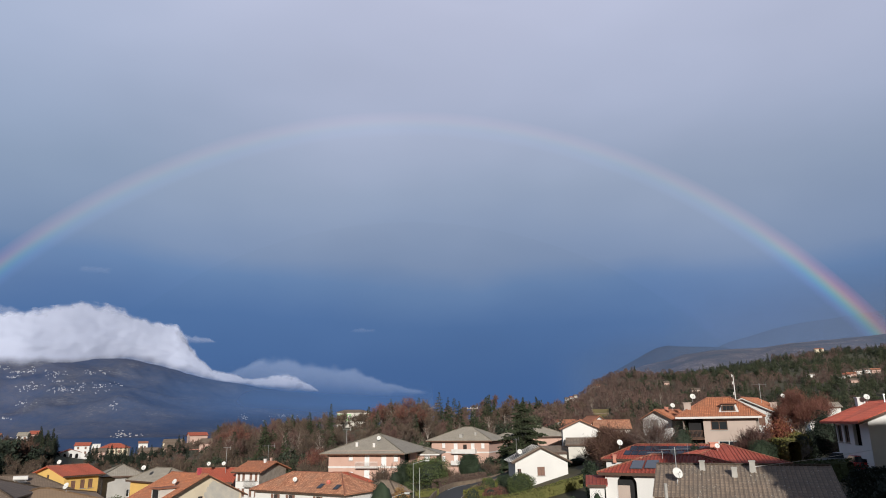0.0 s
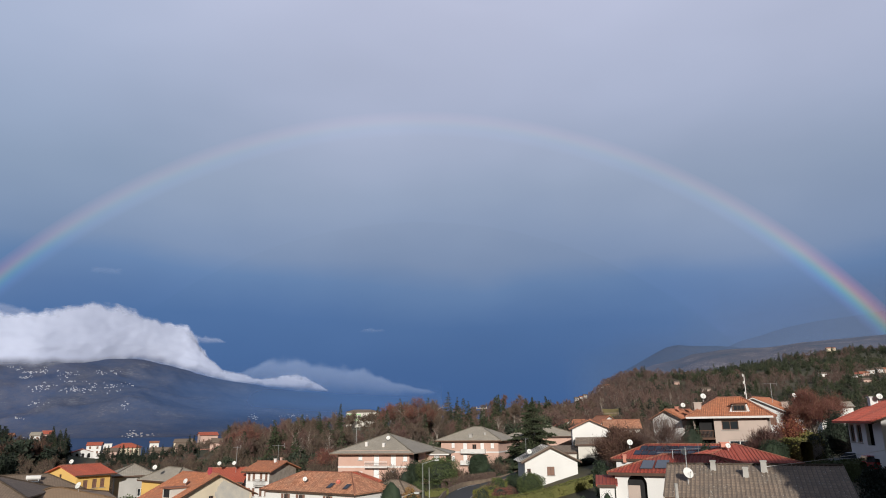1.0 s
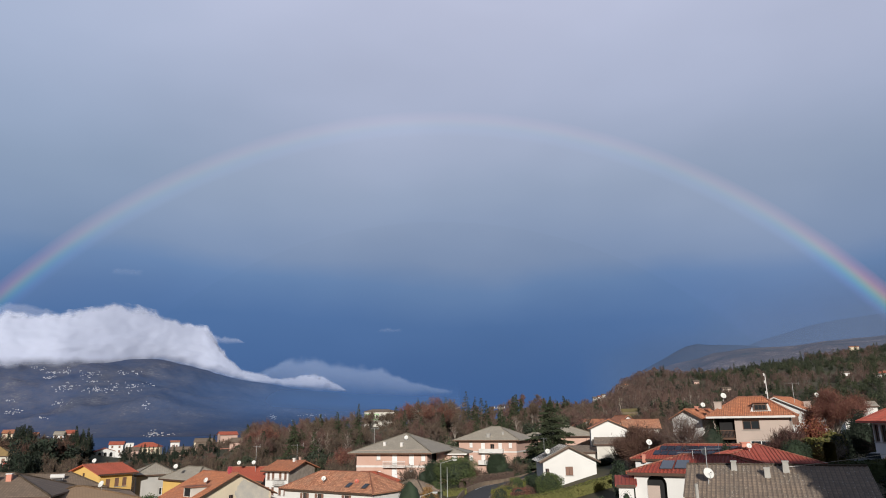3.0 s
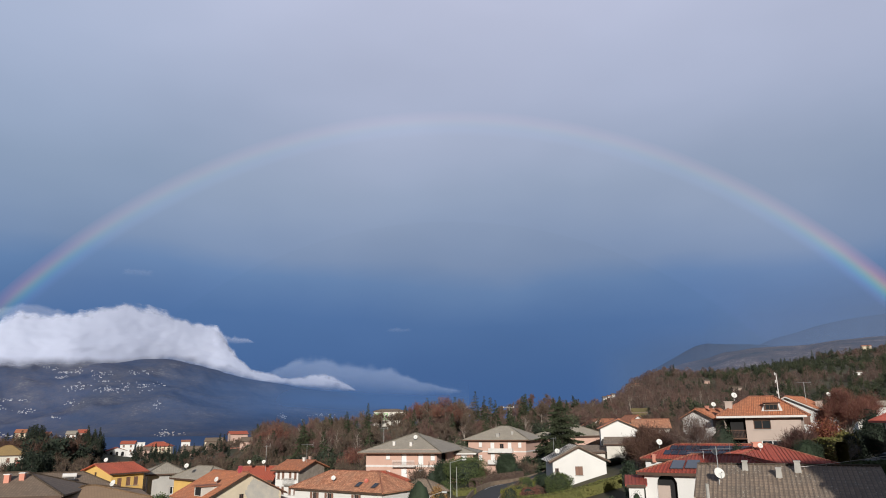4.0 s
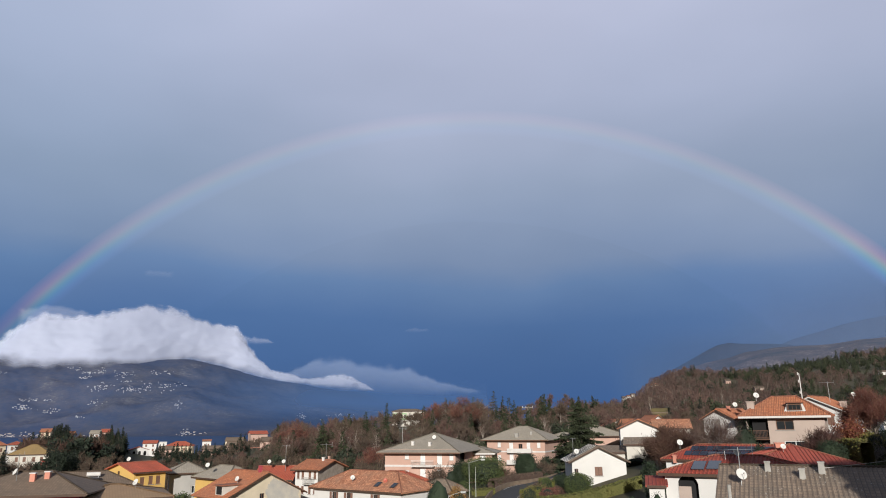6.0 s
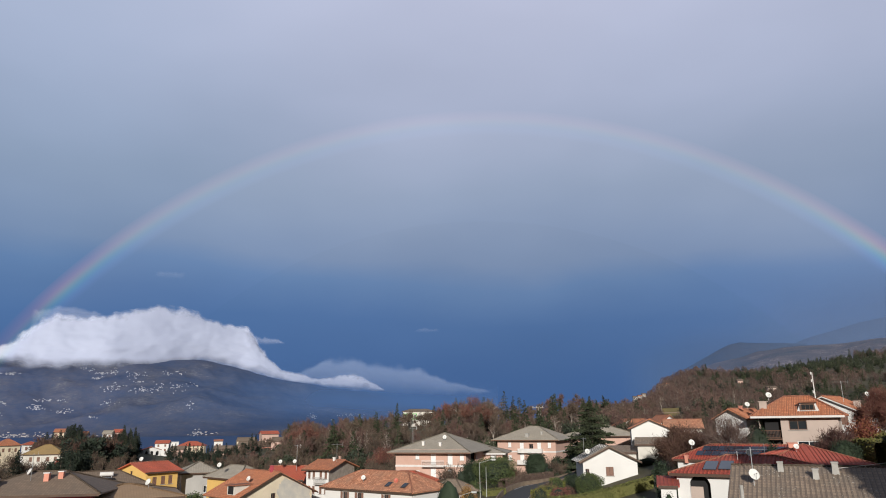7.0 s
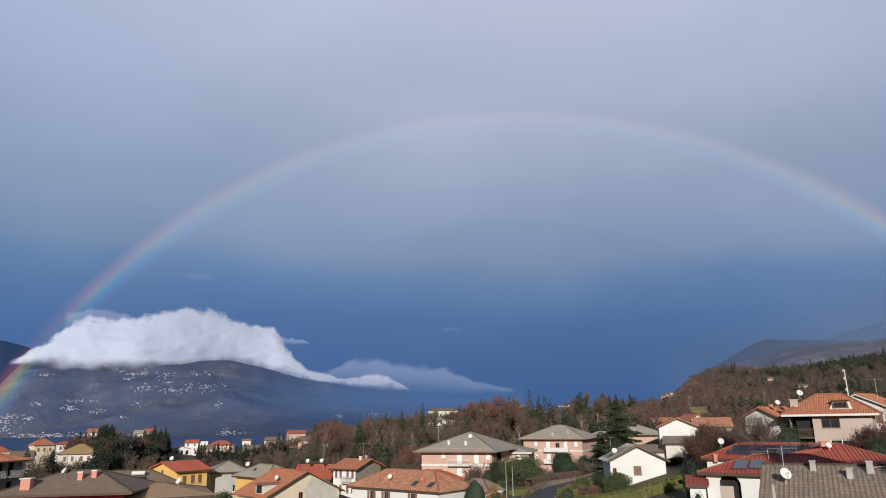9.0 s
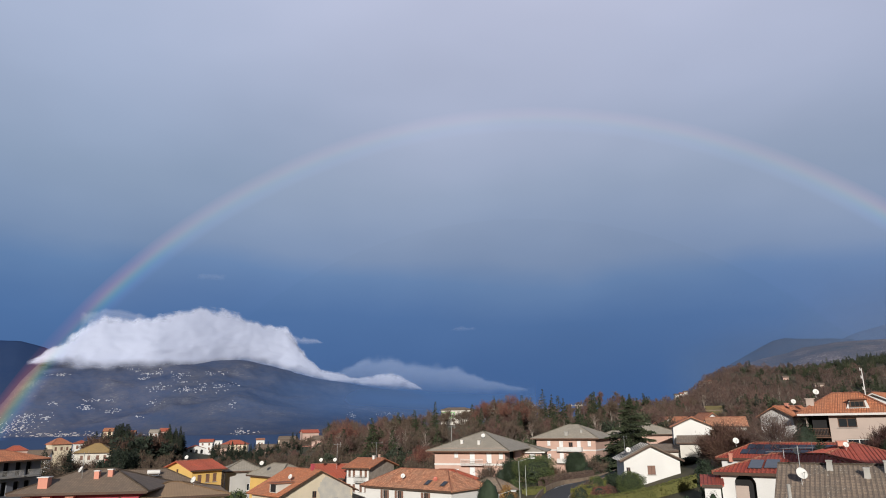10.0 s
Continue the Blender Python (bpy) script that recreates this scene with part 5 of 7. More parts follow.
house("small_house", "long house with a worn red roof", 13.4, 175, 8.0, 7, 58.3, 1.8, "gable_x", 5, 54, 0.5, PALE, TILE_OLD, ())
house("small_house", "orange-roofed house behind bare trees", 12.0, 185, 5.5, 7, 59.2, 2.0, "gable_y", 25, 54, 0.5, WHITE, TILE_ORANGE, ())
house("small_house", "brown-roofed low house behind the white house", 9.3, 132, 6.5, 5, 54.6, 0.9, "shed", 6, 50.5, 0.5, PALE, TILE_BROWN, ())

# left part of the town
gable = house("plaster_house", "cream house with bare grey plaster gable and orange roof", -19.97, 113.0, 12.69, 8.59, 50.19, 3.00, "gable_y", 31.6, 45.0, 0.7, CREAM, TILE_ORANGE,
              [("f", -0.55, 4.2, 0.8, 1.6, "b"), ("f", 3.0, 4.0, 0.9, 1.7, "w")], rib=0.28)
bm = bmesh.new()
wear = np.random.default_rng(17)
edge = [(0.3, 0.1), (0.2, 2.2), (0.5, 4.0), (0.1, 5.6), (0.6, 6.6), (1.3, 7.3), (2.2, 6.9), (3.4, 6.5), (4.6, 5.9), (5.9, 5.3), (6.1, 3.6), (5.8, 1.8), (6.0, 0.1)]
ring = []
for (u0, z0), (u1, z1) in zip(edge, edge[1:]):
    ring += [(u0 + (u1 - u0) * k / 5 + wear.normal() * 0.09, z0 + (z1 - z0) * k / 5 + wear.normal() * 0.09) for k in range(5)]
ring.append(edge[-1])
bm.faces.new([bm.verts.new((u, -4.32, z)) for u, z in ring])
part("bare_plaster", bm, coloured("bare_plaster", (0.42, 0.41, 0.39), (0.58, 0.54, 0.46), 0.9, 0.95, 0.4, 7.0), gable, "patchy bare grey plaster")
house("red_roofed_cottage", "small house with a bright red roof", -17.8, 127, 6.2, 7.5, 51.2, 1.8, "gable_x", -16, 45.5, 0.5, PINK, TILE_BRIGHT, (), rib=0.3)
dm = part("roof_dormer", boxes((-6.35, -3.6, -3.2, -1.1, 5.2, 6.55)), PALE, gable, "low roof dormer, its shaded opening drawn as a black panel")
part("dormer_roof", boxes((-6.75, -3.2, -3.5, -0.8, 6.554, 6.70, 0.9)), TILE_ORANGE, dm)
# thin black panel paints the shade of an open front; nothing is cut
part("opening", boxes((-6.372, -6.354, -2.9, -1.4, 5.35, 6.4)), INSIDE, dm)
tall = house("tall_house", "tall white house with brown shutters under an orange roof", -14.64, 124.0, 4.47, 8.01, 52.86, 1.16, "gable_x", -33.5, 43.5, 0.7, WHITE, TILE_ORANGE,
             rows("f", (-1.65, -0.75, 0.65, 1.65), (7.7, 5.3), 0.5, 1.25, "c"), rib=0.28)
bm = bmesh.new()
H = 52.86 - 43.5
bm.faces.new([bm.verts.new((4.47 / 2 + 0.012, y, z)) for y, z in ((-4.0, 0.0), (4.0, 0.0), (4.0, H), (0.0, H + 1.12), (-4.0, H))])
part("stone_gable", bm, coloured("rubble_stone", (0.40, 0.35, 0.29), (0.24, 0.20, 0.165), 1.6, 0.95, 0.7, 4.0), tall, "bare rubble-stone gable wall")
balcony(tall, 8.01, 1.0, 7.0, 2.2, 1.0, CONCRETE)
broad = house("broad_house", "broad white house under a weathered orange hip roof", -10.38, 112.0, 18, 8, 50.65, 2.1, "hip", -42, 43.5, 0.7, WHITE, TILE_OLD,
              rows("f", (-4.6, -1.5, 4.0), (4.9,), 0.9, 1.4, "s"), rib=0.25)
orangeh = house("orange_house", "house with a bright orange roof and dark eaves", -8.49, 128.0, 8.83, 6, 50.18, 1.47, "hip", -22.2, 44.0, 0.7, PINK, TILE_BRIGHT, (), rib=0.3)
house("grey_roofed_house", "house under a grey slate pyramid roof", -24.66, 136.0, 5.90, 8.30, 52.30, 1.39, "pyramid", 2.5, 46.0, 0.6, GREYWALL, TILE_GREY, rows("f", (1.2,), (2.6,), 1.0, 1.3, "w"))
house("grey_roofed_house", "yellow-walled house under a grey slate hip roof", -21.77, 126.0, 10.17, 5.70, 51.82, 1.56, "hip", -59.1, 46.0, 0.6, YELLOW, TILE_GREY, rows("f", (-2.4,), (2.6,), 1.0, 1.3, "w"))
yellow = house("yellow_house", "yellow house with a red gable roof and shuttered windows", -28.22, 131.0, 5.51, 9.04, 52.91, 1.21, "gable_x", 28.5, 46.5, 0.7, YELLOW, TILE_BRIGHT,
               [("f", -1.3, 4.1, 0.75, 1.35, "c"), ("f", 0.2, 4.2, 0.75, 1.35, "c"), ("f", 1.5, 4.2, 0.75, 1.35, "c"), ("l", -0.6, 5.2, 0.8, 1.1, "b"), ("l", -2.7, 5.5, 0.8, 0.6, "b")], rib=0.3)
low1 = house("low_house", "low house with a broad grey-brown roof", -31.70, 104.0, 11.99, 6.59, 52.74, 1.6, "hip", 6.9, 47.0, 0.6, CREAM, TILE_TAN, (), rib=0.0)
house("low_house", "low house with a tan hip roof", -29.60, 88.0, 10.39, 9.53, 52.68, 1.01, "hip", 2.8, 47.5, 0.6, CREAM, TILE_SAND, (), rib=0.0)
rose = house("rose_house", "deep pink house under a grey-brown hip roof with pink chimneys", -34.73, 88.0, 11.5, 8, 53.9, 1.5, "hip", -20, 47.5, 1.3, ROSE, TILE_TAN,
             rows("f", (-4.6, -2.6, 1.8, 4.6), (2.4,), 0.9, 1.8, "b"), rib=0.0)
hotel = house("balcony_house", "pale house with balconies, shade put into its wall colour, under an orange hip roof", -41.96, 135.0, 14.99, 8.0, 55.25, 1.25, "hip", 40.0, 45.0, 1, SHADEWALL, TILE_ORANGE,
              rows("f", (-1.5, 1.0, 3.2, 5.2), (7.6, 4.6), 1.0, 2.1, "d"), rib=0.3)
for u in (-5.3, -3.3, -1.0):
    pl = part("pillar", boxes((u - 0.32, u + 0.32, -4.62, -4.05, 0.0, 5.45)), SALMON, rose, "salmon-pink pillar" if u == -5.3 else "")
    part("capital", boxes((u - 0.42, u + 0.42, -4.72, -4.04, 5.45, 5.6)), SALMON, pl)
balcony(hotel, 8.0, 0.6, 7.5, 5.6, 1.2, CONCRETE)
balcony(hotel, 8.0, 5.4, 7.5, 2.6, 1.2, CONCRETE)

# houses towards the lake
house("lakeside_villa", "cream villa with an orange hip roof above the lake", -37.5, 420, 9.6, 8, 52.0, 2.8, "hip", 20, 40, 0.6, CREAM, TILE_ORANGE, rows("f", (-2.8, 0, 2.8), (8.5,), 1.1, 1.8, "c"))
house("lakeside_villa", "small white villa with windows in two rows", -36.1, 385, 6.5, 7, 52.6, 1.3, "hip", 5, 40, 0.4, WHITE, TILE_BRIGHT, rows("f", (-1.8, 1.0), (7.2, 10.0), 1.0, 1.6, "c"))
house("ochre_roofed_house", "house with a broad ochre roof and pale wall", -35.0, 300, 13.0, 11, 51.0, 3.0, "hip", -12, 40, 0.6, PALE, TILE_OCHRE, rows("f", (-4, -1.5, 1.5, 4), (8.2,), 1.0, 1.6, "c"))
house("lakeside_villa", "low red-roofed house by the lake", -40.1, 450, 11, 8, 48.6, 2.2, "hip", 0, 36, 0.6, PINK, TILE_BRIGHT, ())
house("arched_villa", "white villa with a row of arches on each floor", -28.2, 390, 8.8, 7, 48.6, 1.5, "gable_y", 8, 36, 0.3, WHITE, TILE_BRIGHT,
      [("f", u, z, 1.3, 2.1, "arch") for u in (-2.6, 0, 2.6) for z in (6.9, 9.9)])
house("lakeside_flats", "white flats with a red hip roof near the lake", -25.3, 450, 15.0, 10, 48.8, 2.3, "hip", -8, 36, 0.6, CREAM, TILE_BRIGHT, rows("f", (-6, -3, 0, 3, 6), (7.0, 9.8), 1.1, 1.7, "c"))
house("white_block", "flat white block near the shore", -27.0, 560, 14, 9, 48.5, 0.4, "flat", 0, 36, 0.3, WHITE, EAVEWHITE, ())
house("white_block", "slim white house beside dark trees", -23.4, 450, 5.0, 7, 51.0, 0.8, "gable_x", 0, 38, 0.3, WHITE, TILE_ORANGE, rows("f", (-1, 1), (7.0, 9.8), 0.9, 1.5, "c"))
house("pink_villa", "pink villa with a gabled front among trees", -19.6, 420, 9.5, 8, 55.2, 1.5, "gable_x", 12, 42, 0.5, PINK, TILE_BRIGHT, rows("f", (-3, 0, 3), (9.3,), 1.0, 1.6, "c"))
house("long_villa", "long low pink house with a weathered roof", -20.9, 372, 12, 7, 50.3, 1.7, "gable_x", -8, 40, 0.5, PINK, TILE_TAN, rows("f", (-4, -1.5, 1.5, 4), (7.4,), 0.9, 1.5, "c"))
house("red_walled_house", "faded red house with a flat-pitched roof", -19.7, 345, 8, 6, 50.4, 1.2, "hip", 6, 40, 0.5, SALMON, TILE_TAN, rows("f", (-2, 1.6), (7.4,), 0.9, 1.5, "c"))
greenh = house("scaffolded_house", "cream house with green windows at the wood's edge", -7.6, 425, 19, 9, 67.2, 1.2, "hip", 0, 56, 0.6, PALE, TILE_TAN, rows("f", (-8, -6, -4, -2), (7.0,), 1.2, 2.2, "w"))
house("wood_house", "yellow house half hidden in bare woods", -11.8, 380, 7.6, 7, 59.6, 1.6, "hip", 0, 50, 0.5, YELLOW, TILE_TAN, rows("f", (-2, 1), (6.3,), 1.0, 1.6, "c"))
house("wood_house", "white house half hidden in bare woods", -13.2, 300, 5.6, 6, 55.2, 1.2, "gable_x", 0, 47, 0.4, WHITE, TILE_TAN, ())

part("green_frame", boxes((-9.4, -1.0, -4.72, -4.6, 6.2, 6.6), (-9.4, -1.0, -4.72, -4.6, 9.4, 9.8), *[(x, x + 0.35, -4.72, -4.6, 6.6, 9.4) for x in (-9.4, -7.4, -5.4, -3.4, -1.4)]),
     coloured("green_paint", (0.16, 0.50, 0.14), (0.13, 0.42, 0.12), 1.0, 0.5), greenh, "bright green window surround")
house("dark_roofed_annex", "low annex with a dark brown roof beside the orange house", -4.9, 118, 6.6, 5.0, 49.4, 1.5, "hip", -30, 44.5, 0.6, PINK, TILE_BROWN, (), rib=0.3)
house("porch_annex", "small lean-to with a red tiled roof", 11.95, 67, 1.3, 3.0, 54.5, 0.45, "shed", 0, 51.0, 0.3, WHITE, TILE_RED, (), rib=0.3)

# ---------------------------------------------------------------- woods and trees
rng = np.random.default_rng(11)
BARES = [bare_tree(s, 11.5, twigs=1300, tw=0.046, tl=1.4) for s in range(6)]
LOWB = [bare_tree(s, 11.5, twigs=420, tw=0.085, tl=1.7, depth=1, jit=0.5) for s in range(6)]
SLIM = [bare_tree(20 + s, 12, 0.2, 950, 0.045, 1.4) for s in range(3)]
FIRS = [fir_tree(s, 15, 0.24, 420, 1.4, 0.9, 11) for s in range(5)]


def far_clump(seed):
    """A leafless crown far off: upright slivers in a rounded shape."""
    r = np.random.default_rng(seed)
    tv = []
    for _ in range(210):
        t = r.uniform(0, 1)
        rad = 3.3 * math.sin(math.pi * min(1, t * 0.75 + 0.2)) * r.uniform(0.6, 1.05)
        a = r.uniform(0, 6.283)
        p = np.array((math.cos(a) * rad, math.sin(a) * rad, 0.5 + t * 7.0))
        tv += sliver(r, p, np.array((math.cos(a) * 0.6, math.sin(a) * 0.6, 1.0)) + r.normal(size=3) * 0.5, r.uniform(0.7, 1.4), 0.125)
    lean = r.normal(size=2) * 0.5
    stem = np.array([(c[0] * k + lean[0] * z, c[1] * k + lean[1] * z, 6.5 * z) for z, k in ((0, 0.22), (1, 0.08)) for c in ((1, 0), (0, 1), (-1, 0), (0, -1))])
    return stem, [(j, (j + 1) % 4, 4 + (j + 1) % 4, 4 + j) for j in range(4)], np.array(tv)


FARB = [far_clump(400 + q) for q in range(8)]
FARF = [(np.zeros((0, 3)), [], leaf_cloud(440 + q, 190, (3.0, 3.0, 3.7), 0.85, 8) + np.array((0, 0, 3.9))) for q in range(6)] + [fir_tree(460 + q, 9.5, 0.26, 170, 1.1, 0.7, 8) for q in range(4)]

# wood on the rise in the middle
mid = scatter(rng, (-9.5, 12.0), (265, 430), 260, lambda a, d, x, y: not (-9.6 < a < -5.9 and d < 425 and d > 285))
mid = [(x, y, s * float(np.interp(math.degrees(math.atan2(x, y)), [-4, 0, 2, 5, 12], [1.08, 1.0, 0.82, 0.70, 0.62]))) for x, y, s in mid]
for k, (mat, lab) in enumerate(((TWIG, "leafless winter woodland on the rise behind the blocks"), (TWIGPLUM, "plum-brown leafless crowns on the rise"), (TWIGTAN, "tan leafless crowns on the rise"))):
    forest("bare_woodland", BARES + SLIM, mid[k::3], [WOODBARK, mat], lab, 1 + 40 * k)
left = scatter(rng, (-22.5, -8.5), (235, 360), 230, lambda a, d, x, y: (abs(a + 22) > 1.5 or d < 330) and (a < -9.4 or d < 275))
left = [(x, y, s * (0.95 if x > -0.335 * y else 0.42)) for x, y, s in left]
for k, (mat, lab) in enumerate(((TWIG, "leafless brown woodland sloping towards the lake"), (TWIGPLUM, "plum-brown leafless crowns above the lake"), (TWIGTAN, "tan leafless crowns above the lake"))):
    forest("bare_woodland", BARES + SLIM, left[k::3], [WOODBARK, mat], lab, 2 + 40 * k)
forest("bare_woodland", LOWB, [(x, y, s * 0.72) for x, y, s in scatter(rng, (-9.8, -5.6), (388, 412), 40)], [WOODBARK, TWIG], "low bare trees before the scaffolded house", 34)
forest("scrub_slope", LOWB, [(x, y, s * 0.24) for x, y, s in scatter(rng, (-30, -22), (225, 345), 150)], [WOODBARK, TWIGBEECH], "reddish-brown scrub on the slope above the lake", 36)
BIRCH = [bare_tree(330 + q, 11, 0.16, 300, 0.035, 1.2, 0.6, depth=1) for q in range(4)]
forest("birch_stand", BIRCH, [(x, y, s * 0.95) for x, y, s in scatter(rng, (-5.5, 6.5), (240, 290), 16) + scatter(rng, (-20, -10), (228, 262), 9)], [PALEBARK, TWIGTAN], "slim pale-stemmed bare trees at the wood's edge", 31)
THICKET = [(np.zeros((0, 3)), [], leaf_cloud(350 + q, 620, (2.6, 2.6, 2.4), 0.5, 9) + np.array((0, 0, 2.2))) for q in range(5)]
forest("evergreen_thicket", THICKET, [(x, y, s * 1.35) for x, y, s in scatter(rng, (-19.5, 9), (215, 290), 130, lambda a, d, x, y: not (-9.6 < a < -5.6 and d > 240))], [BARK, LEAFHILL], "dark olive evergreens under the bare trees", 32)
forest("fir_woodland", FIRS, [(x, y, s * 0.75) for x, y, s in scatter(rng, (-9, 9), (280, 400), 22, lambda a, d, x, y: not -9.6 < a < -6.2) + scatter(rng, (-18.3, -9), (240, 340), 14)], [BARK, NEEDLE], "dark firs standing among the bare trees", 3)
lake_side = [(x, y, s * 1.5) for x, y, s in scatter(rng, (-35, -30.2), (240, 330), 40)] + scatter(rng, (-43, -22), (195, 262), 80, lambda a, d, x, y: not -37 < a < -33) + scatter(rng, (-34.5, -29), (280, 390), 70) + [(x, y, s * 0.8) for x, y, s in scatter(rng, (-31, -21.5), (205, 400), 170)] + [(x, y, s * 1.6) for x, y, s in scatter(rng, (-34.8, -29.4), (330, 395), 44)] + [(x, y, s * 0.9) for x, y, s in scatter(rng, (-9.6, -5.6), (310, 390), 34)]
forest("bare_woodland", LOWB, [(x, y, s * 0.42) for x, y, s in lake_side if not (-29.2 < math.degrees(math.atan2(x, y)) < -27.2 and 225 < math.hypot(x, y) < 400)], [WOODBARK, TWIG], "low bare trees between the lakeside gardens", 4)
forest("fir_woodland", FIRS, [(x, y, s * 0.62) for x, y, s in scatter(rng, (-30.4, -29.2), (350, 400), 10) + scatter(rng, (-34.0, -33.0), (360, 400), 8)], [BARK, NEEDLE], "dark cypress and fir grove above the lake", 5)
# shrubs and evergreens that hide the walls of the houses above the lake
for k, (makers, tall_, mat, lab) in enumerate(((LOWB, 11.0, TWIGBEECH, "reddish-brown bare shrubs above the lake"), (THICKET, 4.8, LEAFBLACK, "dark evergreen scrub above the lake"))):
    spots = [(x, y, (EYE + math.hypot(x, y) * math.tan(radians(-0.55)) - ground_at(x, y)) / tall_ * (0.45 + 0.5 * s)) for x, y, s in scatter(rng, (-35.6, -30.5), (335, 388), 46)]
    forest("lakeside_scrub", makers, spots, [WOODBARK, mat], lab, 71 + k)
spots = [(x, y, (EYE + math.hypot(x, y) * math.tan(radians(-2.1)) - ground_at(x, y)) / 11.0 * (0.55 + 0.4 * s)) for x, y, s in scatter(rng, (-36.8, -34.0), (255, 284), 16)]
forest("lakeside_scrub", LOWB, spots, [WOODBARK, TWIGTAN], "bare shrubs before the ochre-roofed house", 73)
spots = [(x, y, (EYE + math.hypot(x, y) * math.tan(radians(0.15)) - ground_at(x, y)) / 15.0 * (0.5 + 0.45 * s)) for x, y, s in scatter(rng, (-34.0, -33.0), (372, 398), 9)]
forest("fir_woodland", FIRS, spots, [BARK, LEAFBLACK], "dark conifers beside the orange-roofed house above the lake", 74)
# wooded hill
hillb, hillf = [], []
def hill_range(az, el):
    """How far up the hill a house's eaves reach this angle of height."""
    for r in range(230, 1000, 4):
        p = site(az, r)
        if ground_at(p.x, p.y) + 3.6 >= EYE + r * math.tan(radians(el)):
            return float(r)
    return 800.0


HILL_SPOTS = ((30.04, 3.05), (30.4, 3.12), (30.73, 3.18), (31.14, 3.36), (30.88, 2.74), (31.77, 3.41), (32.22, 3.38), (28.14, 3.26), (12.03, 2.82), (12.53, 2.9), (10.02, 1.92), (10.39, 2.0), (10.71, 2.13), (20.01, 2.43), (17.87, 3.02))
TERRACES = [(az, hill_range(az, el) + back, w) for az, el, w, back in ((12.3, 0.72, 10.0, 0), (12.6, 1.0, 8.0, 8))]
CLEAR = [(az + q, r - 10) for az, r, w in TERRACES for q in (-0.7, 0.0, 0.7)] + [(ca, hill_range(ca, ce)) for ca, ce in HILL_SPOTS] + [(28.9, 960)]
for x, y, s in scatter(rng, (6.5, 42), (240, 1060), 7800):
    d = math.hypot(x, y)
    a = math.degrees(math.atan2(x, y))
    if any(abs(a - ca) < 0.42 and -17 < d - cd < 7 for ca, cd in CLEAR):
        continue
    v = 0.9 * noise.noise(Vector((x * 0.009, y * 0.009, 2.0))) + 0.6 * noise.noise(Vector((x * 0.024, y * 0.024, 5.0))) + 0.25 * rng.normal()
    (hillf if v + np.interp(a, [8, 14, 20, 26, 32], [-0.26, -0.10, 0.02, 0.20, 0.28]) - 0.55 * (d > 430) * float(np.interp(a, [17, 22], [1, 0])) + 0.10 * (d > 600) > 0.02 else hillb).append((x, y, s * float(rng.choice((0.5, 0.7, 0.92)))))
near_hill = [(x, y, s * 0.58) for x, y, s in scatter(rng, (8.0, 21.0), (225, 330), 105, lambda a, d, x, y: not 11.2 < a < 13.6) + scatter(rng, (24.0, 33.0), (190, 300), 60)]
forest("bare_woodland", BARES + SLIM, near_hill[::2], [WOODBARK, TWIGPLUM], "plum-brown bare trees at the foot of the hill", 61)
forest("bare_woodland", BARES + SLIM, near_hill[1::2], [WOODBARK, TWIG], "grey-brown bare trees at the foot of the hill", 62)
forest("birch_stand", BIRCH, [(x, y, s * 0.7) for x, y, s in scatter(rng, (9, 21), (240, 420), 34)], [PALEBARK, TWIGTAN], "pale slim stems on the lower hillside", 63)
forest("hill_fir_woodland", FIRS, [(x, y, s * 0.6) for x, y, s in scatter(rng, (15, 33), (300, 620), 60)], [BARK, NEEDLE], "tall dark conifers standing out on the hill", 64)
forest("hill_woodland", FARB, hillb, [WOODBARK, TWIGHILL], "brown leafless woods covering the hillside", 6)
forest("hill_fir_woodland", FARF, hillf, [BARK, LEAFHILL], "dark evergreen woods covering the hillside", 7)

forest("broad_fir_woodland", [fir_tree(300 + q, 13, 0.34, 900, 1.1, 0.8, 9) for q in range(4)], [(x, y, s * 0.85) for x, y, s in scatter(rng, (-7, 5), (270, 330), 26) + scatter(rng, (-18, -9), (225, 280), 12)],
       [BARK, NEEDLE], "broad dark firs among the bare trees", 9)
GROVE = [(np.zeros((0, 3)), [], leaf_cloud(200 + q, 1500, (3.0, 3.0, 3.0), 0.42, 11) + np.array((0, 0, 2.8))) for q in range(2)] + [fir_tree(220 + q, 9.2, (0.18, 0.26, 0.15, 0.22, 0.3)[q], 1000, 0.75, (0.6, 0.8, 0.45, 0.9, 0.7)[q], 10) for q in range(5)]
grove = [(x, y, s * 1.2) for x, y, s in scatter(rng, (-34.0, -32.8), (360, 400), 15)] + [(x, y, s * 0.95) for x, y, s in scatter(rng, (-35, -30.6), (330, 385), 30)] + [(x, y, s * 1.15) for x, y, s in scatter(rng, (-30.5, -29.0), (345, 405), 36)] + [(x, y, s * 1.2) for x, y, s in scatter(rng, (-35.5, -34.2), (372, 410), 12)] + [(x, y, s * 0.75) for x, y, s in scatter(rng, (-27.5, -23), (300, 400), 38)]
grove += [(x, y, s * 0.95) for x, y, s in scatter(rng, (-41, -32.6), (172, 215), 26, lambda a, d, x, y: not -36.4 < a < -34.1)]
grove += [(x, y, s * 0.62) for x, y, s in scatter(rng, (-43, -35.8), (215, 285), 46)] + [(x, y, s * 0.5) for x, y, s in scatter(rng, (-36, -22), (200, 270), 50)] + [(x, y, s * 0.62) for x, y, s in scatter(rng, (-23.0, -20.0), (300, 365), 22)]
villa_view = lambda q: -29.2 < math.degrees(math.atan2(q[0], q[1])) < -27.2 and 225 < math.hypot(q[0], q[1]) < 400
grove = [q for q in grove if not villa_view(q) and not (-36.3 < math.degrees(math.atan2(q[0], q[1])) < -34.1 and math.hypot(q[0], q[1]) < 300)]
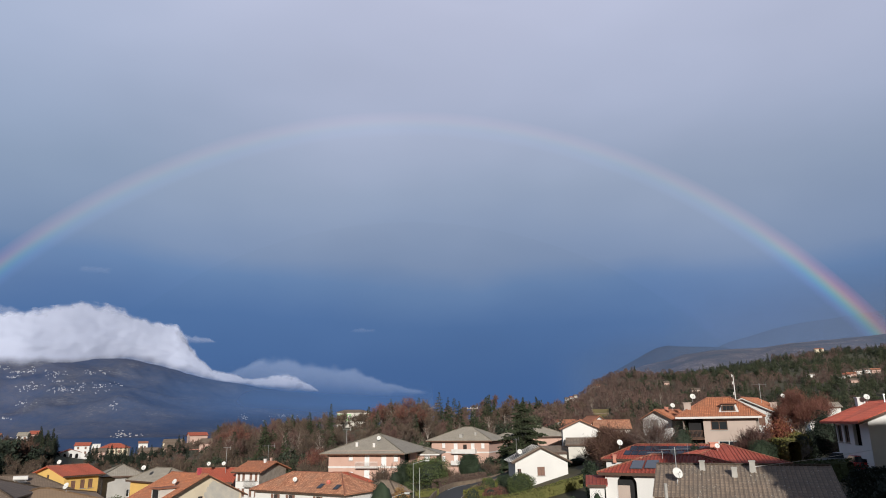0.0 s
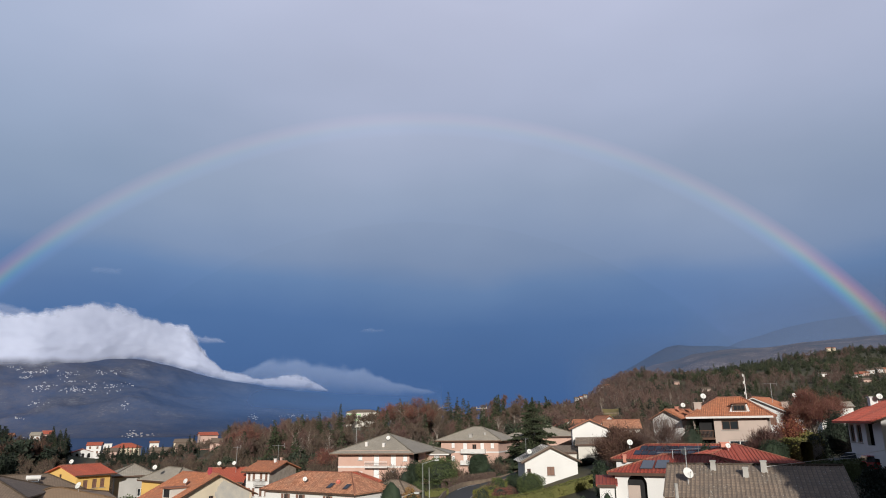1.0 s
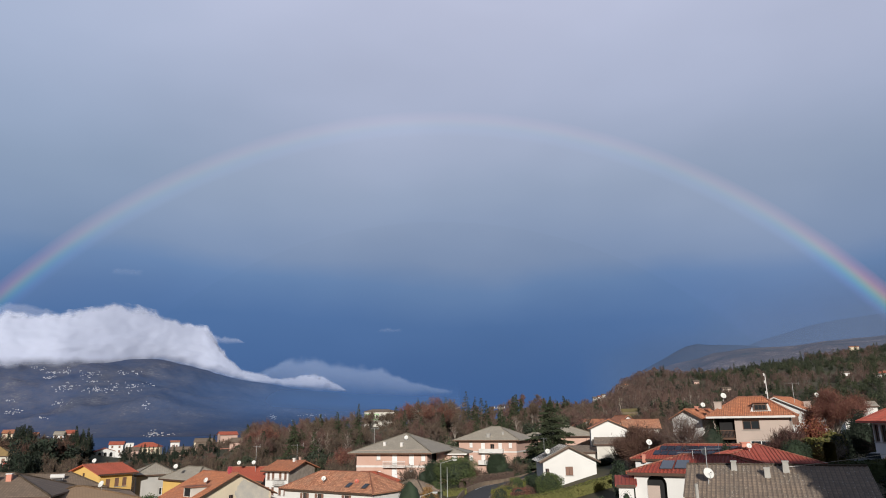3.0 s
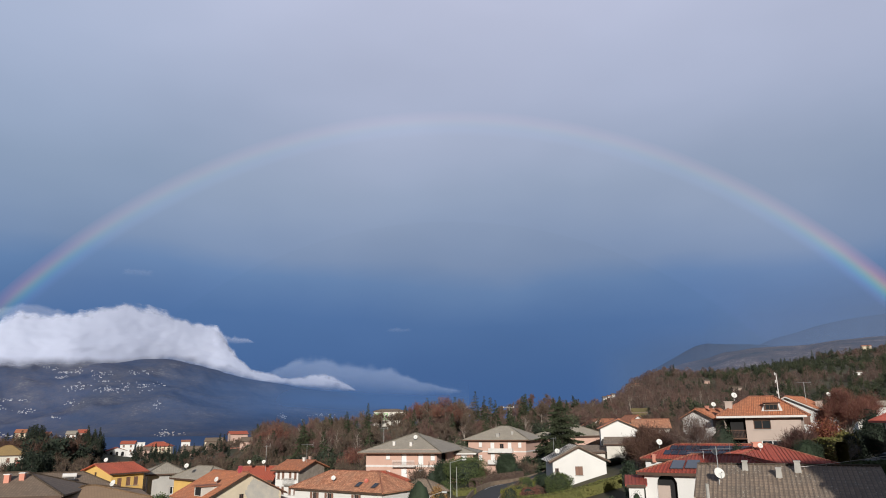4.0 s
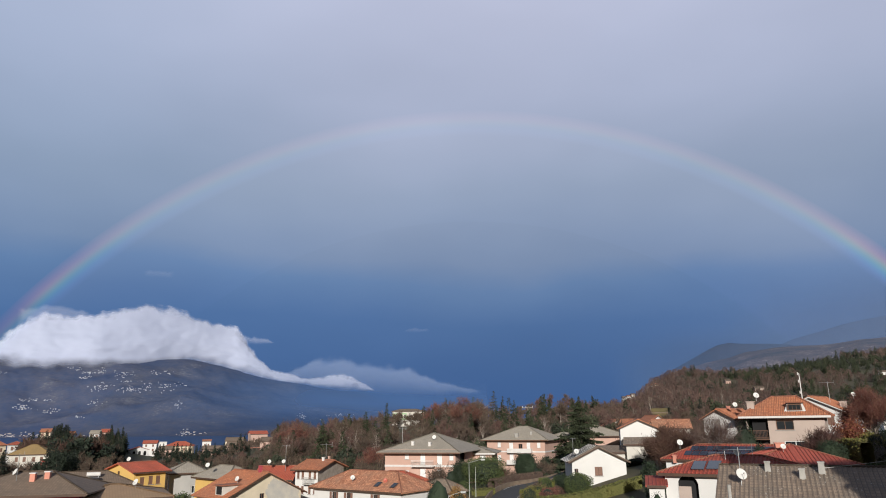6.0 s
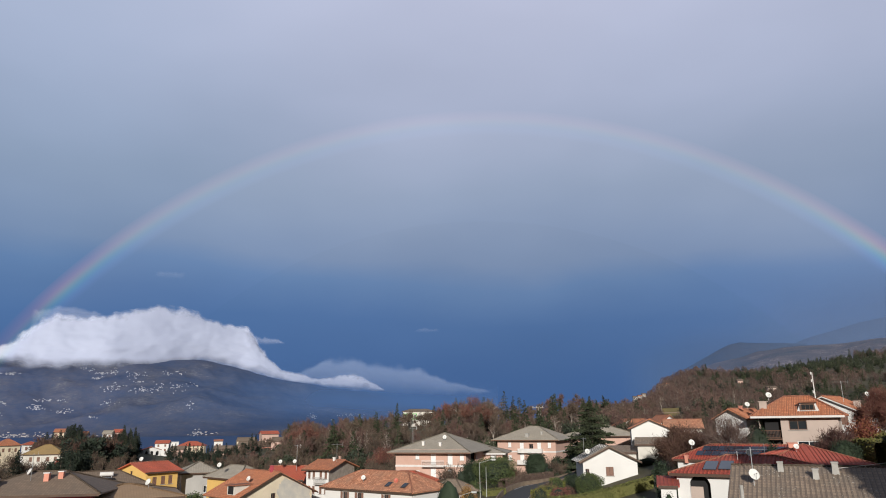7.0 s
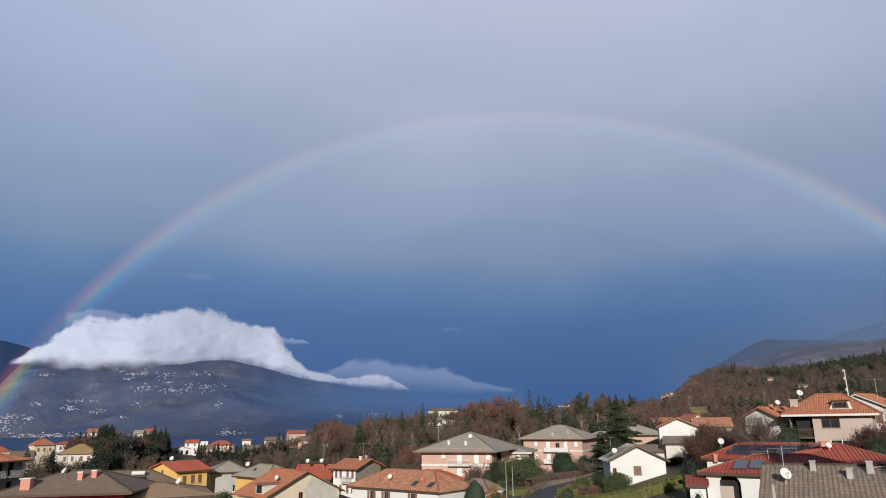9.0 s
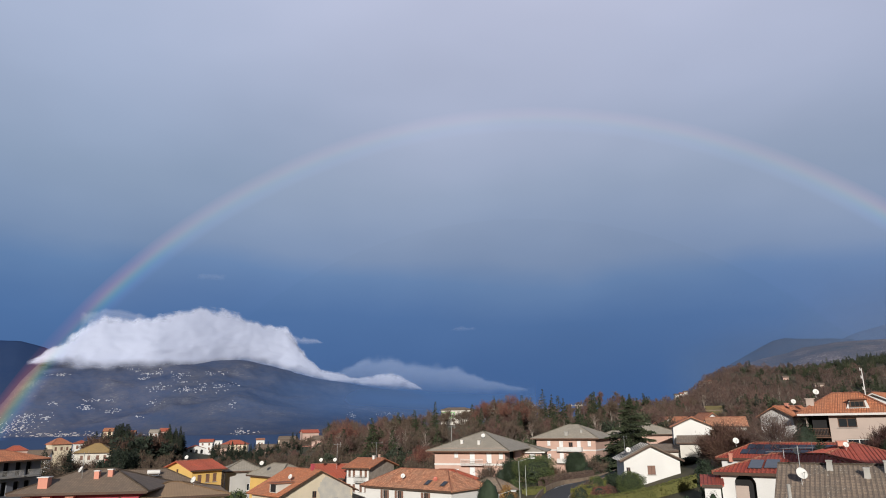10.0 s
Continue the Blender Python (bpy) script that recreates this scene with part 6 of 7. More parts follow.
forest("evergreen_grove", GROVE, grove, [BARK, LEAFBLACK], "dark rounded evergreen trees above the lake", 8)

# terraced lawns low on the hill
for az, r, w in TERRACES:
    p = site(az, r)
    z = ground_at(p.x, p.y)
    t = thing("garden_terrace", "sunlit lawn terrace behind a low stone wall", "terrace", m=pose(p.x, p.y, z, 0, 0, -az))
    part("retaining_wall", boxes((-w / 2, w / 2, -2.6, -2.2, -1.0, 0.5)), STONE, t)
    bm = bmesh.new()
    q = [bm.verts.new(c) for c in ((-w / 2, -2.2, 0.5), (w / 2, -2.2, 0.5), (w / 2, 2.0, 2.3), (-w / 2, 2.0, 2.3), (-w / 2, 2.0, -1.0), (w / 2, 2.0, -1.0), (-w / 2, -2.2, -1.0), (w / 2, -2.2, -1.0))]
    for f in ((0, 1, 2, 3), (3, 2, 5, 4), (0, 3, 4, 6), (1, 7, 5, 2)):
        bm.faces.new([q[k] for k in f])
    part("lawn", bm, coloured("sunlit_lawn", (0.20, 0.155, 0.055), (0.12, 0.10, 0.045), 0.4, 0.95, 0.3), t)

# ---------------------------------------------------------------- gardens
def shrub(name, az, r, wide, top, mat, label, n=1800, size=0.2, seed=1, category="bush", lumps=9, deep=None, heart=0.6, flat=0.0):
    """A bush that stands on the ground and reaches the given height above the sea."""
    p = site(az, r)
    z = ground_at(p.x, p.y) - 0.2
    rz = max(0.5, (top - z) / 1.9)
    return bush(name, p.x, p.y, z, (wide / 2, (deep or wide) / 2, rz), mat, label, n, size, seed, category, "", lumps, heart, flat)


def tree_at(name, kind, az, r, top, label, **kw):
    p = site(az, r)
    return plant_tree(name, kind, p.x, p.y, top - ground_at(p.x, p.y) + 0.2, label, **kw)


tree_at("cedar", "fir", 6.55, 145, 64.0, "broad dark cedar behind the white house", width=0.48, n=19000, size=0.6, seed=3, blunt=0.6, tiers=9, droop=0.24)
tree_at("cedar", "fir", 5.0, 153, 57.6, "lower dark cedar beside the apartment block", width=0.44, n=7000, size=0.6, seed=4, blunt=0.5, tiers=7, droop=0.24)
shrub("round_bush", -1.35, 126, 8.4, 54.6, LEAFGREEN, "large round green bush beside the road", 7000, 0.22, 2, heart=0.62)
shrub("clipped_tree", 1.94, 150, 6.0, 54.3, LEAFDARK, "tall clipped dark green tree by the lamp post", 9000, 0.19, 3, "tree", 16, heart=0.74, flat=0.3)
shrub("laurel", 3.6, 153, 4.0, 53.2, LEAFDARK, "dark laurel bush below the apartment block", 2400, 0.24, 4)
shrub("laurel", 4.9, 150, 4.4, 53.9, LEAFDARK, "dark green laurel bush below the cedar", 2600, 0.24, 5)
shrub("cypress_bush", -3.3, 128, 4.2, 53.6, LEAFDARK, "dark pointed evergreen in front of the block", 2600, 0.24, 6)
shrub("cypress_bush", -4.1, 126, 2.6, 52.4, LEAFDARK, "small dark evergreen in front of the block", 1600, 0.22, 7)
shrub("clipped_bush", -5.2, 96, 3.3, 52.7, LEAFDARK, "smooth clipped dark green bush beside the wall", 9000, 0.11, 8, lumps=16, heart=0.86)
shrub("yellow_bush", -3.57, 99, 3.0, 51.7, LEAFRUST, "rust-yellow bush beside the lamp posts", 1800, 0.16, 9)
shrub("olive_bush", 5.92, 111, 4.9, 52.5, LEAFGREEN, "round olive-green bush before the white wall", 9000, 0.16, 10, lumps=12, heart=0.66)
shrub("golden_bush", 2.1, 105, 3.4, 51.3, LEAFYELLOW, "clipped yellow-green bush at the road's bend", 1800, 0.15, 11)
shrub("brown_shrub", 3.6, 109, 3.6, 50.6, TWIGRED, "leafless brown shrub behind the hedge", 2200, 0.16, 12)
shrub("dark_conifer", 11.6, 92, 2.4, 55.6, LEAFDARK, "dark conifer in the shade between houses", 2400, 0.2, 13, "tree")
shrub("dark_conifer", 12.4, 88, 2.2, 54.6, LEAFDARK, "dark conifer beside the garden path", 2000, 0.2, 14, "tree")
shrub("clipped_bush", 12.0, 62, 1.9, 54.45, LEAFDARK, "smooth clipped green bush by the arched house", 9000, 0.09, 15, lumps=18, heart=0.88)
shrub("privet", 13.3, 96, 4.2, 54.6, LEAFGREEN, "sunlit green privet above the lane", 2200, 0.18, 16)
tree_at("copper_beech", "bare", 12.9, 110, 60.2, "wide dark brown tree holding dry leaves", mat=TWIGBEECH, seed=31, spread=0.5, twigs=24000, tw=0.03, tl=0.5, trunk=0.2, depth=3, jit=0.4)
tree_at("copper_beech", "bare", 14.3, 108, 59.4, "wide brown leafless tree beside the villa", mat=TWIGBEECH, seed=32, spread=0.5, twigs=16000, tw=0.03, tl=0.5, trunk=0.2, depth=3, jit=0.4)
tree_at("bare_tree", "bare", 16.35, 95.6, 61.6, "brown bare tree before the white villa wing", mat=TWIGHILL, bark=WOODBARK, seed=33, spread=0.34, twigs=6000, tw=0.013, tl=0.6, trunk=0.2, depth=3)
shrub("dark_bush", 18.6, 96.3, 4.2, 60.0, LEAFDARK, "dark evergreen bush under the villa's porch", 2400, 0.16, 17)
shrub("dark_bush", 19.6, 88, 1.6, 57.9, LEAFDARK, "low dark bush beneath the villa", 1400, 0.15, 18)
tree_at("purple_shrub", "bare", 23.75, 87, 59.5, "dense purple-brown leafless shrub by the villa", category="shrub", mat=TWIGDARK, seed=34, spread=0.45, twigs=7000, tw=0.022, tl=0.4, trunk=0.12, depth=3, jit=0.2)
tree_at("brown_shrub", "bare", 22.8, 88, 58.4, "brown leafless shrub against the beige wall", category="shrub", mat=TWIG, seed=35, spread=0.4, twigs=4000, tw=0.02, tl=0.4, trunk=0.12, depth=3, jit=0.2)
shrub("dome_bush", 24.2, 83, 2.9, 58.0, LEAFDARK, "round clipped dark green bush", 9000, 0.12, 19, lumps=16, heart=0.76)
tree_at("russet_tree", "bare", 27.1, 104, 64.7, "round-headed russet tree with dense fine twigs", mat=TWIGRED, bark=PALEBARK, seed=36, spread=0.60, twigs=42000, tw=0.014, tl=0.5, trunk=0.36, depth=3, jit=0.35)
tree_at("orange_tree", "bare", 25.4, 96, 60.3, "small tree with rust-orange autumn leaves", mat=coloured("orange_leaves", (0.22, 0.065, 0.035), (0.15, 0.05, 0.03), 0.5, 0.85, vary=0.35), seed=37, spread=0.3, twigs=6000, tw=0.06, tl=0.2, trunk=0.25, depth=3, jit=0.3)
tree_at("yellow_tree", "bare", 26.6, 92, 59.0, "small tree with yellow-green leaves", mat=LEAFYELLOW, seed=38, spread=0.35, twigs=5000, tw=0.06, tl=0.2, trunk=0.25, depth=3, jit=0.3)
shrub("golden_bush", 26.9, 86, 2.6, 58.9, LEAFYELLOW, "spreading yellow-green conifer in the garden", 2000, 0.18, 20)
tree_at("bare_sapling", "bare", 26.85, 84, 58.3, "thin pale bare sapling", mat=PALEBARK, bark=PALEBARK, seed=39, spread=0.3, twigs=420, tw=0.016, tl=0.5, trunk=0.25)
tree_at("red_tree", "bare", -10.6, 205, 54.6, "reddish leafless tree behind the orange roofs", mat=TWIGRED, seed=40, spread=0.45, twigs=5000, tw=0.04, tl=0.6, trunk=0.25, depth=3, jit=0.3)
tree_at("dark_oak", "bare", -33.35, 200, 55.6, "dark evergreen oak between the roofs", mat=LEAFBLACK, seed=41, spread=0.36, twigs=9000, tw=0.16, tl=0.4, trunk=0.2, depth=3, jit=0.5)
tree_at("brown_tree", "bare", -36.9, 175, 56.2, "brown leafless tree above the grey roof", mat=TWIG, seed=42, spread=0.5, twigs=7000, tw=0.045, tl=0.6, trunk=0.2, depth=3, jit=0.4)
shrub("palm_bush", -25.0, 112, 3.8, 51.2, LEAFGREEN, "bushy green palm beside the yellow house", 1800, 0.3, 21)
shrub("brown_shrub", -27.2, 112, 2.4, 51.5, TWIG, "brown leafless shrub before the yellow wall", 1600, 0.16, 22)

for i, (az, r, w, top, mat, lab) in enumerate((
        (2.9, 113, 2.6, 50.6, LEAFHEDGE, "sunlit olive bush on the bank above the road"), (3.5, 117, 3.0, 51.4, LEAFGREEN, "round green bush on the bank above the road"),
        (4.3, 112, 2.8, 50.5, TWIGBEECH, "leafless brown bush on the bank"), (4.7, 119, 2.6, 51.8, LEAFDARK, "dark green bush beside the white house"),
        (3.2, 119.5, 2.2, 51.2, LEAFHEDGE, "sunlit olive bush at the road's edge"), (2.9, 138, 3.0, 52.0, LEAFDARK, "dark green bush behind the road"),
        (-0.1, 132, 2.8, 51.9, TWIGBEECH, "leafless brown bush below the apartment block"), (9.4, 109, 2.0, 51.4, LEAFHEDGE, "sunlit olive bush behind the hedge"),
        (8.2, 108, 1.8, 50.9, TWIGTAN, "bare tan bush behind the hedge"), (-3.0, 119, 2.4, 50.6, LEAFGREEN, "green bush under the street lamp"))):
    shrub("garden_bush", az, r, w, top, mat, lab, 1500, 0.17, 230 + i)
hedge("hedge", site(2.6, 106).xy, site(10.9, 104).xy, 1.7, 1.6, LEAFHEDGE, "long sunlit olive-green hedge below the white house", 3)
hedge("hedge", site(1.7, 99).xy, site(2.6, 112).xy, 1.6, 1.5, LEAFGOLD, "clipped yellow-green hedge at the road's bend", 7)
hedge("hedge", site(1.6, 112).xy, site(3.9, 118.5).xy, 1.5, 1.3, LEAFGOLD, "clipped yellow-green hedge curving along the road", 9)
hedge("hedge", site(-0.9, 122).xy, site(3.0, 136).xy, 1.8, 1.4, TWIGTAN, "dry brown beech hedge behind the road", 10)
hedge("hedge", site(-2.4, 116).xy, site(-0.7, 117).xy, 1.2, 1.6, LEAFHEDGE, "low sunlit green hedge below the round bush", 8)
hedge("hedge", site(25.0, 86).xy, site(26.4, 82).xy, 3.0, 1.2, LEAFYELLOW, "tall clipped hedge with a golden top", 4)
hedge("hedge", site(26.0, 74).xy, site(29.8, 71).xy, 1.9, 1.1, LEAFGREEN, "low green hedge along the drive", 5)
hedge("hedge", site(12.8, 100).xy, site(16.2, 98).xy, 1.8, 1.2, LEAFHEDGE, "clipped green hedge below the russet trees", 6)

# near-black leaves here put the yard's deep shade into the colour
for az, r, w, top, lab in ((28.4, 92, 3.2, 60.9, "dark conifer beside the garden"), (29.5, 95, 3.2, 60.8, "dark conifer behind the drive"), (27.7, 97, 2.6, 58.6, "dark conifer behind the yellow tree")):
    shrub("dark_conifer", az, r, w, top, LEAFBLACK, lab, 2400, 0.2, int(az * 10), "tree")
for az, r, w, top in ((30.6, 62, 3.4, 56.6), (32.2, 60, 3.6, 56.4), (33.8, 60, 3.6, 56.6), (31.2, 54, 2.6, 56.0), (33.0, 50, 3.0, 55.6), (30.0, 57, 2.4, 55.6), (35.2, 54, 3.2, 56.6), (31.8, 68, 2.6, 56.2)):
    shrub("laurel_bush", az, r, w, top, LEAFBLACK, "laurel bush below the drive, deep shade put into its leaf colour", 1500, 0.2, int(az * 10))

# skyline firs on the rise
k = 0
for az, top_el, r in ((-6.3, 1.35, 400), (-9.43, 1.55, 300), (-4.44, 1.9, 330), (-2.19, 2.0, 345), (-0.45, 2.45, 340), (0.2, 2.0, 335), (0.75, 1.9, 300), (1.25, 1.65, 290),
                      (3.5, 2.1, 340), (4.04, 1.7, 350), (5.9, 1.8, 330), (6.4, 1.9, 325), (7.7, 1.65, 340), (-5.6, 1.0, 270), (-14.5, 0.3, 235), (-11.0, 0.9, 280), (2.4, 1.2, 280)):
    k += 1
    tree_at("fir", "fir", az, r, EYE + r * math.tan(radians(top_el)) + 0.6, "dark fir standing above the bare wood", group="firs on the skyline", width=(0.26, 0.32, 0.22, 0.36)[k % 4], n=2600, size=0.85, seed=60 + k, blunt=(0.9, 0.75, 1.0)[k % 3], tiers=(11, 9, 13, 8, 12)[k % 5])

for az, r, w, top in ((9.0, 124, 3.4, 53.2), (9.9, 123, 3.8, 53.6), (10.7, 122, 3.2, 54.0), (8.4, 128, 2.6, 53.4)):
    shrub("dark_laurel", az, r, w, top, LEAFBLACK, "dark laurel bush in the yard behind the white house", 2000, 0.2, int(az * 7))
for i, (az, r, el, sp) in enumerate(((-3.6, 322, 2.1, 0.46), (-2.9, 318, 2.35, 0.5), (-1.6, 325, 2.05, 0.44), (-4.9, 330, 1.9, 0.42), (4.9, 335, 1.75, 0.5), (-17.0, 262, 0.3, 0.5), (-13.0, 258, 0.5, 0.5))):
    tree_at("bare_tree", "bare", az, r, EYE + r * math.tan(radians(el)), "round-headed leafless tree above the brown wood", group="tall bare trees", mat=(TWIG, TWIGRED)[i % 2], bark=(PALEBARK, WOODBARK)[i % 2], seed=500 + i, spread=sp, twigs=6000, tw=0.05, tl=0.9, trunk=0.35, depth=3, jit=0.5)

# undergrowth and small trees between the houses
rng = np.random.default_rng(5)
LUMP = [(np.zeros((0, 3)), [], leaf_cloud(90 + s, 420, (1.5, 1.5, 1.1), 0.3, 6) + np.array((0, 0, 0.9))) for s in range(5)]
SCRUB = [bare_tree(120 + s, 4.2, 0.5, 420, 0.036, 0.75, 0.2, depth=1, jit=0.3) for s in range(4)]


def free(a, d, x, y):
    if any((x - px) ** 2 + (y - py) ** 2 < (pr + 0.8) ** 2 for px, py, pr in PLOTS):
        return False
    if 3.0 < a < 9.5 and 98 < d < 121:
        return False
    return not any(abs(a - ra) < 2.4 and abs(d - rd) < 11 for ra, rd in ((-0.8, 105), (0.2, 120), (1.0, 138), (2.2, 150)))


fill = scatter(rng, (-44, 36), (78, 235), 900, free)
forest("garden_shrubbery", LUMP, [(x, y, s * 0.8) for x, y, s in fill[:420]], [BARK, LEAFDARK], "dark evergreen shrubs filling the gardens", 21)
forest("garden_shrubbery", LUMP, [(x, y, s * 0.65) for x, y, s in fill[420:600]], [BARK, LEAFGREEN], "green shrubs filling the gardens", 22)
forest("garden_scrub", SCRUB, [(x, y, s) for x, y, s in fill[600:830]], [WOODBARK, TWIG], "bare brown shrubs filling the gardens", 23)
edge = scatter(rng, (-22, 14), (175, 270), 190, free)
forest("wood_edge", SCRUB, [(x, y, s * 1.5) for x, y, s in edge], [WOODBARK, TWIG], "bare brown thicket at the wood's edge", 24)
forest("wood_edge_evergreens", LUMP, [(x, y, s * 1.5) for x, y, s in scatter(rng, (-24, 14), (180, 280), 210, free)], [BARK, LEAFHILL], "dark evergreens at the wood's edge", 25)


# ---------------------------------------------------------------- road, lamps, masts
def ribbon(name, centre, wide, mat, lift, label, parent=None):
    bm = bmesh.new()
    prev = None
    for i, c in enumerate(centre):
        a, b = centre[max(0, i - 1)], centre[min(len(centre) - 1, i + 1)]
        d = (b - a).normalized()
        s = Vector((-d.y, d.x, 0))
        row = []
        for q in (-wide / 2, 0, wide / 2):
            v = c + s * q
            row.append(bm.verts.new((v.x, v.y, ground_at(c.x, c.y) + lift)))
        if prev:
            for j in range(2):
                bm.faces.new((prev[j + 1], prev[j], row[j], row[j + 1]))
        prev = row
    ob = part(name, bm, mat, parent)
    return tagged(ob, label, name.replace("_", " "), kind="structure")


def spline(pts, n=10):
    out = []
    for i in range(len(pts) - 1):
        p0, p1, p2, p3 = (pts[min(max(k, 0), len(pts) - 1)] for k in (i - 1, i, i + 1, i + 2))
        for j in range(n):
            t = j / n
            out.append(0.5 * ((2 * p1) + (p2 - p0) * t + (2 * p0 - 5 * p1 + 4 * p2 - p3) * t * t + (3 * p1 - p0 - 3 * p2 + p3) * t ** 3))
    return out + [pts[-1]]


way = spline([site(-4.5, 70), site(-2.2, 90), site(-0.3, 106), site(0.5, 116), site(1.7, 123.5), site(3.3, 128), site(5.0, 134), site(6.6, 142), site(9.0, 150)])
ribbon("road", way, 4.4, ASPHALT, 0.12, "narrow asphalt road bending up between gardens")
for sgn in (-1, 1):
    ln = []
    for i in range(1, len(way) - 1):
        d = (way[i + 1] - way[i - 1]).normalized()
        ln.append(way[i] + Vector((-d.y, d.x, 0)) * 1.95 * sgn)
    ribbon("road_line", ln, 0.14, LINE, 0.128, "worn white line along the road's edge")
    wl = [c + (c - w0).normalized() * 0.6 for c, w0 in zip(ln, way[1:-1])]
    bm = bmesh.new()
    for a, b in zip(wl, wl[1:]):
        za, zb = ground_at(a.x, a.y), ground_at(b.x, b.y)
        q = [bm.verts.new((v.x, v.y, z)) for v, z in ((a, za - 0.5), (b, zb - 0.5), (b, zb + 0.75), (a, za + 0.75))]
        bm.faces.new(q)
        n = Vector((-(b - a).y, (b - a).x, 0)).normalized() * 0.25
        q2 = [bm.verts.new(v.co + n) for v in q]
        bm.faces.new(q2[::-1])
        bm.faces.new((q[3], q[2], q2[2], q2[3]))
    ob = part("garden_wall", bm, STONE)
    tagged(ob, "low stone garden wall along the road", "wall", kind="structure")


def street_lamp(az, r, top, arm, label):
    p = site(az, r)
    z = ground_at(p.x, p.y)
    high = top - z
    t = thing("street_lamp", label, "street lamp", "street lamps", pose(p.x, p.y, z, 0, 0, 0))
    part("post", tube(bmesh.new(), (0, 0, -0.2), (0, 0, high), 0.06, 0.035, 8), POLE, t)
    if arm:
        part("arm", tube(bmesh.new(), (0, 0, high - 0.05), (arm, -0.2, high + 0.45), 0.03, 0.025), POLE, t)
        s = 1 if arm > 0 else -1
        h = part("lamp_head", boxes((min(arm, arm + 0.7 * s), max(arm, arm + 0.7 * s), -0.36, -0.06, high + 0.38, high + 0.54)), POLE, t)
        part("lens", boxes((min(arm, arm + 0.7 * s) + 0.08, max(arm, arm + 0.7 * s) - 0.08, -0.32, -0.10, high + 0.33, high + 0.376)), FRAME, h)
    return t


street_lamp(-2.66, 113, 53.8, 1.9, "tall grey street lamp with an arm over the road")
street_lamp(-2.15, 115, 53.0, 0, "tall grey post beside the street lamp")
street_lamp(-0.95, 145, 51.9, 0.8, "grey street lamp at the road's bend")
street_lamp(1.73, 151, 53.2, -0.5, "grey street lamp before the clipped tree")
street_lamp(-4.35, 93, 50.8, 1.6, "grey street lamp beside the clipped bush")


def radio_mast(az, r, z0, z1):
    p = site(az, r)
    t = thing("radio_mast", "white lattice radio mast with small aerials", "mast", m=pose(p.x, p.y, z0))
    h = z1 - z0
    part("pole", tube(bmesh.new(), (0, 0, 0), (0, 0, h), 0.11, 0.05, 8), EAVEWHITE, t)
    for q in (0.55, 0.7, 0.86, 0.97):
        part("aerial", tube(bmesh.new(), (-0.16, 0, h * q), (-0.16, 0, h * q + 0.35), 0.06), EAVEWHITE, t)
        part("bracket", tube(bmesh.new(), (-0.16, 0, h * q + 0.15), (0, 0, h * q + 0.15), 0.02), STEEL, t)


radio_mast(22.84, 99.5, 57.0, 65.7)
p = site(2.25, 300)
pylon = thing("power_pole", "pale twin-pole power line support with a cross-arm", "power pole", m=pose(p.x, p.y, ground_at(p.x, p.y)))
gp = ground_at(p.x, p.y)
for x in (0.2, 1.0):
    part("pole", tube(bmesh.new(), (x, 0, -0.3), (x, 0, 66.3 - gp), 0.16, 0.12), PALEBARK, pylon)
part("cross_arm", boxes((-2.4, 2.4, -0.1, 0.1, 65.7 - gp, 66.0 - gp)), PALEBARK, pylon)
for x in (-2.1, -0.7, 0.7, 2.1):
    part("insulator", tube(bmesh.new(), (x, 0, 66.0 - gp), (x, 0, 66.5 - gp), 0.09), FRAME, pylon)

# ---------------------------------------------------------------- what stands on the roofs
for x, y, w, h in ((17.47, 48.18, 0.42, 0.5), (18.95, 46.54, 0.42, 0.5), (20.3, 46.85, 0.45, 0.6)):
    u, v = local(brown, x, y)
    chimney(brown, u, v, w, h, CONCRETE, "pale stub chimney of rendered masonry", 0.75)
dish(Vector((15.21, 46.65, 55.87)), 0.69, mast=0.72, turn=12)
antenna(Vector((15.6, 47.9, 56.7)), 1.5, 2.2, 20)
dish(Vector((20.9, 64.6, 56.2)), 0.62, mast=0.9, turn=10)
antenna(Vector((20.3, 66.0, 56.2)), 1.0, 3.0, 8, 9)
dish(Vector((21.9, 88.2, 56.2)), 0.72, mast=1.1, turn=5)
chimney(pv, *local(pv, 21.1, 88.0), 0.38, 0.35, SALMON, "small red-brown chimney")
dish(Vector((29.25, 75.67, 56.5)), 0.54, mast=0.7)
chimney(redpyr, *local(redpyr, 29.6, 77.6), 0.8, 0.5, SALMON, "low broad chimney near the roof's peak")
for x, y in ((17.75, 65.4), (18.95, 64.95)):
    lay(redarch, "collector", *local(redarch, x, y), 1.12, 1.9, COLLECTOR, 0.12, 0.06, "flat grey-blue solar collector")
for i in range(13):
    for j in range(2):
        u = -4.6 + i * 0.92 - (0.5 if j == 0 else 0)
        lay(pv, "solar_panel", u, -2.3 + j * 1.15, 0.88, 1.1, PANEL, 0.10, 0.04, "" if i else "dark blue solar panel")
for i in range(5):
    for j in range(6):
        lay(white, "panel_frame", -4.3 + j * 0.68, -3.6 + i * 1.75, 0.64, 1.7, EAVEWHITE, 0.10, 0.05)
        lay(white, "solar_panel", -4.3 + j * 0.68, -3.6 + i * 1.75, 0.36, 1.5, PANEL, 0.156, 0.02, "" if i + j else "narrow dark solar panel in a white frame")
dish(site(6.0, 114.6, 54.3), 0.79, mast=1.0, turn=5)
antenna(site(5.75, 116, 54.0), 3.4, 1.0, 30, 5)
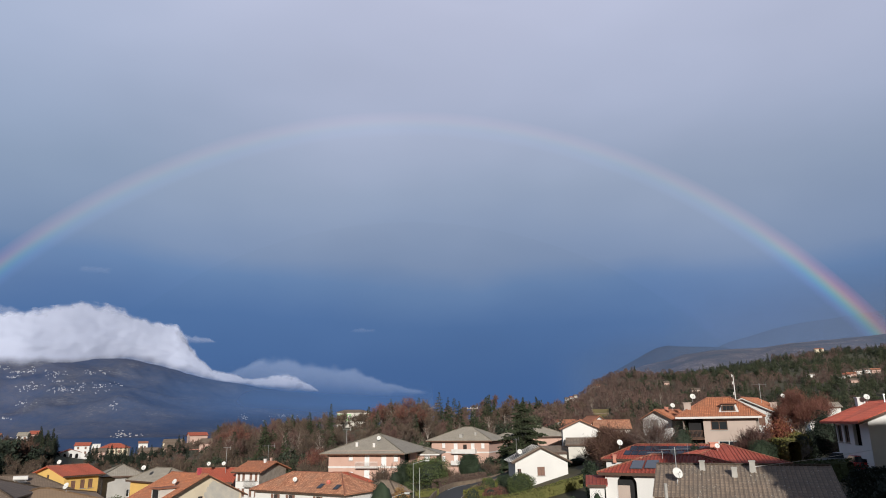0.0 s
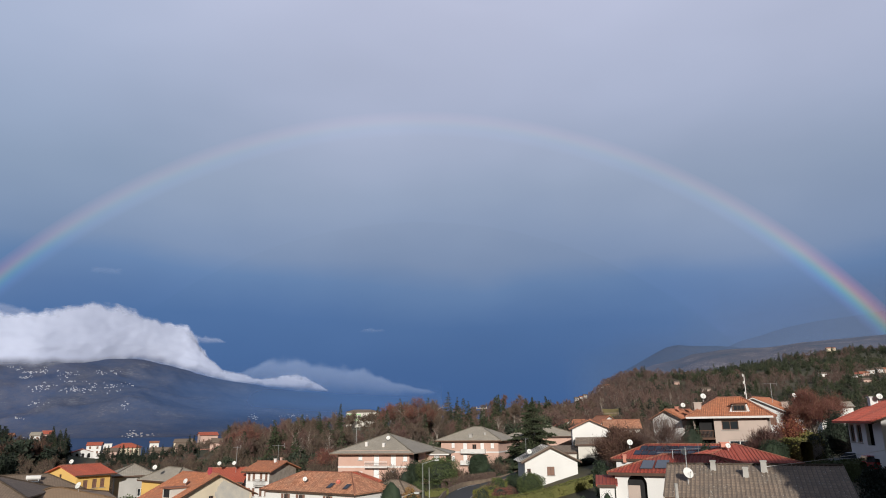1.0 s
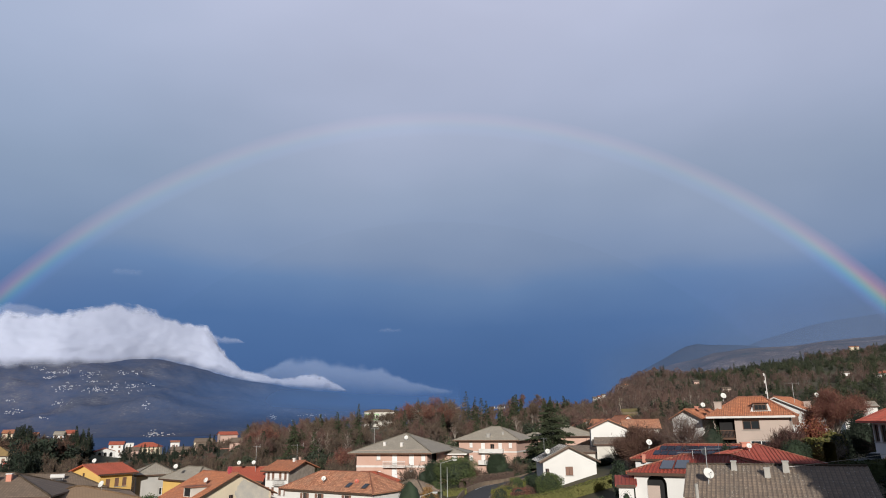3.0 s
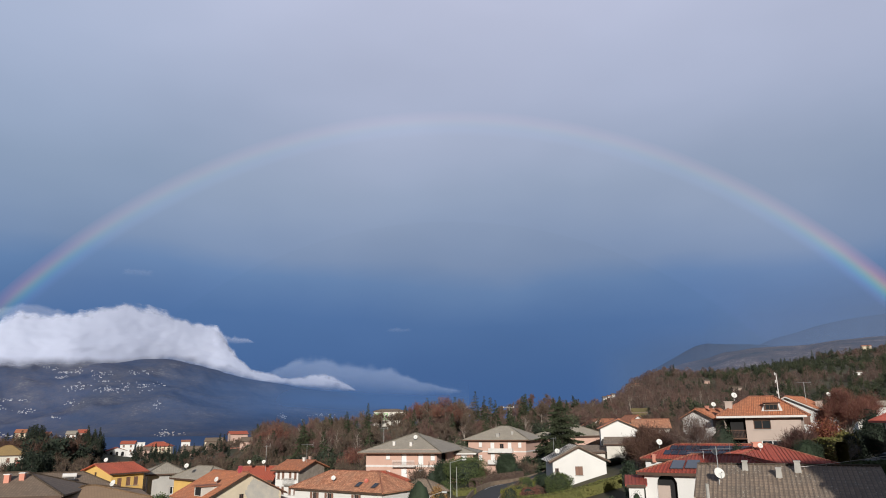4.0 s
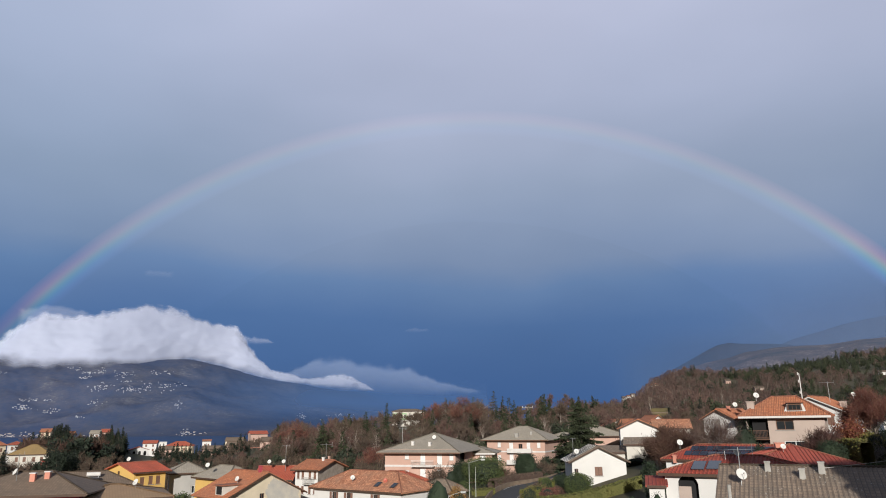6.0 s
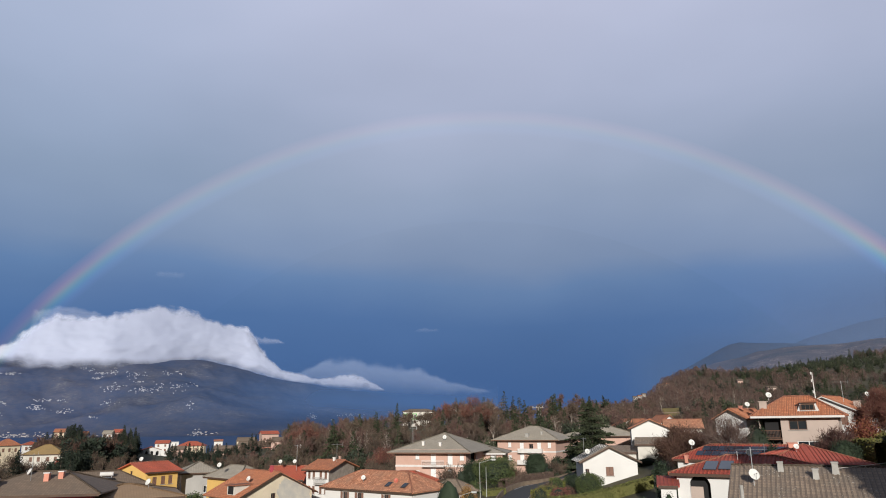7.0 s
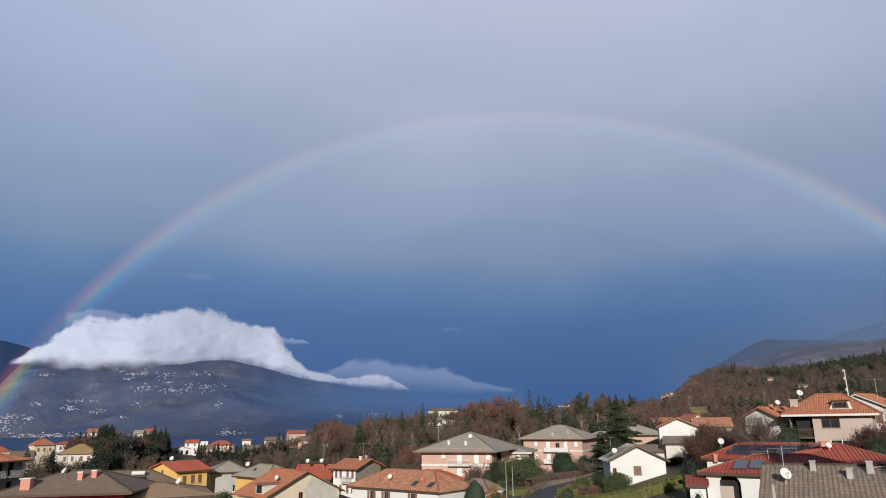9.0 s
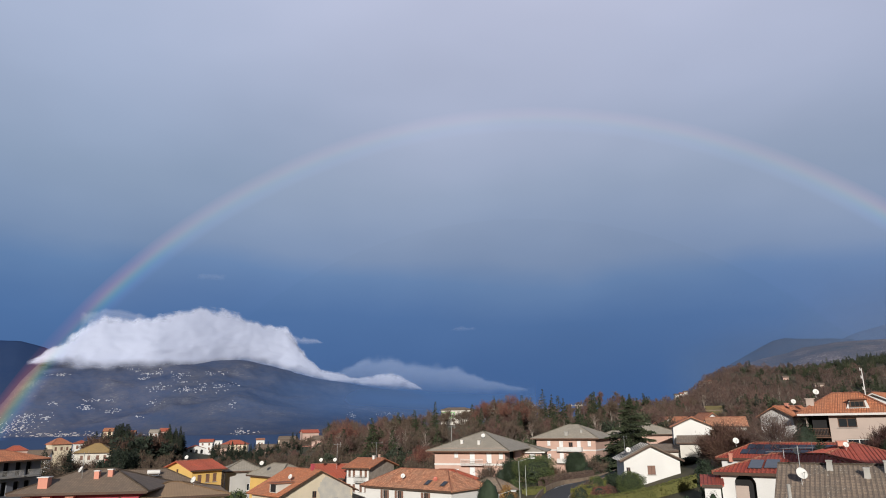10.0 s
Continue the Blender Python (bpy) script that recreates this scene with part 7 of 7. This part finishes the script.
# villa dormer
u, v = local(villa, 36.7, 89.7)
zr = on_roof(villa, u, v).z - villa.matrix_basis.translation.z
dm = part("dormer", boxes((u - 1.25, u + 1.25, v - 0.10, v + 2.6, zr - 0.1, zr + 0.98, 0.66)), EAVEWHITE, villa, "white-framed roof dormer with slanting cheeks")
part("dormer_roof", boxes((u - 1.0, u + 1.0, v - 0.22, v + 2.9, zr + 0.984, zr + 1.12, 0.86)), TILE_ORANGE, dm)
wf = part("window_frame", boxes((u - 0.86, u + 0.86, v - 0.16, v - 0.104, zr + 0.08, zr + 0.86, 0.86)), FRAMEBROWN, dm)
for i in range(3):
    part("pane", boxes((u - 0.66 + i * 0.45, u - 0.26 + i * 0.45, v - 0.19, v - 0.165, zr + 0.18, zr + 0.74)), GLASS, wf)
chimney(villa, *local(villa, 32.55, 92.9), 0.85, 0.8, BEIGE, "wide beige chimney on the villa roof")
dish(site(19.75, 99.4, 62.2), 0.73, mast=0.8)
dish(site(18.2, 100.8, 61.3), 0.62, mast=0.6)
chimney(wing, *local(wing, 31.52, 98.64), 0.36, 0.35, SALMON, "small red-brown chimney on the wing")
antenna(site(24.6, 124, 63.0), 2.6, 2.4, 15)
dish(site(26.1, 124.5, 62.6), 0.72, mast=0.9)
chimney(behind, *local(behind, site(25.4, 124.8).x, site(25.4, 124.8).y), 0.8, 0.9, BEIGE, "beige chimney on the gabled house")
chimney(right, *local(right, 41.2, 68.6), 0.7, 0.7, WHITE, "white chimney on the red roof")
dish(Vector((41.3, 67.6, 61.2)), 0.55, mast=0.7, turn=-15)
for q in ((40.2, 63.2), (43.0, 64.2)):
    w3 = on_roof(right, *local(right, *q))
    vp = thing("vent_pipe", "thin steel vent pipe on the red roof", "vent pipe", m=pose(w3.x, w3.y, w3.z))
    part("pipe", tube(bmesh.new(), (0, 0, -0.2), (0, 0, 0.7), 0.07), STEEL, vp)
    part("cowl", tube(bmesh.new(), (0, 0, 0.7), (0, 0, 0.82), 0.12), STEEL, vp)
dish(Vector((-13.0, 135.9, 56.7)), 0.79, mast=0.6)
for q in ((-17.0, 134.35), (-13.6, 133.2)):
    chimney(blockA, *local(blockA, *q), 0.45, 0.6, EAVEWHITE, "slim white vent chimney")
antenna(Vector((-19.4, 137.0, 55.6)), 3.6, 1.4, 10)
chimney(blockB, *local(blockB, 4.2, 186), 0.9, 0.8, CONCRETE, "grey chimney at the roof's peak")
for q in ((-1.0, 184), (8.0, 186)):
    chimney(blockB, *local(blockB, *q), 0.5, 0.6, CONCRETE, "small grey vent chimney")
dish(Vector((-23.1, 108.3, 51.2)), 0.69, mast=0.75)
for q in ((-18.62, 105.45), (-15.91, 103.69)):
    lay(broad, "skylight", *local(broad, *q), 0.8, 1.1, GLASS, 0.08, 0.05, "dark glazed skylight in the tiles")
    lay(broad, "skylight_frame", *local(broad, *q), 1.0, 1.3, FRAMEBROWN, 0.03, 0.045)
dish(Vector((-17.5, 105.5, 51.4)), 0.65, DISHRED, mast=0.3, label="red satellite dish lying low on the tiles")
dish(Vector((-18.6, 114.5, 51.6)), 0.65, DISHRED, mast=0.6, label="red satellite dish beside white chimneys")
for q in ((-16.6, 120.4), (-15.2, 120.6)):
    chimney(orangeh, *local(orangeh, *q), 0.6, 0.6, WHITE, "small white chimney on the orange roof")
dish(Vector((-39.1, 102.1, 51.6)), 0.69, mast=0.75, turn=-20)
chimney(gable, *local(gable, -36.4, 104.2), 0.42, 0.8, ROSE, "red-brown chimney at the ridge")
dish(site(-17.5, 124, 52.6), 0.65, mast=1.3)
dish(site(-18.6, 124.5, 52.7), 0.65, mast=1.2)
antenna(site(-17.35, 125, 52.4), 4.2, 1.2, 12)
antenna(site(-14.2, 122, 53.6), 3.2, 2.0, 4)
chimney(tall, *local(tall, site(-14.4, 123).x, site(-14.4, 123).y), 0.36, 0.5, WHITE, "small white chimney on the orange roof")
chimney(tall, 1.5, 0.4, 0.32, 0.6, BRICKWALL, "small brick chimney at the ridge")
dish(Vector((-62.6, 113.9, 54.1)), 0.69, mast=0.6)
dish(site(-23.2, 123, 52.8), 0.72, mast=0.9)
dish(Vector((-40.7, 76.0, 53.3)), 0.69, mast=0.7, turn=-20)
wp = on_roof(low1, 1.0, -1.6)
tank = thing("water_heater", "white solar water heater lying on the grey roof", "water heater", m=pose(wp.x, wp.y, wp.z + 0.45, 0, 0, 25))
part("tank", tube(bmesh.new(), (-0.8, 0, 0), (0.8, 0, 0), 0.27, 0.27, 12), EAVEWHITE, tank)
part("collector", boxes((-0.8, 0.8, -1.4, -0.3, -0.42, -0.36)), COLLECTOR, tank)
for s in (-0.6, 0.6):
    part("leg", tube(bmesh.new(), (s, 0, -0.5), (s, 0, -0.2), 0.03), STEEL, tank)
for x, y, w, h in ((-53.0, 67.6, 0.95, 0.9), (-48.97, 70.4, 0.5, 0.7), (-47.9, 71.2, 0.5, 0.6)):
    chimney(rose, *local(rose, x, y), w, h, SALMON, "salmon-pink rendered chimney with a pale cap", cap=EAVEWHITE)
dish(Vector((-51.4, 71.0, 55.0)), 0.65, mast=0.5, turn=-30)
antenna(Vector((-50.5, 70.0, 54.8)), 2.6, 1.0, 0, 5)

# old utility pole, and the cable to it
p = site(17.13, 43.5)
up = thing("utility_pole", "weathered grey utility pole before the old house", "utility pole", m=pose(p.x, p.y, ground_at(p.x, p.y)))
part("pole", tube(bmesh.new(), (0, 0, -0.3), (0, 0, 56.4 - ground_at(p.x, p.y)), 0.13, 0.10, 8), CONCRETE, up)
p2 = site(42, 58)
up2 = thing("utility_pole", "wooden utility pole beside the hillside house", "utility pole", m=pose(p2.x, p2.y, ground_at(p2.x, p2.y)))
part("pole", tube(bmesh.new(), (0, 0, -0.3), (0, 0, 60.7 - ground_at(p2.x, p2.y)), 0.13, 0.10, 8), BARK, up2)
bm = bmesh.new()
a0, a1 = Vector((20.3, 46.9, 56.9)), Vector((p2.x, p2.y, 60.4))
pts = [a0.lerp(a1, i / 14) - Vector((0, 0, 0.35 * 4 * (i / 14) * (1 - i / 14))) for i in range(15)]
for i in range(14):
    tube(bm, pts[i], pts[i + 1], 0.016, n=4)
cable = thing("cable", "pale slack cable strung above the old roof", "cable")
part("wire", bm, EAVEWHITE, cable)


# ---------------------------------------------------------------- parked cars
def car(az, r, turn, paint, label):
    p = site(az, r)
    t = thing("car", label, "car", "parked cars", pose(p.x, p.y, ground_at(p.x, p.y) + 0.02, 0, 0, -az + turn))
    bm = bmesh.new()
    prof = [(-2.0, 0.35), (-2.05, 0.75), (-1.9, 0.95), (-1.0, 1.0), (0.9, 0.98), (1.9, 0.85), (2.02, 0.55), (1.95, 0.3)]
    L = [bm.verts.new((-0.85, y, z)) for y, z in prof]
    R = [bm.verts.new((0.85, y, z)) for y, z in prof]
    n = len(prof)
    for i in range(n):
        bm.faces.new((L[i], L[(i + 1) % n], R[(i + 1) % n], R[i]))
    bm.faces.new(L[::-1])
    bm.faces.new(R)
    bmesh.ops.recalc_face_normals(bm, faces=bm.faces)
    body = part("body", bm, paint, t)
    bm = bmesh.new()
    lo = [(-1.85, 0.96), (1.0, 0.99)]
    hi = [(-1.45, 1.44), (0.35, 1.46)]
    vs = [bm.verts.new((s * w, y, z)) for (y, z), w in ((lo[0], 0.78), (lo[1], 0.78), (hi[1], 0.62), (hi[0], 0.62)) for s in (-1, 1)]
    for f in ((0, 2, 4, 6), (1, 7, 5, 3), (0, 6, 7, 1), (2, 3, 5, 4)):
        bm.faces.new([vs[i] for i in f])
    bmesh.ops.recalc_face_normals(bm, faces=bm.faces)
    part("windows", bm, GLASS, t)
    part("car_roof", boxes((-0.64, 0.64, -1.46, 0.38, 1.45, 1.50, 0.94)), paint, t)
    for s in (-1, 1):
        part("tail_light", boxes((s * 0.72 - 0.1, s * 0.72 + 0.1, -2.075, -2.02, 0.68, 0.88)), DISHRED, body)
        for y in (-1.25, 1.3):
            wh = part("wheel", tube(bmesh.new(), (s * 0.70, y, 0.31), (s * 0.88, y, 0.31), 0.31, 0.31, 14), ASPHALT, t)
            part("rim", tube(bmesh.new(), (s * 0.884, y, 0.31), (s * 0.90, y, 0.31), 0.18, 0.18, 10), STEEL, wh)
    return t


RED = coloured("red_car_paint", (0.45, 0.03, 0.03), (0.42, 0.03, 0.03), 1.0, 0.25)
SILVER = coloured("silver_car_paint", (0.42, 0.43, 0.45), (0.40, 0.41, 0.43), 1.0, 0.3)
car(30.3, 75, 15, RED, "small red car parked in the shade")
NAVY = coloured("dark_car_paint", (0.03, 0.035, 0.05), (0.025, 0.03, 0.04), 1.0, 0.25)
car(0.9, 176, 80, NAVY, "dark car parked below the apartment block")
car(2.4, 177, 95, NAVY, "dark car parked beside the clipped tree")
car(29.2, 79, 70, SILVER, "silver car parked in the shade beside the red one")

# unseen block of flats, added next to the lookout only to shade the slope
house("neighbouring_block", "unseen plain block of flats, added beside the lookout to cast shade", 109.0, 44.6, 36, 15, 79.2, 0.5, "flat", 109.0, 44.6, 0.3, PALE, CONCRETE, rows("f", (-5, 0, 5), (3, 6.5, 10, 13.5, 17, 20.5, 24), 1.4, 1.6, "c"))
# firs out of view, added to throw shade on the brown roof and yard
for i, (az, r, top) in enumerate(((36.6, 41.5, 62.6), (40.5, 44, 62.5), (44.5, 46, 62.0), (49.5, 48, 62.0), (37.6, 56, 61.5), (38.9, 38.2, 61.8), (42.6, 33.0, 62.6), (36.3, 44.0, 60.0))):
    tree_at("garden_fir", "fir", az, r, top, "unseen dense fir, added to shade the brown roof and garden", width=0.14, n=6500, size=0.8, seed=140 + i, blunt=0.35, mat=LEAFBLACK)

# ---------------------------------------------------------------- far houses
HILL_HOUSES = [(28.9, 4.9, 960, 10, CREAM, TILE_ORANGE, "orange-roofed house on top of the wooded hill"), (28.5, 0.75, 190, 7, WHITE, TILE_GREY, "long white house with a grey roof behind the garden")]
HILL_HOUSES += [(30.04, 3.05, hill_range(30.04, 3.05), 6, WHITE, TILE_TAN, "small white house on the hillside"), (30.4, 3.12, hill_range(30.4, 3.12), 5, PALE, TILE_BRIGHT, "small pale house on the hillside"), (30.73, 3.18, hill_range(30.73, 3.18), 7, PINK, TILE_ORANGE, "pink house on the hillside"), (31.14, 3.36, hill_range(31.14, 3.36), 6, WHITE, TILE_TAN, "white house on the hillside"), (30.88, 2.74, hill_range(30.88, 2.74), 7, PINK, TILE_TAN, "long pink house on the hillside"), (31.77, 3.41, hill_range(31.77, 3.41), 6, WHITE, TILE_TAN, "bright white house on the hillside"), (32.22, 3.38, hill_range(32.22, 3.38), 7, PINK, TILE_ORANGE, "pink house with orange roof on the hillside"), (28.14, 3.26, hill_range(28.14, 3.26), 6, WHITE, TILE_TAN, "lone white house in the woods"), (12.03, 2.82, hill_range(12.03, 2.82), 5, WHITE, TILE_TAN, "white house on the hill's shoulder"), (12.53, 2.9, hill_range(12.53, 2.9), 5.5, CREAM, TILE_ORANGE, "cream house on the hill's shoulder"), (10.02, 1.92, hill_range(10.02, 1.92), 5, WHITE, TILE_TAN, "white house low on the hill"), (10.39, 2.0, hill_range(10.39, 2.0), 4.5, WHITE, TILE_ORANGE, "pale house low on the hill"), (10.71, 2.13, hill_range(10.71, 2.13), 4.5, PALE, TILE_TAN, "small pale house low on the hill"), (20.01, 2.43, hill_range(20.01, 2.43), 7, BEIGE, TILE_TAN, "beige house in the woods"), (17.87, 3.02, hill_range(17.87, 3.02), 4.5, PINK, TILE_TAN, "small pink house in brown woods")]
for az, el, r, w, mat, roof, lab in HILL_HOUSES:
    p = site(az, r)
    ze = EYE + r * math.tan(radians(el))
    if 200 < r < 900:
        w, ze = w * 0.85, ze - 1.5
    house("hill_house", lab, az, r, w, 6, ze, 1.0, "gable_x", 12, min(ground_at(p.x, p.y), ze - 3) - 0.3, 0.4, mat, roof, rows("f", (-w / 4, w / 4), (1.0,), 0.9, 1.1, "c"), group="houses on the hill")
for az, r, ze, w, mat, roof, lab in ((-31.2, 430, 56.6, 4.8, WHITE, TILE_GREY, "white house among dark trees"), (-30.5, 440, 57.2, 5.0, PINK, TILE_BRIGHT, "long pink house among dark trees"),
                                     (-32.83, 400, 56.4, 3.8, PALE, TILE_ORANGE, "pale house among dark trees"), (-38.6, 300, 50.5, 7, WHITE, TILE_TAN, "small white garden house"),
                                     (-34.35, 430, 57.8, 4.8, CREAM, TILE_ORANGE, "cream house above dark trees"), (-27.4, 470, 50.0, 8, WHITE, TILE_BRIGHT, "white house beside the arched villa"),
                                     (-26.3, 430, 47.4, 7, PINK, TILE_TAN, "pink house in the lakeside gardens"), (-23.0, 395, 48.0, 9, PINK, TILE_TAN, "pink house in the lakeside gardens"),
                                     (-21.3, 400, 52.0, 9, CREAM, TILE_TAN, "cream house below the pink villa"), (-18.6, 330, 53.0, 8, PINK, TILE_TAN, "pink house half hidden by bare trees"),
                                     (-33.4, 250, 48.5, 8, PINK, TILE_RED, "pink house behind bare trees")):
    house("garden_house", lab, az, r, w, 7, ze, 1.6, "gable_x", -10, ze - 9, 0.4, mat, roof, rows("f", (-w / 4, w / 4), (4.2, 6.9), 1.1, 1.4, "c"), group="houses towards the lake")


def far_village(name, patches, label, seed, tint, ridge=across, big=1.0):
    """Hundreds of tiny houses scattered on the far flank."""
    rng = np.random.default_rng(seed)
    V, F, I = [], [], []
    for a0, a1, e0, e1, n in patches:
        for _ in range(int(n * 1.25)):
            p = ridge.find(rng.normal((a0 + a1) / 2, (a1 - a0) * 0.34), rng.normal((e0 + e1) / 2, (e1 - e0) * 0.36))
            w, d, h = 1.0 + rng.exponential(1.4), rng.uniform(1.6, 3.0), rng.uniform(0.3, 1.6)
            w, d, h = w * big, d * big, h * big
            c, s = math.cos(q := rng.uniform(-0.5, 0.5)), math.sin(q)
            b = len(V)
            for x, y, z in ((-w, -d, -3), (w, -d, -3), (w, d, -3), (-w, d, -3), (-w, -d, h), (w, -d, h), (w, d, h), (-w, d, h), (-w, 0, h + 1.5), (w, 0, h + 1.5)):
                V.append((p.x + x * c - y * s, p.y + x * s + y * c, p.z + z))
            F += [tuple(b + i for i in f) for f in ((0, 1, 5, 4), (1, 2, 6, 5), (2, 3, 7, 6), (3, 0, 4, 7), (5, 6, 9), (7, 4, 8), (4, 5, 9, 8), (6, 7, 8, 9))]
            I += [0] * 6 + [1] * 2
    ob = from_arrays(name, V, F, tint, I)
    tagged(ob, label, "village", kind="stuff")


# far walls are dimmed and blued: distance haze put into their colour
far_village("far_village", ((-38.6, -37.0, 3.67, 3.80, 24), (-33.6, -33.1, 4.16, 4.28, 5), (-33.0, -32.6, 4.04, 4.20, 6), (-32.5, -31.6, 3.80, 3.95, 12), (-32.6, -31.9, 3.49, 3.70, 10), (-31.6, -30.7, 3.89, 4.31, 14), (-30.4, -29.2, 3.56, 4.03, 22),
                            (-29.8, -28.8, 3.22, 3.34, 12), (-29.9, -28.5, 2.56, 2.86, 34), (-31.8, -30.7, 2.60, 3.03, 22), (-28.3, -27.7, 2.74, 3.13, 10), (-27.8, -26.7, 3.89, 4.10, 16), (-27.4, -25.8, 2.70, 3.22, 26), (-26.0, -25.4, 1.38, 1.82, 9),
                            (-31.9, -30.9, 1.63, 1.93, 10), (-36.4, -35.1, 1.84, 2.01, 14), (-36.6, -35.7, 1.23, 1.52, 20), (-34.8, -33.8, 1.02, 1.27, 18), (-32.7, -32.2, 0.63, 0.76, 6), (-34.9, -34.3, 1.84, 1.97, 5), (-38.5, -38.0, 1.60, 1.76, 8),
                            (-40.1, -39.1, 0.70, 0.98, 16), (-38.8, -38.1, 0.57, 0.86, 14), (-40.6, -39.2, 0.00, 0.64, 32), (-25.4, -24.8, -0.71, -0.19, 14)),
            "white houses of villages scattered over the far mountainside", 7, [stucco("far_haze_white", (0.46, 0.50, 0.58)), stucco("far_roof", (0.30, 0.28, 0.28))])
far_village("far_town", ((-41.8, -39.6, -0.5, 0.4, 80), (-39.6, -36.0, -0.6, -0.3, 50), (-37.6, -33, -0.62, -0.45, 30), (-25.6, -23.6, -0.62, -0.45, 14)), "dense pale town on the far lakeshore", 8, [stucco("far_haze_cream", (0.48, 0.48, 0.50)), stucco("far_town_roof", (0.32, 0.28, 0.27))], big=1.15)

far_village("far_hamlet", ((-16.6, -15.8, 0.45, 0.75, 14), (-13.9, -11.9, 0.5, 0.8, 20), (-9.4, -8.4, 0.55, 0.8, 14)), "pale hamlets along the far lakeshore", 9, [stucco("hamlet_haze_white", (0.50, 0.53, 0.60)), CONCRETE], across)
